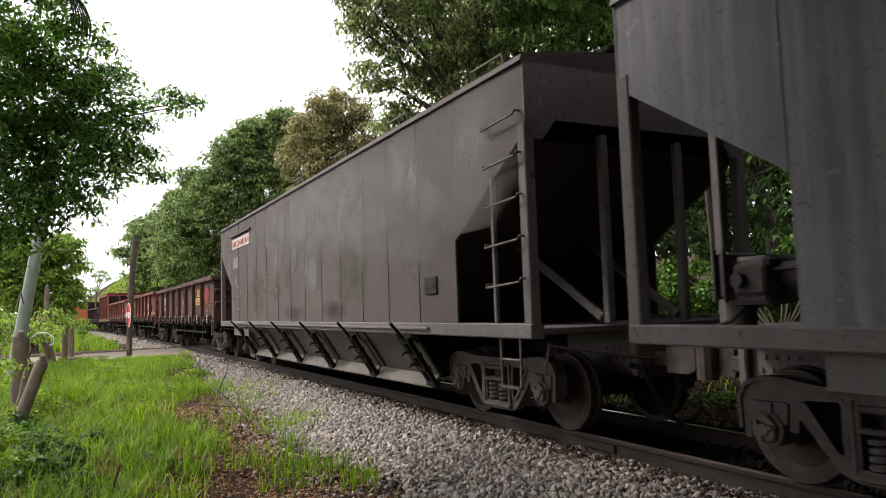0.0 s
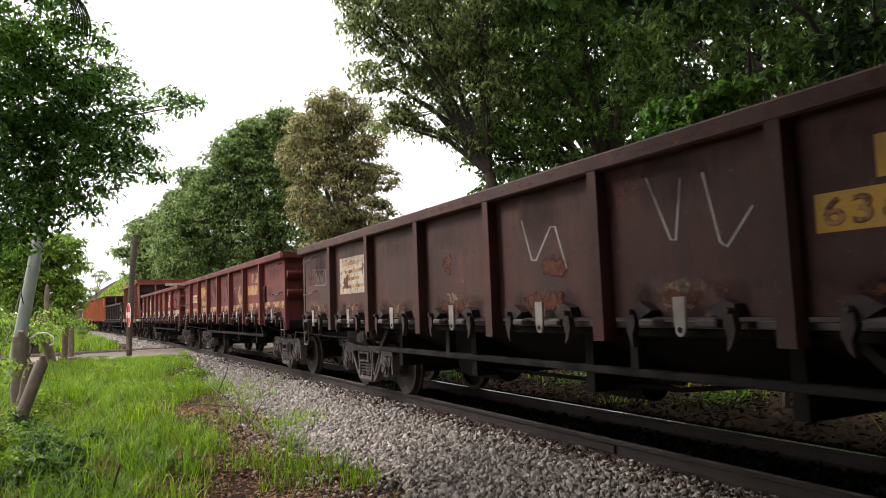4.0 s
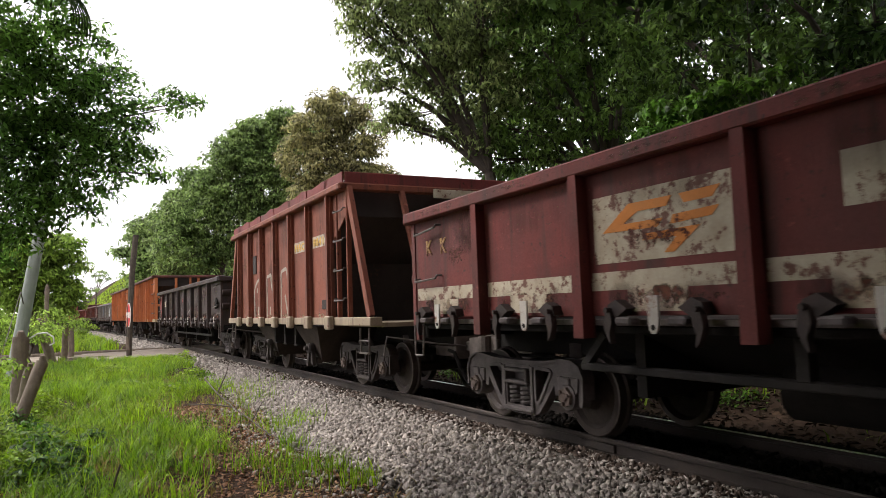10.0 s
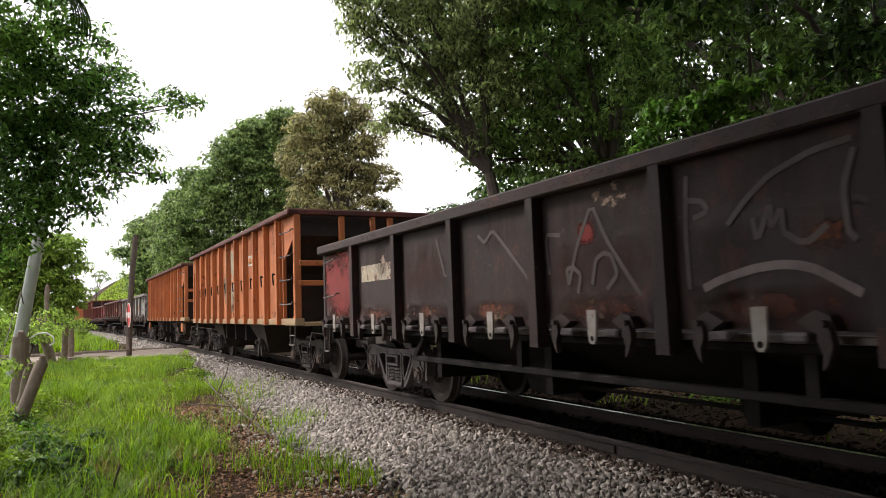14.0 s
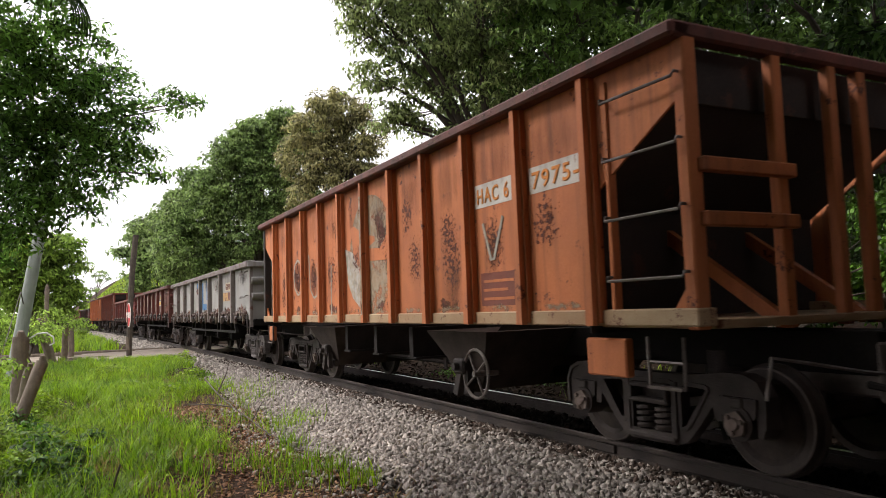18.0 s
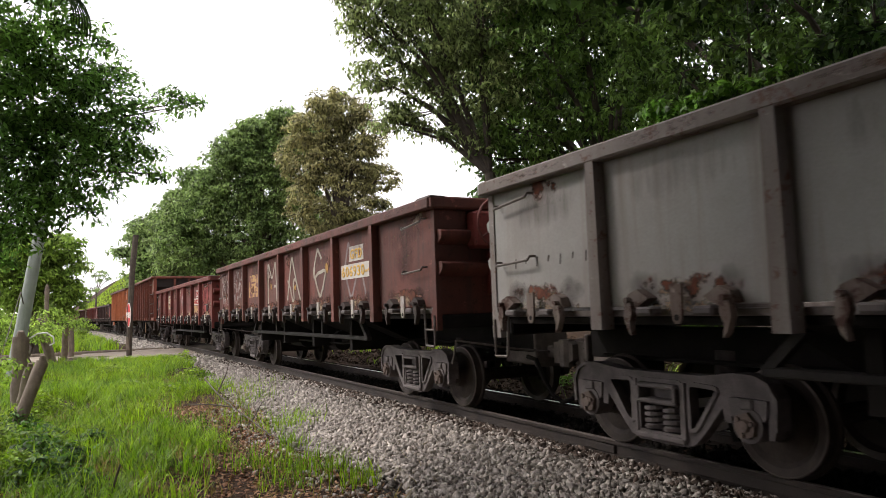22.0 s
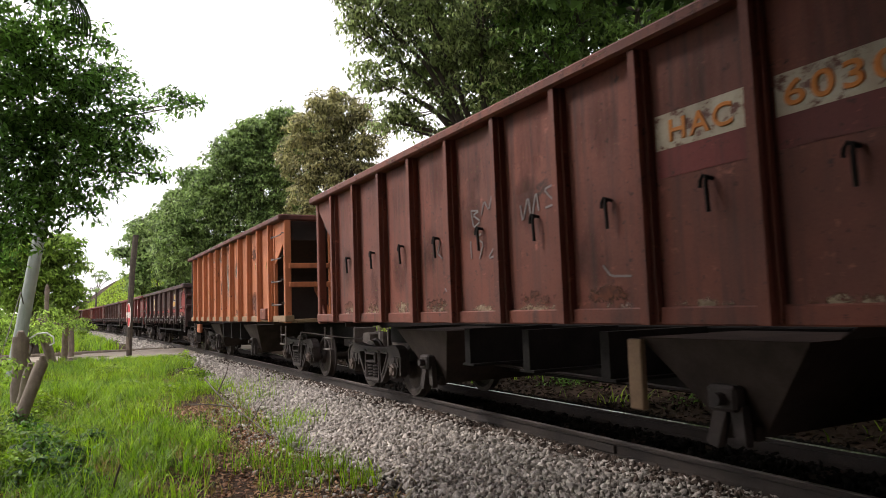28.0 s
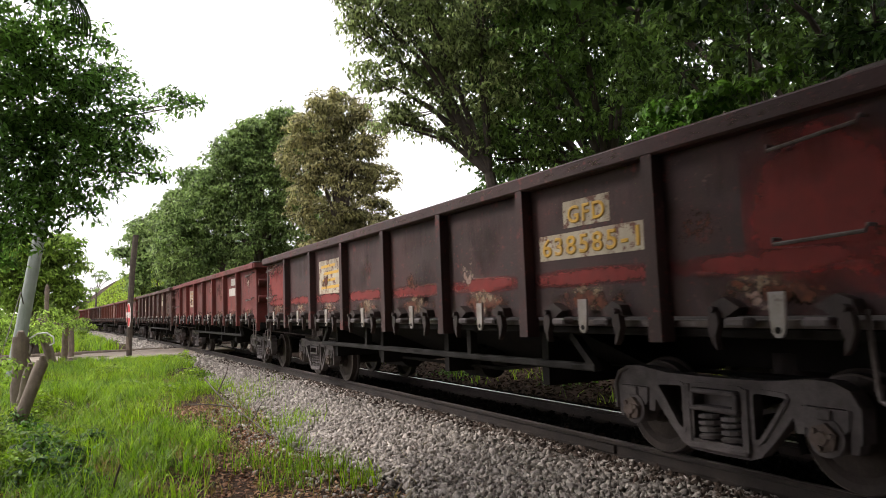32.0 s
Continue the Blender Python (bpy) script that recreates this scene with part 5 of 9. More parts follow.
scrawl([[(at_bay(b, 7, 0.35), 1.6), (at_bay(b, 7, 0.75), 1.58), (at_bay(b, 7, 0.72), 1.82), (at_bay(b, 7, 0.33), 1.84)], [(at_bay(b, 7, 0.42), 1.78), (at_bay(b, 7, 0.47), 1.64), (at_bay(b, 7, 0.53), 1.78), (at_bay(b, 7, 0.6), 1.63), (at_bay(b, 7, 0.66), 1.78)]], YS, 0.018, DULL_CHALK, w)
for i in (0, 2, 4, 7):
    patch("worn_cream_patch", at_bay(b, i, 0.3), at_bay(b, i, 0.62), 1.19, 1.33, YS - 0.0005, CREAM, w, "worn cream patch")

# maroon gondola with an ochre stripe
w, b = gondola(-33.22, MAROON, label="maroon gondola wagon with a flaking ochre stripe", stripe=OCHRE, tag=TAG, brake=MAROON, top=2.28)
plate(w, b, 1, "", "", OCHRE, OCHRE, 1.58)
striped_emblem(w, b, 5, ORANGE_INK, OCHRE, 1.46, 0.52)
patch("number_field", at_bay(b, 6, 0.04), at_bay(b, 6, 0.95), 1.57, 1.80, YS, WHITE, w, "white number field")
part("side_bracket", Geo().box(4.62, 4.70, YS - 0.04, YS, 1.40, 1.72, 0.008).box(4.64, 4.68, YS - 0.055, YS - 0.035, 1.50, 1.68, 0.006), GREASE, w, "dark upright bracket")
letters("639956-8", at_bay(b, 6, 0.08), YS - 0.005, 1.61, 0.15, ORANGE_INK, w, 1.2)
patch("code_field", 6.07 - 11.21, 6.07 - 10.6, 1.57, 1.80, YS, WHITE, w, "white code field")
letters("GFC", 6.07 - 11.15, YS - 0.005, 1.61, 0.15, ORANGE_INK, w, 0.48)
scrawl([[(at_bay(b, 2, 0.55) + 0.12 * math.cos(a), 1.62 + 0.16 * math.sin(a)) for a in (0.3, 1.2, 2, 2.9, 3.8, 4.8, 5.8, 6.6)]], YS, 0.12, OCHRE, w, "ochre paint blot")

# maroon gondola with a cream stripe
w, b = gondola(-46.66, MAROON, label="maroon gondola wagon with a worn cream stripe", stripe=CREAM, tag=WHITE, top=2.246, rear=1.31)
plate(w, b, 1, "GFD", "639979-7", ORANGE_INK, WHITE, 1.53)
patch("orange_stripe", at_bay(b, 2, 0.03), at_bay(b, 2, 0.2), 1.42, 2.2, YS, ORANGE_INK, w, "orange upright stripe")
striped_emblem(w, b, 5, ORANGE_INK, CREAM, 1.46, 0.48)
patch("cream_patch", at_bay(b, 4, 0.36), at_bay(b, 4, 0.52), 1.62, 1.9, YS, CREAM, w)
patch("primer_patch", at_bay(b, 0, 0.1), at_bay(b, 0, 0.55), 1.42, 1.78, YS, REDPATCH, w)
for k, i in enumerate((0, 1, 2, 3, 4, 5, 6, 7)):
    patch("cream_apron", at_bay(b, i, 0.3), at_bay(b, i, 0.66), 1.12, 1.27, YS - 0.001, CREAM, w)
letters("K  K", at_bay(b, 7, 0.2), YS - 0.004, 1.75, 0.16, OCHRE, w)

# short brown hopper with raised boards
w, xs = hopper(-60.1, BROWN, 9.15, tuple(1.5 + 1.04 * i for i in range(7)), 2.9, "short brown ribbed hopper wagon with raised red boards", sill_mat=SILLCREAM, trucks=(1.54, 1.45), outlets=(3.3, 6.1), slope=0, over=0.82, bars=False, reach=0.6, sz=0.98)
h = 9.15 / 2
for s in (-1, 1):
    for i in range(len(xs) - 1):
        part("raised_board", Geo().prism([(xs[i + 1] + 0.03, 2.96), (xs[i] - 0.03, 2.96), (xs[i] - 0.03, 3.12), (xs[i] - 0.25, 3.13 + 0.02 * (i % 2)), (xs[i + 1] + 0.3, 3.10), (xs[i + 1] + 0.03, 3.12)], s * (SIDE + 0.03), s * (SIDE + 0.06)), REDPATCH, w, "bent red raised board")
    part("raised_end_board", Geo().box(s * (h - 0.88), s * (h - 0.84), -SIDE - 0.02, SIDE + 0.02, 2.96, 3.13, 0.008), REDPATCH, w)
    part("raised_corner_board", Geo().box(s * (h - 0.86), s * (h - 1.66), -SIDE - 0.06, -SIDE - 0.03, 2.96, 3.13, 0.006), REDPATCH, w)
    for x in xs:
        part("rib_foot", lambda: Geo().box(-0.11, 0.11, s * (SIDE + 0.03), s * (SIDE + 0.12), 0.92, 1.12, 0.02), SILLCREAM, w, "", ("ribfoot", s), (x, 0, 0))
part("end_board", Geo().box(h - 0.80, h - 0.77, 0.0, SIDE - 0.05, 2.80, 2.93, 0.006), CREAM, w, "cream painted end board")
patch("number_field", xs[2] + 0.09, xs[1] - 0.09, 2.18, 2.36, YS, CREAM, w)
patch("number_field", xs[1] + 0.09, xs[0] - 0.09, 2.18, 2.36, YS, CREAM, w)
letters("HAC 6", xs[2] + 0.14, YS - 0.005, 2.21, 0.12, YELLOW, w, 0.75)
letters("8841-9", xs[1] + 0.14, YS - 0.005, 2.21, 0.12, YELLOW, w, 0.78)
part("builder_plate", Geo().box(xs[1] + 0.55, xs[1] + 0.95, YS - 0.018, YS, 1.22, 1.36, 0.006), STEEL, w)
part("access_plate", Geo().box(-2.0, -1.74, YS - 0.02, YS, 2.0, 2.38, 0.006), SOOT_SHADE, w, "dark square cover plate")
BOLD = [[(-1.92, 1.09), (-1.92, 1.42), (-1.94, 1.63), (-1.88, 1.72), (-1.80, 1.77), (-1.69, 1.83), (-1.58, 1.86), (-1.45, 1.86), (-1.38, 1.81), (-1.36, 1.65), (-1.45, 1.56), (-1.57, 1.45), (-1.46, 1.53), (-1.36, 1.54), (-1.30, 1.38), (-1.23, 1.10)], [(-0.88, 1.09), (-0.87, 1.52), (-0.87, 1.89), (-0.72, 1.9), (-0.54, 1.92), (-0.54, 1.75), (-0.42, 1.57), (-0.31, 1.41), (-0.27, 1.27), (-0.31, 1.09)],
        [(0.17, 1.09), (0.19, 1.50), (0.19, 1.93), (0.36, 1.95), (0.50, 1.97), (0.56, 1.94), (0.62, 1.81), (0.70, 1.66)], [(-1.57, 1.32), (-1.59, 1.15)], [(-0.62, 1.31), (-0.64, 1.16)], [(-1.68, 1.70), (-1.68, 1.61)], [(0.45, 1.5), (0.54, 1.3), (0.66, 1.09)]]
scrawl(BOLD, YS - 0.004, 0.06, SPRAYPALE, w, "large pale sprayed letters")
scrawl([[(-2.52, 1.39), (-2.48, 1.20), (-2.40, 1.36), (-2.37, 1.18), (-2.31, 1.38), (-2.43, 1.34), (-2.52, 1.39)]], YS - 0.004, 0.022, SPRAYPALE, w)

# sooty gondola with worn graffiti
w, b = gondola(-70.4, BLACKISH, 12.84, 8, first=1.48, label="sooty black-brown gondola wagon with worn graffiti", top=2.162)
patch("number_field", at_bay(b, 7, 0.12), at_bay(b, 7, 0.92), 1.55, 1.76, YS, CREAM, w)
patch("primer_patch", at_bay(b, 8, 0.05), at_bay(b, 8, 0.95), 1.14, 2.0, YS, REDBROWN, w, "lighter red-brown end panel")
for i, lo, hi in ((1, 1.4, 2.0), (2, 1.2, 1.6), (4, 1.2, 1.7), (6, 1.2, 1.9)):
    stain(w, at_bay(b, i, 0.05), at_bay(b, i, 0.95), lo, hi, OLD_RED, name="old_paint")
for i in range(9):
    stain(w, at_bay(b, i, 0.03), at_bay(b, i, 0.97), 0.98, 1.26, OLD_RED, name="old_paint")
letters("VM", at_bay(b, 1, 0.62), YS - 0.005, 1.85, 0.14, CHALK, w)
scrawl([[(-1.73, 1.85), (-1.61, 1.77), (-1.46, 1.87), (-1.27, 1.72), (-0.95, 1.44), (-0.89, 1.36)], [(-0.36, 1.33), (-0.24, 1.62), (-0.05, 1.91), (0.10, 1.63), (0.30, 1.37), (0.42, 1.23)], [(-0.36, 1.33), (-0.38, 1.45), (-0.30, 1.46), (-0.21, 1.40), (-0.25, 1.26)], [(-0.08, 1.32), (-0.03, 1.50), (0.06, 1.54), (0.14, 1.52), (0.20, 1.38), (0.08, 1.28)], [(0.87, 1.95), (0.84, 1.59), (0.85, 1.25)], [(0.84, 1.80), (0.98, 1.78), (1.03, 1.71), (0.91, 1.68)],
        [(1.34, 1.63), (1.36, 1.49), (1.46, 1.71), (1.45, 1.55), (1.53, 1.67), (1.53, 1.53), (1.62, 1.47), (1.68, 1.47), (1.78, 1.54)], [(1.95, 1.90), (1.88, 1.72), (1.89, 1.50), (1.93, 1.45)], [(1.16, 1.61), (1.30, 1.74), (1.46, 1.85), (1.72, 1.93), (1.94, 1.95)], [(-0.61, 1.42), (-0.64, 1.74), (-0.44, 1.72)], [(2.3, 1.4), (2.35, 1.85), (2.6, 1.6), (2.8, 1.9), (2.85, 1.4)], [(3.3, 1.95), (3.5, 1.5), (3.8, 1.9), (3.95, 1.45)], [(-2.6, 1.9), (-2.4, 1.45), (-2.15, 1.8)]], YS - 0.004, 0.035, FAINT, w, "faint worn sprayed letters")
scrawl([[(0.96, 1.25), (1.07, 1.29), (1.19, 1.32), (1.34, 1.35), (1.49, 1.36), (1.60, 1.35), (1.71, 1.32), (1.94, 1.19)]], YS - 0.005, 0.05, DULL_CHALK, w, "pale sprayed arc")
stain(w, -0.23, -0.03, 1.62, 1.79, RED_STAIN)
stain(w, -0.2, 0.0, 1.15, 1.25, CREAM_STAIN)
for k, (cx, cz, q) in enumerate(((5.75, 1.46, 0.1), (5.92, 1.52, 0.13), (6.08, 1.44, 0.12), (5.98, 1.40, 0.08), (6.18, 1.52, 0.07))):
    part("torn_flap", Geo().prism([(cx - q, cz - 0.02), (cx - 0.3 * q, cz - 0.7 * q), (cx + 0.8 * q, cz - 0.3 * q), (cx + q, cz + 0.4 * q), (cx + 0.1 * q, cz + 0.9 * q), (cx - 0.6 * q, cz + 0.4 * q)], YS - 0.03 - 0.012 * k, YS - 0.01 * k + 0.001), DARK, w, "dark torn and bent metal flap")

# orange hoppers
w, xs = hopper(-84.8, ORANGE, 11.1, tuple(0.95 + 0.92 * i for i in range(11)), 2.9, "rusted orange ribbed hopper wagon with a faded round emblem", rim=REDBROWN, sill_mat=SILLORANGE, hooks=True, sz=0.965)
EMBLEM_CREAM = material("worn_cream_emblem", (0.41, 0.36, 0.26), (0.34, 0.27, 0.18), 0.8, 0, 2.5, 0.1, 60, rust=0.15, rust_col=(0.12, 0.045, 0.025), rust_scale=8.0, streak=0.3, streak_col=(0.26, 0.15, 0.08))
EMBLEM_GREY = stain_material("rubbed_grey_emblem", (0.34, 0.29, 0.22), (0.29, 0.2, 0.12), 5.0, 0.22, 0.5, 0.04, most=0.85)
EMBLEM_PALE = stain_material("pale_blue_grey_remnant", (0.40, 0.38, 0.34), (0.34, 0.28, 0.21), 5.0, 0.2, 0.5, 0.06, most=0.9)
EMBLEM_SHADE = stain_material("worn_olive_shadow_coat", (0.19, 0.15, 0.1), (0.23, 0.13, 0.07), 5.0, 0.25, 0.5, 0.06, most=0.85)


def oval(w, name, ex, ez, rx, rz, mat, y, label=""):
    """A painted oval on the side sheets; the ribs stand proud of it."""
    pts = [(ex + rx * math.cos(2 * math.pi * k / 40), ez + rz * math.sin(2 * math.pi * k / 40)) for k in range(40)]
    part(name, Geo().prism(pts, y, YS + 0.001), mat, w, label)


def rib_paint(w, xs, ex, ez, rx, rz, mat):
    """The oval's paint on the faces of the ribs that cross it."""
    for x in xs:
        q = 1 - ((x - ex) / rx) ** 2
        if q > 0.05:
            part("emblem_on_rib", Geo().box(x - 0.026, x + 0.026, YS - 0.103, YS - 0.1, ez - rz * math.sqrt(q), ez + rz * math.sqrt(q)), mat, w)


oval(w, "emblem_shadow", -0.02, 1.85, 0.74, 0.66, EMBLEM_SHADE, YS - 0.002, "dull shadow beside the round emblem")
oval(w, "emblem", 0.14, 2.05, 0.70, 0.655, EMBLEM_CREAM, YS - 0.003, "faded cream round emblem")
rib_paint(w, xs, 0.14, 2.05, 0.70, 0.655, EMBLEM_CREAM)
for shape in ([(-0.44, 2.34), (-0.2, 2.40), (-0.17, 2.22), (0.02, 2.17), (0.23, 2.13), (0.20, 2.05), (0.07, 2.04), (-0.12, 2.03), (-0.14, 1.85), (-0.26, 1.89), (-0.41, 1.99), (-0.49, 2.17)],
              [(-0.07, 2.17), (0.09, 2.08), (0.09, 1.94), (0.26, 2.0), (0.36, 2.10), (0.53, 2.17), (0.72, 2.11), (0.71, 1.82), (0.5, 1.82), (0.45, 1.92), (0.34, 1.94), (0.22, 1.88), (0.06, 1.82), (-0.1, 1.85)]):
    part("emblem_shape", Geo().prism(shape[::-1], YS - 0.005, YS - 0.002), ORANGE, w, "orange shape within the emblem")
scrawl([[(0.28, 1.43), (0.33, 1.52), (0.42, 1.56), (0.54, 1.57), (0.65, 1.51), (0.68, 1.4), (0.61, 1.28), (0.49, 1.21), (0.39, 1.23), (0.31, 1.29), (0.28, 1.43)], [(0.22, 1.56), (0.16, 1.59), (0.25, 1.57), (0.3, 1.67), (0.35, 1.63), (0.36, 1.57)], [(0.42, 1.3), (0.41, 1.48), (0.46, 1.32), (0.54, 1.52), (0.53, 1.25), (0.62, 1.52), (0.61, 1.31)]], YS - 0.005, 0.014, BLACK_INK, w, "black sprayed round outline")
patch("number_field", xs[3] + 0.1, xs[2] - 0.1, 2.2, 2.42, YS, WHITE, w)
letters("HAC 6", xs[3] + 0.15, YS - 0.005, 2.24, 0.14, ORANGE_INK, w, 0.6)
for cx, cz, rx, rz in ((-3.03, 1.72, 0.42, 0.5), (-3.05, 1.55, 0.36, 0.35), (-2.1, 1.85, 0.42, 0.5), (-2.1, 1.45, 0.42, 0.5), (-1.3, 1.85, 0.34, 0.45), (-1.12, 2.0, 0.3, 0.3), (-1.35, 1.5, 0.3, 0.3), (-3.9, 1.95, 0.25, 0.3), (-0.3, 1.7, 0.36, 0.5), (1.5, 1.8, 0.36, 0.5)):
    stain(w, cx - rx, cx + rx, cz - rz, cz + rz, RUST_FLECK, name="rust_speckle")
for cx, cz, rx, rz in ((-2.13, 1.82, 0.3, 0.14), (-2.13, 1.57, 0.32, 0.12), (-2.15, 1.22, 0.34, 0.16), (-3.05, 1.6, 0.3, 0.3), (-3.12, 1.1, 0.14, 0.18), (-1.3, 1.95, 0.28, 0.2)):
    stain(w, cx - rx, cx + rx, cz - rz, cz + rz, SOOT_STAIN, name="sooty_smear")
for x0, x1, z0, z1 in ((-3.15, -2.95, 2.05, 2.7), (-2.45, -2.27, 1.9, 2.8), (-2.06, -1.9, 1.95, 2.85), (-1.32, -1.15, 1.85, 2.8), (-1.15, -0.85, 2.0, 2.8), (-2.35, -1.9, 1.9, 2.05), (-0.75, -0.45, 1.55, 2.2), (-4.1, -3.75, 2.2, 2.7), (-3.4, -3.0, 1.05, 1.3)):
    stain(w, x0, x1, z0, z1, GREYBLUE_STAIN, name="old_paint")
scrawl([[(-1.31, 1.49), (-1.28, 1.33), (-1.29, 1.02)], [(-1.35, 1.33), (-1.30, 1.50), (-1.19, 1.33)], [(-1.12, 1.50), (-1.09, 1.34), (-1.02, 1.40)], [(-1.11, 1.28), (-1.11, 1.02)], [(-1.10, 1.26), (-0.98, 1.02)], [(-3.10, 1.47), (-3.14, 1.02)]], YS - 0.004, 0.018, BLACK_INK, w)
scrawl([[(-3.99 + 0.09 * math.cos(a / 2), 1.64 + 0.1 * math.sin(a / 2)) for a in range(14)], [(-4.02, 1.62), (-4.0, 1.66)], [(-3.96, 1.62), (-3.94, 1.66)], [(-4.06, 1.52), (-4.08, 1.1), (-3.93, 1.08), (-3.92, 1.52), (-4.06, 1.52)], [(-4.06, 1.42), (-3.93, 1.42)], [(-4.06, 1.33), (-3.93, 1.33)], [(-4.06, 1.24), (-3.93, 1.24)]], YS - 0.004, 0.013, BLACK_INK, w, "black sprayed outline")
patch("marker_strip", xs[4] + 0.5, xs[4] + 0.8, 1.10, 1.16, YS, RED_INK, w)

w, xs = hopper(-97.7, ORANGE, 11.1, tuple(0.95 + 0.91 * i for i in range(11)), 2.86, "rusted orange ribbed hopper wagon with blotched graffiti", rim=REDBROWN, sill_mat=SILLORANGE, sz=1.02, post_mat=SOOT_SHADE)
h = 5.55
patch("number_field", xs[2] + 0.09, xs[1] - 0.09, 2.10, 2.32, YS, WHITE, w)
patch("number_field", xs[1] + 0.09, xs[0] - 0.09, 2.10, 2.32, YS, WHITE, w)
letters("HAC 61", xs[2] + 0.13, YS - 0.005, 2.14, 0.14, ORANGE_INK, w, 0.62)
letters("7975-", xs[1] + 0.13, YS - 0.005, 2.14, 0.14, ORANGE_INK, w, 0.62)
patch("repaint_panel", xs[2] + 0.15, xs[1] - 0.12, 1.19, 1.49, YS, material("dull_red_repaint", (0.2, 0.05, 0.03), (0.15, 0.045, 0.028), 0.8, 0, 3, 0.1, 60, rust=0.3), w, "dull red repainted panel")
for k in range(3):
    part("data_line", Geo().box(xs[2] + 0.2, xs[1] - 0.2 - 0.1 * (k % 2), YS - 0.006, YS - 0.002, 1.24 + 0.08 * k, 1.265 + 0.08 * k), ORANGE, w)
oval(w, "emblem", 0.15, 1.89, 0.75, 0.77, EMBLEM_GREY, YS - 0.003, "rust-speckled faded grey emblem")
rib_paint(w, xs, 0.15, 1.89, 0.75, 0.77, EMBLEM_GREY)
for shape, mat in (([(-0.8, 2.04), (-0.46, 1.96), (-0.25, 1.76), (-0.06, 1.56), (0.03, 1.15), (-0.25, 1.22), (-0.51, 1.35), (-0.68, 1.55)], EMBLEM_PALE), ([(-0.55, 2.30), (-0.43, 2.32), (-0.06, 2.18), (0.31, 2.11), (0.32, 2.05), (0.01, 1.98), (0.48, 1.95), (0.76, 2.14), (0.86, 2.06), (0.83, 1.8), (0.64, 1.79), (0.17, 1.81), (-0.08, 1.86), (-0.28, 1.75), (-0.46, 1.92)], ORANGE)):
    part("emblem_shape", Geo().prism(shape[::-1], YS - 0.005, YS - 0.002), mat, w, "worn shape within the emblem")
for cx, cz, rx, rz in ((0.55, 2.1, 0.3, 0.35), (0.75, 1.75, 0.25, 0.3), (-0.35, 1.85, 0.25, 0.3)):
    stain(w, cx - rx, cx + rx, cz - rz, cz + rz, RUST_FLECK, YS - 0.004, "rust_speckle")
for cx, cz, rx, rz in ((2.36, 1.67, 0.34, 0.6), (2.3, 1.95, 0.3, 0.4), (3.18, 1.75, 0.3, 0.45), (1.5, 1.72, 0.3, 0.45), (4.0, 1.85, 0.3, 0.35), (0.6, 1.95, 0.3, 0.4), (-0.9, 1.6, 0.3, 0.4), (-2.28, 1.7, 0.32, 0.5), (-3.12, 1.7, 0.32, 0.5), (-4.0, 1.6, 0.3, 0.4)):
    stain(w, cx - rx, cx + rx, cz - rz, cz + rz, RUST_FLECK, name="rust_speckle")
for cx, cz, rx, rz in ((2.4, 1.4, 0.25, 0.35), (3.15, 1.7, 0.16, 0.3), (-2.3, 1.7, 0.2, 0.35), (-3.1, 1.7, 0.2, 0.35)):
    stain(w, cx - rx, cx + rx, cz - rz, cz + rz, SOOT_STAIN, name="sooty_smear")
scrawl([[(-3.17, 2.06), (-2.96, 1.97), (-2.90, 1.80), (-2.93, 1.60), (-3.16, 1.46), (-3.38, 1.6), (-3.42, 1.80), (-3.36, 1.98), (-3.17, 2.06)], [(-2.53, 2.1), (-2.5, 1.85), (-2.47, 1.55), (-2.29, 1.4), (-2.11, 1.44), (-2.09, 1.99)], [(-1.41, 1.86), (-1.44, 1.09)], [(3.0, 1.95), (3.15, 1.55), (3.35, 1.98)]], YS - 0.004, 0.035, SPRAYPALE, w, "pale rubbed letter outline")
for cx, cz, rx, rz in ((-3.16, 1.75, 0.28, 0.36), (-2.3, 1.75, 0.24, 0.42), (-1.4, 1.75, 0.38, 0.5), (-2.2, 1.2, 0.3, 0.16), (-4.0, 1.75, 0.25, 0.35)):
    stain(w, cx - rx, cx + rx, cz - rz, cz + rz, RUST_FLECK, name="rust_speckle")
part("end_box", Geo().box(h - 1.15, h - 0.72, YS + 0.02, YS + 0.1, 0.66, 0.93, 0.012), ORANGE, w, "orange bolted box")
part("end_box", Geo().box(-h + 0.25, -h + 0.5, YS + 0.02, YS + 0.1, 0.66, 0.93, 0.012), ORANGE, w)
hand_wheel(w, h - 3.1, -1.15, 0.52, 0.24, "y", IRON)

# grey gondola
w, b = gondola(-110.10, GREY, label="pale grey gondola wagon with blue letters and rusty edges", latch=RUSTGREY, post_mat=GREYPOST, tag=RUSTGREY, top=2.31)
patch("number_field", at_bay(b, 1, 0.1), at_bay(b, 1, 0.92), 1.52, 1.72, YS, OCHRE, w)
patch("code_field", at_bay(b, 1, 0.3), at_bay(b, 1, 0.72), 1.76, 1.96, YS, CREAM, w)
part("emblem_bar", Geo().strip([(6.07 - 6.88, 2.12), (6.07 - 6.53, 1.36), (6.07 - 6.25, 1.97)], 0.14, YS - 0.004, YS), BLUE_INK, w, "faded blue painted bars")
part("emblem_bar", Geo().box(6.07 - 6.0, 6.07 - 5.85, YS - 0.004, YS, 1.33, 2.12).box(6.07 - 5.86, 6.07 - 5.33, YS - 0.0035, YS, 1.33, 1.5), BLUE_INK, w)
part("emblem_bar", Geo().box(6.07 - 5.32, 6.07 - 5.16, YS - 0.004, YS, 1.61, 2.13), BLUE_INK, w)
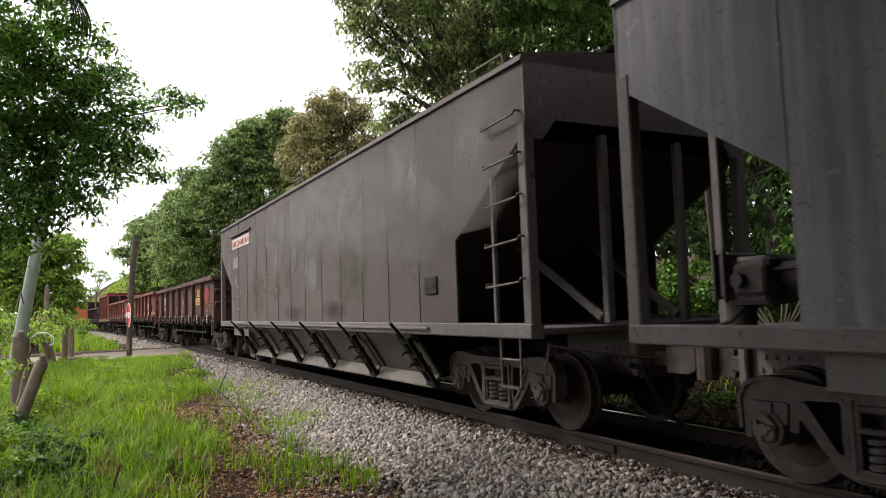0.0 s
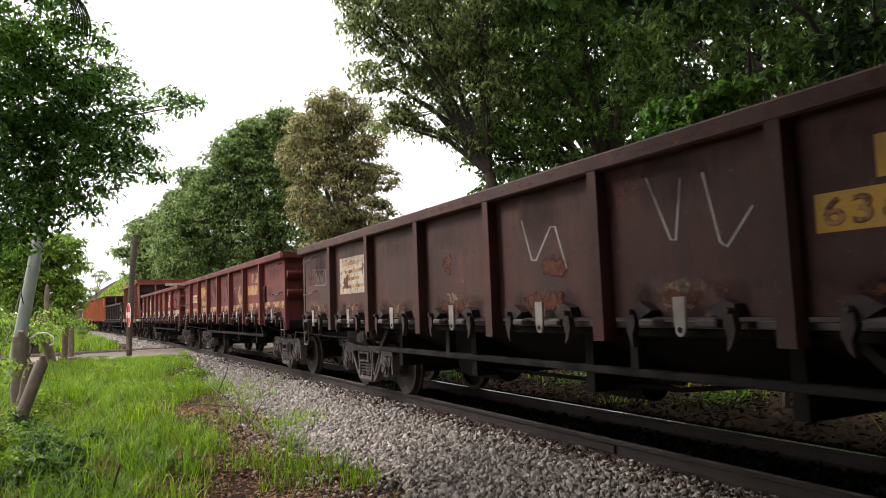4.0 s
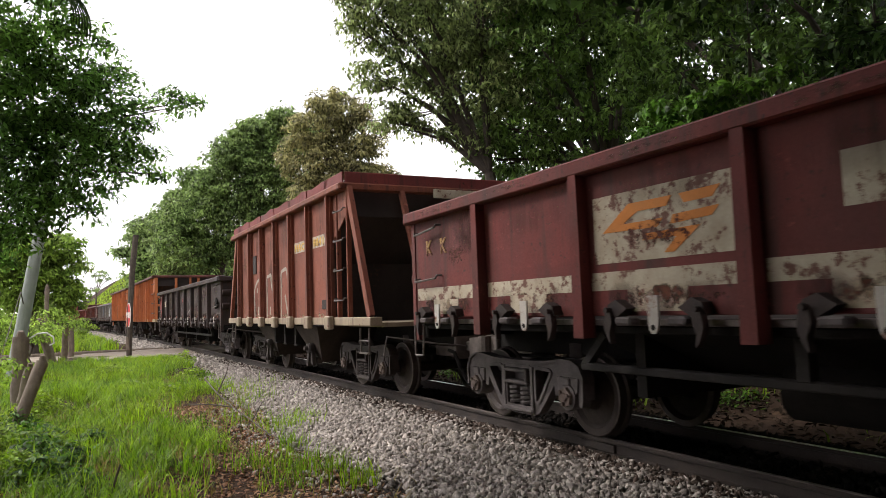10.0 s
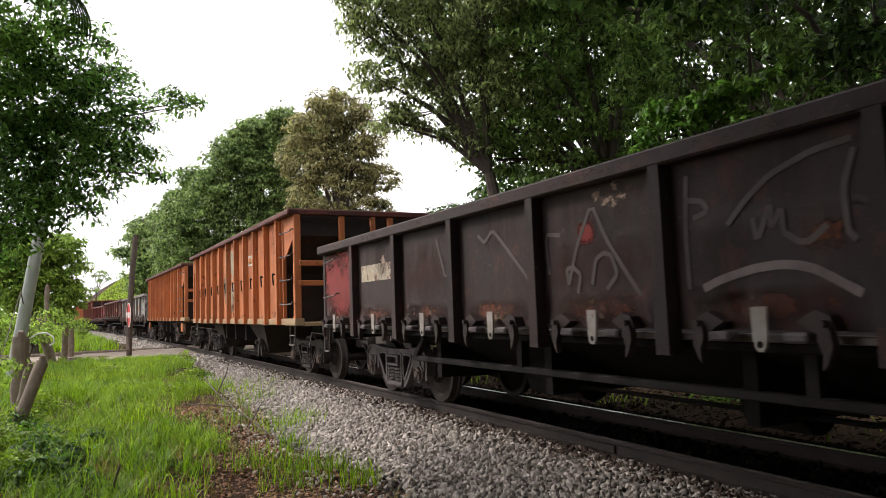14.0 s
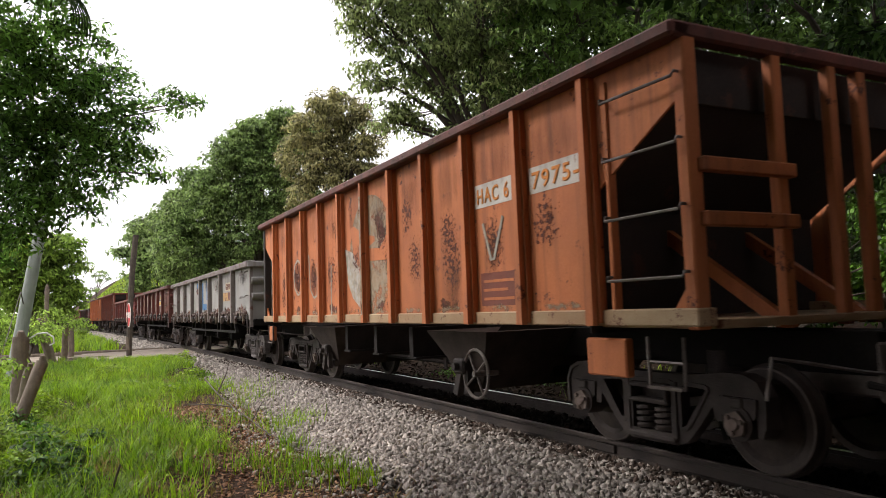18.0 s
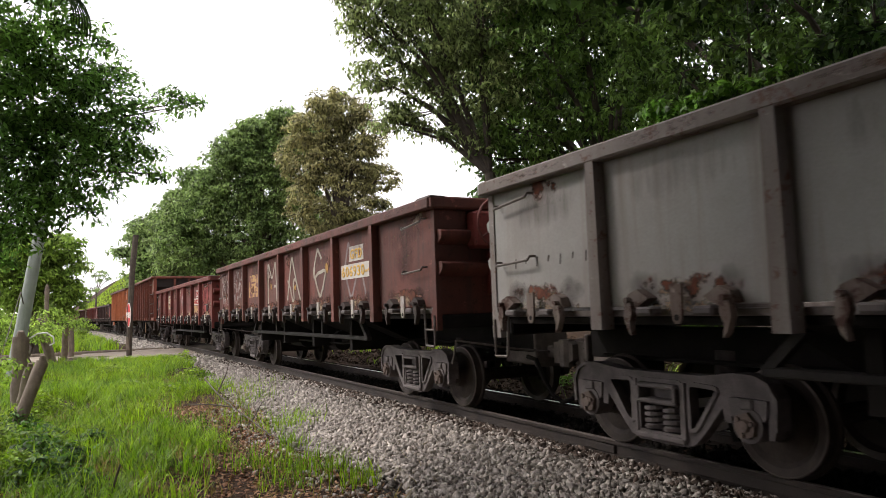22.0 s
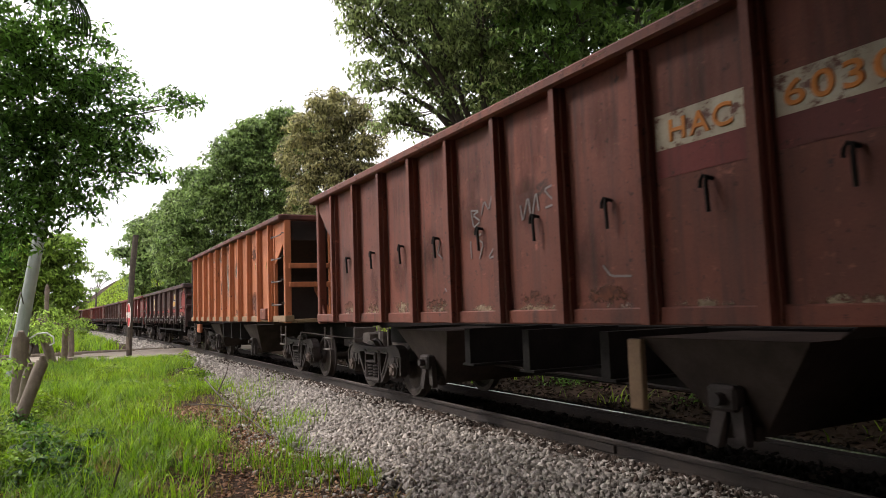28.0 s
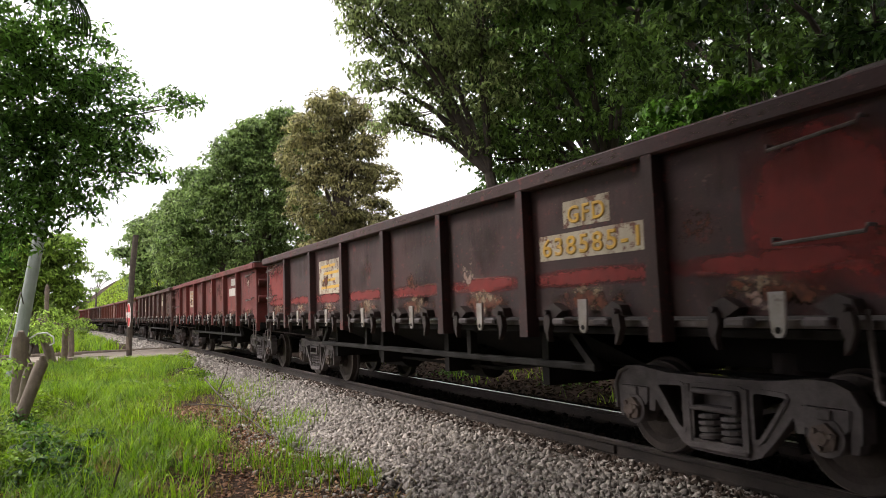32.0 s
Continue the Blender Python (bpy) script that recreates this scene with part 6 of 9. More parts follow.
part("emblem_dot", Geo().cyl((6.07 - 5.2, YS + 0.001, 1.42), (6.07 - 5.2, YS - 0.005, 1.42), 0.075, 16), RUSTY, w, "brown painted dot")
letters("GFD", at_bay(b, 1, 0.33), YS - 0.005, 1.79, 0.14, OCHRE, w, 0.5)
scrawl([[(b[8] + 0.35 + 0.16 * k, 1.5 + 0.03 * (k % 2)), (b[8] + 0.36 + 0.16 * k, 1.58)] for k in range(7)], YS, 0.012, BLACK_INK, w, "small worn stencil lines")
scrawl([[(b[0] - 1.1 + 0.16 * k, 1.9 + 0.05 * (k % 3)), (b[0] - 1.08 + 0.16 * k, 2.1)] for k in range(6)], YS, 0.01, BLACK_INK, w, "small worn stencil lines")
for i in range(8):
    patch("rusted_edge", at_bay(b, i, 0.08), at_bay(b, i, 0.92), 1.11, 1.2, YS - 0.0015, CREAM, w, "rust-eaten lower edge")

# red-brown gondola with large chalk-white letters
w, b = gondola(-123.42, REDBROWN, label="rusty red-brown gondola wagon with big white graffiti letters", brake=REDPATCH, stripe=None, frame_mat=PALEFRAME, top=2.353)
plate(w, b, 1, "GFD", "606930-4", YELLOW, WHITE, 1.62)
notice(w, b, 5, OCHRE, OCHRE, 1.53, 0.46)
scrawl([[(-1.09, 1.37), (-1.10, 1.78), (-1.10, 2.17), (-0.80, 1.81), (-0.53, 2.17), (-0.51, 1.89), (-0.47, 1.63), (-0.46, 1.38), (-0.22, 1.55)], [(-0.65, 1.69), (-0.35, 1.68)], [(0.28, 1.40), (0.43, 1.81), (0.59, 2.17), (0.74, 1.88), (0.88, 1.65), (1.08, 1.39)], [(0.31, 1.75), (0.49, 1.59), (0.55, 1.47), (0.60, 1.40), (0.65, 1.38), (0.70, 1.41), (0.66, 1.58), (0.67, 1.71), (0.75, 1.76), (0.84, 1.71)],
        [(2.05, 2.16), (1.92, 1.98), (1.81, 1.80), (1.90, 1.71), (1.99, 1.56), (2.14, 1.40), (2.30, 1.57), (2.43, 1.79), (2.32, 1.81), (2.20, 1.79), (2.05, 1.78), (1.92, 1.73)], [(1.89, 1.90), (1.85, 1.71)], [(2.05, 2.16), (2.23, 1.99)]], YS - 0.004, 0.05, SPRAYPALE, w, "big worn white sprayed letter")
scrawl([[(3.42, 2.12), (3.25, 1.75), (3.5, 1.32), (3.85, 1.85), (4.05, 1.4)], [(3.42, 2.12), (3.6, 1.9)]], YS + 0.001, 0.05, DULL_CHALK, w)
for x0, x1, z0, z1 in ((2.38, 2.58, 1.74, 1.95), (0.68, 0.84, 1.52, 1.7), (-0.98, -0.78, 1.58, 1.8), (1.1, 1.32, 1.4, 1.66), (0.66, 1.0, 1.2, 1.38)):
    stain(w, x0, x1, z0, z1, YELLOW_STAIN, name="yellow_mark")
for i in (6, 7):
    for z in (1.42, 1.68, 1.94):
        x0, x1 = sorted((at_bay(b, i, 0.1), at_bay(b, i, 0.9)))
        scrawl(random_scrawl(SCRIBBLE, x0, x1, z, z + 0.24, 6), YS, 0.013, CHALK, w, "thin white sprayed scribbles")
for i in range(8):
    patch("worn_cream_patch", at_bay(b, i, 0.25), at_bay(b, i, 0.72), 1.2, 1.34, YS - 0.0005, CREAM, w, "worn cream patch")

# red gondola with a white number
w, b = gondola(-136.78, paint("red_paint", (0.185, 0.033, 0.027), (0.12, 0.028, 0.023), 0.28, 0.35), label="dull red gondola wagon with a red and white number", tag=WHITE, frame_mat=PALEFRAME)
plate(w, b, 1, "GFC", "640220-8", RED_INK, WHITE, 1.50)
patch("scuffed_yellow_field", at_bay(b, 1, 0.08), at_bay(b, 1, 0.92), 1.28, 1.48, YS, OCHRE, w)
notice(w, b, 5, OCHRE, CREAM, 1.45, 0.5)
patch("cream_patch", at_bay(b, 2, 0.55), at_bay(b, 2, 0.75), 1.78, 1.98, YS, CREAM, w)
part("repair_plate", Geo().box(5.22, 5.5, YS - 0.012, YS, 1.31, 1.49, 0.004), DARK, w)
stain(w, 4.85, 5.95, 1.08, 1.3, CREAM_STAIN)
stain(w, 5.5, 5.95, 1.2, 1.65, PALE_STAIN)
stain(w, 4.6, 5.6, 1.2, 2.1, RED_STAIN)
scrawl([[(at_bay(b, 3, 0.3), 1.85), (at_bay(b, 3, 0.45), 1.5), (at_bay(b, 3, 0.5), 1.9), (at_bay(b, 3, 0.62), 1.45)]], YS, 0.02, CHALK, w)
for i in range(8):
    patch("worn_cream_patch", at_bay(b, i, 0.28), at_bay(b, i, 0.7), 1.17, 1.32, YS - 0.0005, CREAM, w, "worn cream patch")

# dark maroon hopper
w, xs = hopper(-150.3, DARKMAROON, 10.6, tuple(0.955 + 0.903 * i for i in range(11)), 2.88, "dark maroon ribbed hopper wagon with a cream number band", hooks=True, sill_mat=DARKMAROON, trucks=(0.95, 1.05), outlets=(3.3, 7.5), bars=False, reach=0.75, sz=1.03, tail=0.33, rear_cut=(0.1, 0.88))
for i in range(6, 10):
    stain(w, xs[i + 1] + 0.06, xs[i] - 0.06, 1.13, 1.3, CREAM_STAIN, name="worn_cream_strip")
for i in (0, 1, 2):
    patch("number_field", xs[i + 1] + 0.09, xs[i] - 0.09, 2.15, 2.38, YS, CREAM, w)
    patch("red_band", xs[i + 1] + 0.09, xs[i] - 0.09, 1.97, 2.15, YS - 0.0004, REDPATCH, w)
letters("HAC", xs[3] + 0.2, YS - 0.005, 2.195, 0.14, ORANGE_INK, w, 0.5)
letters("6030", xs[2] + 0.14, YS - 0.005, 2.195, 0.14, ORANGE_INK, w, 0.62)
letters("09-2", xs[1] + 0.14, YS - 0.005, 2.195, 0.14, ORANGE_INK, w, 0.62)
scrawl([[(-0.74, 2.10), (-0.70, 1.93), (-0.57, 1.98), (-0.71, 2.05), (-0.59, 2.08), (-0.74, 2.10)], [(-0.55, 2.03), (-0.49, 2.16), (-0.41, 2.06), (-0.34, 2.21), (-0.32, 2.02)], [(-0.33, 1.89), (-0.32, 2.00), (-0.19, 2.03), (-0.28, 1.95), (-0.19, 1.87)],
        [(0.11, 2.03), (0.14, 1.88), (0.23, 2.10), (0.27, 1.88), (0.35, 2.12), (0.38, 1.95)], [(0.64, 2.14), (0.46, 2.11), (0.55, 2.03), (0.65, 1.98), (0.47, 1.96)], [(-0.77, 1.81), (-0.76, 1.64)], [(-0.57, 1.86), (-0.67, 1.83), (-0.53, 1.77), (-0.61, 1.63)], [(-0.35, 1.71), (-0.45, 1.62), (-0.23, 1.65), (-0.31, 1.34)], [(-1.34, 1.38), (-1.22, 1.30), (-1.12, 1.45)], [(1.14, 1.45), (1.22, 1.37), (1.43, 1.36)], [(-1.41, 1.87), (-1.48, 1.75), (-1.37, 1.69)]], YS - 0.004, 0.018, DULL_CHALK, w, "thin white sprayed scribbles")
for i in range(10):
    patch("worn_cream_patch", xs[i + 1] + 0.12, xs[i] - 0.12, 1.11, 1.19, YS - 0.0005, CREAM if i % 3 else DULL_CHALK, w)
h = 5.3
part("side_lever", Geo().box(h - 4.02, h - 3.88, YS + 0.05, YS + 0.1, 0.45, 0.93, 0.01), material("dusty_ochre_lever", (0.17, 0.105, 0.055), (0.11, 0.065, 0.036), 0.8, 0, 4, 0.2, 50), w, "dusty ochre side lever")

# dull orange hopper
w, xs = hopper(-163.1, ORANGE2, 10.8, tuple(0.92 + 0.902 * i for i in range(11)), 2.88, "dull orange ribbed hopper wagon with worn graffiti", sill_mat=SILLDIRTY, sz=1.02, rim=REDBROWN, trucks=(0.95, 1.02), outlets=(3.42, 7.6), reach=0.85, cream=True, post_mat=SOOT_SHADE)
h = 5.4
part("end_box", Geo().box(-h + 0.75, -h + 1.25, YS + 0.02, YS + 0.1, 0.68, 0.93, 0.012), ORANGE2, w, "orange bolted box")
part("tool_box", Geo().box(xs[1] + 0.25, xs[1] + 0.65, YS - 0.1, YS, 1.06, 1.28, 0.02), BROWN, w)
patch("primer_patch", xs[2] + 0.1, xs[1] - 0.1, 1.15, 1.6, YS, BROWN, w, "brown repainted area")
for x0, x1, z0, z1, m in ((2.9, 3.6, 1.95, 2.3, YELLOW_STAIN), (2.0, 2.75, 1.95, 2.3, YELLOW_STAIN), (3.8, 4.5, 1.95, 2.25, YELLOW_STAIN), (2.2, 2.72, 1.1, 1.9, GREYBLUE_STAIN), (1.0, 1.7, 1.95, 2.45, GREYBLUE_STAIN), (0.05, 0.45, 1.25, 2.6, GREYBLUE_STAIN), (0.48, 0.85, 1.28, 1.95, GREYBLUE_STAIN), (0.5, 0.8, 2.1, 2.6, GREYBLUE_STAIN), (2.9, 3.65, 1.06, 1.5, SOOT_STAIN), (2.1, 2.7, 1.5, 2.0, RUST_STAIN), (2.0, 3.6, 2.2, 2.6, RUST_STAIN)):
    stain(w, x0, x1, z0, z1, m, name="old_paint", label="pale blurred graffiti")
for x0, x1, z0, z1 in ((-3.35, -2.65, 1.2, 1.85), (-3.2, -2.8, 1.3, 1.65), (-2.55, -2.0, 1.3, 1.85), (-2.45, -2.1, 1.4, 1.7), (-2.6, -1.95, 1.6, 2.2), (-0.92, -0.2, 2.4, 2.85), (-1.8, -1.1, 2.5, 2.85), (-2.7, -2.0, 2.6, 2.86), (0.0, 0.7, 2.6, 2.86), (-4.1, -3.5, 2.6, 2.86)):
    stain(w, x0, x1, z0, z1, INK_BLOT, name="sooty_blotch", label="dark blotch on the orange paint")
scrawl([[(-4.2, 1.51), (-4.12, 1.57), (-3.93, 1.6), (-3.78, 1.56), (-3.83, 1.48), (-3.96, 1.45), (-4.13, 1.47), (-4.2, 1.54), (-4.16, 1.7), (-4.05, 1.82), (-3.91, 1.83), (-3.8, 1.77), (-3.77, 1.56)], [(-4.12, 1.57), (-4.06, 1.67), (-4.02, 1.59), (-3.97, 1.68), (-3.91, 1.58), (-3.85, 1.7), (-3.81, 1.58)]], YS, 0.022, BLACK_INK, w, "black sprayed round scribble")
scrawl([[(-3.3, 1.51), (-3.0, 1.51), (-2.71, 1.5)], [(-3.25, 1.68), (-3.23, 1.54), (-3.16, 1.67), (-3.13, 1.53), (-3.02, 1.64), (-2.94, 1.51), (-2.84, 1.63), (-2.76, 1.64), (-2.78, 1.52)], [(-1.62, 1.61), (-1.53, 1.53), (-1.55, 1.76), (-1.51, 1.41), (-1.38, 1.48), (-1.34, 1.59), (-1.26, 1.42), (-1.24, 1.55)], [(-1.2, 1.8), (-1.19, 1.61), (-1.14, 1.47), (-1.14, 1.61), (-1.02, 1.62), (-1.12, 1.54), (-1.03, 1.46)]], YS, 0.02, BLACK_INK, w, "black sprayed scribbles")
scrawl([[(-0.68, 1.87), (-0.63, 1.66), (-0.59, 1.87), (-0.64, 1.78), (-0.54, 1.81)], [(-0.48, 1.79), (-0.41, 1.8)], [(-0.35, 1.68), (-0.32, 1.86), (-0.27, 1.87), (-0.32, 1.78), (-0.26, 1.71)], [(-0.15, 1.86), (-0.23, 1.85), (-0.22, 1.72), (-0.16, 1.76), (-0.17, 1.82)], [(-0.66, 1.3), (-0.62, 1.63), (-0.47, 1.64), (-0.49, 1.58)], [(-0.36, 1.41), (-0.35, 1.65), (-0.21, 1.65), (-0.25, 1.41)]], YS, 0.02, BLACK_INK, w, "black sprayed scribbles")
for cx in (-0.56, -0.42, -0.28):
    scrawl([[(cx + 0.065 * math.cos(k * 0.7), 1.36 + 0.08 * math.sin(k * 0.7)) for k in range(10)]], YS, 0.018, BLACK_INK, w, "black sprayed rings")
scrawl([[(0.44, 2.41), (0.52, 2.26), (0.62, 2.11), (0.8, 2.25)], [(0.55, 2.21), (0.57, 1.95)], [(0.2, 2.61), (0.08, 2.22), (0.31, 1.82)], [(0.99, 1.75), (1.05, 1.63), (1.15, 1.51)], [(2.48, 2.76), (2.68, 2.44), (2.47, 2.28)], [(1.15, 2.3), (1.2, 2.05), (1.4, 1.9), (1.6, 1.86)], [(3.05, 2.2), (3.3, 2.24), (3.55, 2.2), (3.45, 2.05), (3.1, 2.0)]], YS - 0.004, 0.016, SPRAYPALE, w, "thin pale sprayed line")
scrawl([[(-0.94, 2.66), (-0.73, 2.54), (-0.4, 2.47), (-0.16, 2.5)], [(-2.05, 2.67), (-1.8, 2.60), (-1.48, 2.56), (-1.09, 2.51)]], YS - 0.004, 0.022, FAINT, w, "faint dark curved line")

# dark red gondolas that end the train
SOOTRED = paint("sooty_red_paint", (0.066, 0.027, 0.025), (0.037, 0.022, 0.021), 0.35, 0.5, rust_col=(0.12, 0.03, 0.027))
w, b = gondola(-175.3, SOOTRED, label="sooty red gondola wagon with yellow numbers", frame_mat=PALEFRAME)
plate(w, b, 1, "GFD", "638585-1", YELLOW, CREAM, 1.53)
notice(w, b, 5, YELLOW, CREAM, 1.45, 0.5)
patch("primer_patch", at_bay(b, 0, 0.45), at_bay(b, 0, 0.97), 1.22, 2.06, YS, REDPATCH, w, "red primer patch")
patch("primer_patch", at_bay(b, 7, 0.1), at_bay(b, 7, 0.9), 1.3, 2.06, YS, REDPATCH, w)
for i in range(8):
    patch("worn_cream_patch", at_bay(b, i, 0.3), at_bay(b, i, 0.68), 1.2, 1.34, YS - 0.0005, CREAM, w, "worn cream patch")
    patch("red_edge", at_bay(b, i, 0.06), at_bay(b, i, 0.94), 1.34, 1.42, YS - 0.0003, REDPATCH, w)
for k in range(7):
    body = (MAROON, RUSTY, MAROON, DARKMAROON, RUSTY, MAROON, REDBROWN)[k]
    w, b = gondola(-188.4 - 13.3 * k, body, label="maroon gondola wagon with pale tags and plates" if body in (MAROON, DARKMAROON) else "rusty brown gondola wagon with pale tags", brake=None)
    patch("number_field", at_bay(b, 1, 0.2), at_bay(b, 1, 0.85), 1.62, 1.8, YS, WHITE if k % 2 == 0 else CREAM, w)
    patch("code_field", at_bay(b, 1, 0.35), at_bay(b, 1, 0.7), 1.86, 2.02, YS, WHITE if k % 2 == 0 else CREAM, w)
    notice(w, b, 5, OCHRE, CREAM, 1.45, 0.5)
# ---- ground, track, crossing ----
SOIL = material("leaf_littered_soil", (0.06, 0.038, 0.026), (0.036, 0.024, 0.017), 0.95, 0, 2.5, 0.6, 25, rust=0.3, rust_col=(0.08, 0.05, 0.03), shift=False, spec=0.06)
STONE = material("grey_ballast_stone", (0.43, 0.385, 0.34), (0.27, 0.235, 0.205), 0.85, 0, 9, 0.3, 40, island=0.45, shift=False)
# bed darker than the stones, so the gaps between them read as shade
BED = material("ballast_bed_fines", (0.07, 0.058, 0.05), (0.04, 0.034, 0.03), 0.95, 0, 5, 0.8, 22, shift=False, spec=0.06)
# rust dust plus the shade beside the rail, in one brown
DUST_SHADE_STONE = material("dusted_and_shaded_ballast", (0.12, 0.09, 0.072), (0.06, 0.045, 0.037), 0.9, 0, 7, 0.3, 40, island=0.55, shift=False, spec=0.1)
# oil-dark stone whose colour also holds the shade under the train
OIL_SHADE = material("oily_ballast", (0.016, 0.013, 0.011), (0.009, 0.008, 0.007), 0.9, 0, 6, 0.4, 40, island=0.4, shift=False, spec=0.06)
SLEEPER = material("weathered_sleeper_wood", (0.05, 0.033, 0.025), (0.028, 0.02, 0.016), 0.9, 0, 4, 0.5, 40, spec=0.06)
CONCRETE = material("dusty_crossing_concrete", (0.34, 0.285, 0.22), (0.24, 0.195, 0.15), 0.9, 0, 1.2, 0.4, 18, shift=False)
GRASS = material("fresh_grass", (0.29, 0.45, 0.014), (0.14, 0.27, 0.011), 0.55, 0, 0.9, 0, 30, island=0.65, shift=False, transl=0.45)
DRY = material("dry_grass", (0.36, 0.31, 0.09), (0.24, 0.2, 0.065), 0.8, 0, 0.8, 0, 30, island=0.35, shift=False, transl=0.3)
# shaded copy of the fallen leaves, for the ground beyond the track
SHADED_LITTER = material("shaded_fallen_leaves", (0.052, 0.036, 0.024), (0.022, 0.016, 0.011), 0.9, 0, 1, 0, 30, island=0.85, shift=False, spec=0.06)
LITTER = material("fallen_leaves", (0.42, 0.26, 0.165), (0.24, 0.135, 0.085), 0.85, 0, 1, 0, 30, island=0.6, shift=False, spec=0.06)
WEATHERED = material("weathered_grey_wood", (0.25, 0.2, 0.15), (0.15, 0.115, 0.085), 0.9, 0, 6, 0.6, 30, streak=0.6, streak_col=(0.1, 0.078, 0.058))
BARK = material("tree_bark", (0.10, 0.08, 0.06), (0.06, 0.048, 0.038), 0.95, 0, 6, 0.7, 18)
POLE = material("pale_concrete_pole", (0.34, 0.37, 0.33), (0.27, 0.3, 0.26), 0.9, 0, 3, 0.2, 40, streak=0.4, streak_col=(0.16, 0.18, 0.15))
SIGNRED = material("sign_red", (0.52, 0.02, 0.03), (0.45, 0.025, 0.03), 0.5, 0, 5, 0.02, 60)
SIGNWHITE = material("sign_white", (0.78, 0.77, 0.74), (0.7, 0.69, 0.66), 0.5, 0, 5, 0.02, 60)


CLOVER = material("ground_cover_leaves", (0.28, 0.40, 0.022), (0.13, 0.24, 0.016), 0.6, 0, 0.9, 0, 30, island=0.7, shift=False, transl=0.4)


def leaf_material(name, a, b, transl=0.35, island=0.75):
    return material(name, a, b, 0.5, 0, 0.6, 0, 30, island=island, shift=False, transl=transl, spec=0.3)


LEAF_NEAR = leaf_material("dark_feathery_leaves", (0.15, 0.29, 0.045), (0.09, 0.19, 0.035), 0.68, 0.85)
LEAF_BRIGHT = leaf_material("fresh_green_leaves", (0.12, 0.24, 0.025), (0.075, 0.17, 0.02))
LEAF_DARK = leaf_material("deep_green_leaves", (0.09, 0.16, 0.035), (0.045, 0.09, 0.02), 0.4, 0.85)
LEAF_MID = leaf_material("mid_green_leaves", (0.26, 0.36, 0.11), (0.15, 0.235, 0.07), 0.5, 0.8)
LEAF_BROWN = leaf_material("yellowing_leaves", (0.37, 0.345, 0.155), (0.25, 0.245, 0.1), 0.5, 0.8)
LEAF_LIGHT = leaf_material("pale_green_leaves", (0.30, 0.43, 0.07), (0.2, 0.33, 0.05), 0.6)
# lighter copy of the deep green, with sunlight put into the leaf colour
LEAF_RIGHT = leaf_material("lit_green_leaves", (0.18, 0.29, 0.06), (0.1, 0.18, 0.035), 0.5, 0.8)
LEAF_OVER = leaf_material("light_overhanging_leaves", (0.34, 0.40, 0.15), (0.2, 0.27, 0.09), 0.55, 0.8)
LEAF_HILL = leaf_material("sunlit_slope_grass", (0.34, 0.47, 0.05), (0.27, 0.4, 0.04))


def ground_z(x, y):
    """Height of the ground sheet."""
    yl = BEND * np.minimum(x, 0) ** 2 / 2
    d = y - yl
    z = -0.36 + 0.03 * np.sin(x * 0.7 + y * 0.9) + 0.025 * np.sin(x * 1.9 - y * 1.3)
    z = z + 0.16 * np.clip((-x - 12) / 14, 0, 1)
    z = z + np.clip(d - 2.6, 0, 30) * 0.10 + np.clip(d - 7, 0, 60) * 0.06
    z = z + 0.05 * np.clip(-d - 7, 0, 8)
    hill = np.clip((-x - 105) / 60, 0, 1)
    z = z + 9.8 * hill * hill * np.exp(-((y - 9) / np.where(y < 9, 12.0, 60.0)) ** 2)
    return np.where(np.abs(d) < 1.6, np.minimum(z, -0.42), z)


gx = np.unique(np.concatenate([np.arange(-60, 12.01, 0.5), np.linspace(-2500, -60, 60), np.linspace(-160, -60, 40), np.linspace(12, 2500, 30)]))
gy = np.unique(np.concatenate([np.arange(-14, 16.01, 0.5), np.linspace(-2500, -14, 30), np.linspace(-60, -14, 15), np.linspace(16, 2500, 30), np.linspace(16, 70, 18)]))
X, Y = np.meshgrid(gx, gy, indexing="ij")
Z = ground_z(X, Y)
idx = np.arange(X.size).reshape(X.shape)
quads = np.stack([idx[:-1, :-1], idx[1:, :-1], idx[1:, 1:], idx[:-1, 1:]], -1).reshape(-1, 4)
tagged(from_arrays("ground", np.stack([X, Y, Z], -1).reshape(-1, 3), quads, SOIL, True), "reddish soil strewn with dry leaves", "ground", "", "structure")

# the ballast bed follows the line
TRACK_X = np.concatenate([np.arange(-130, -40, 3.0), np.arange(-40, 14.1, 1.0)])


def along(prof, name, mat, parent=None, label=""):
    """A closed profile of (offset, z) drawn along the line."""
    g = Geo()
    m = len(prof)
    for x in TRACK_X:
        g.v += [(float(x), line_y(x) + o, z) for o, z in prof]
    for i in range(len(TRACK_X) - 1):
        g.f += [(i * m + k, (i + 1) * m + k, (i + 1) * m + (k + 1) % m, i * m + (k + 1) % m) for k in range(m)]
    g.f += [tuple(range(m)), tuple(range(len(g.v) - 1, len(g.v) - m - 1, -1))]
    return part(name, g, mat, parent, label)


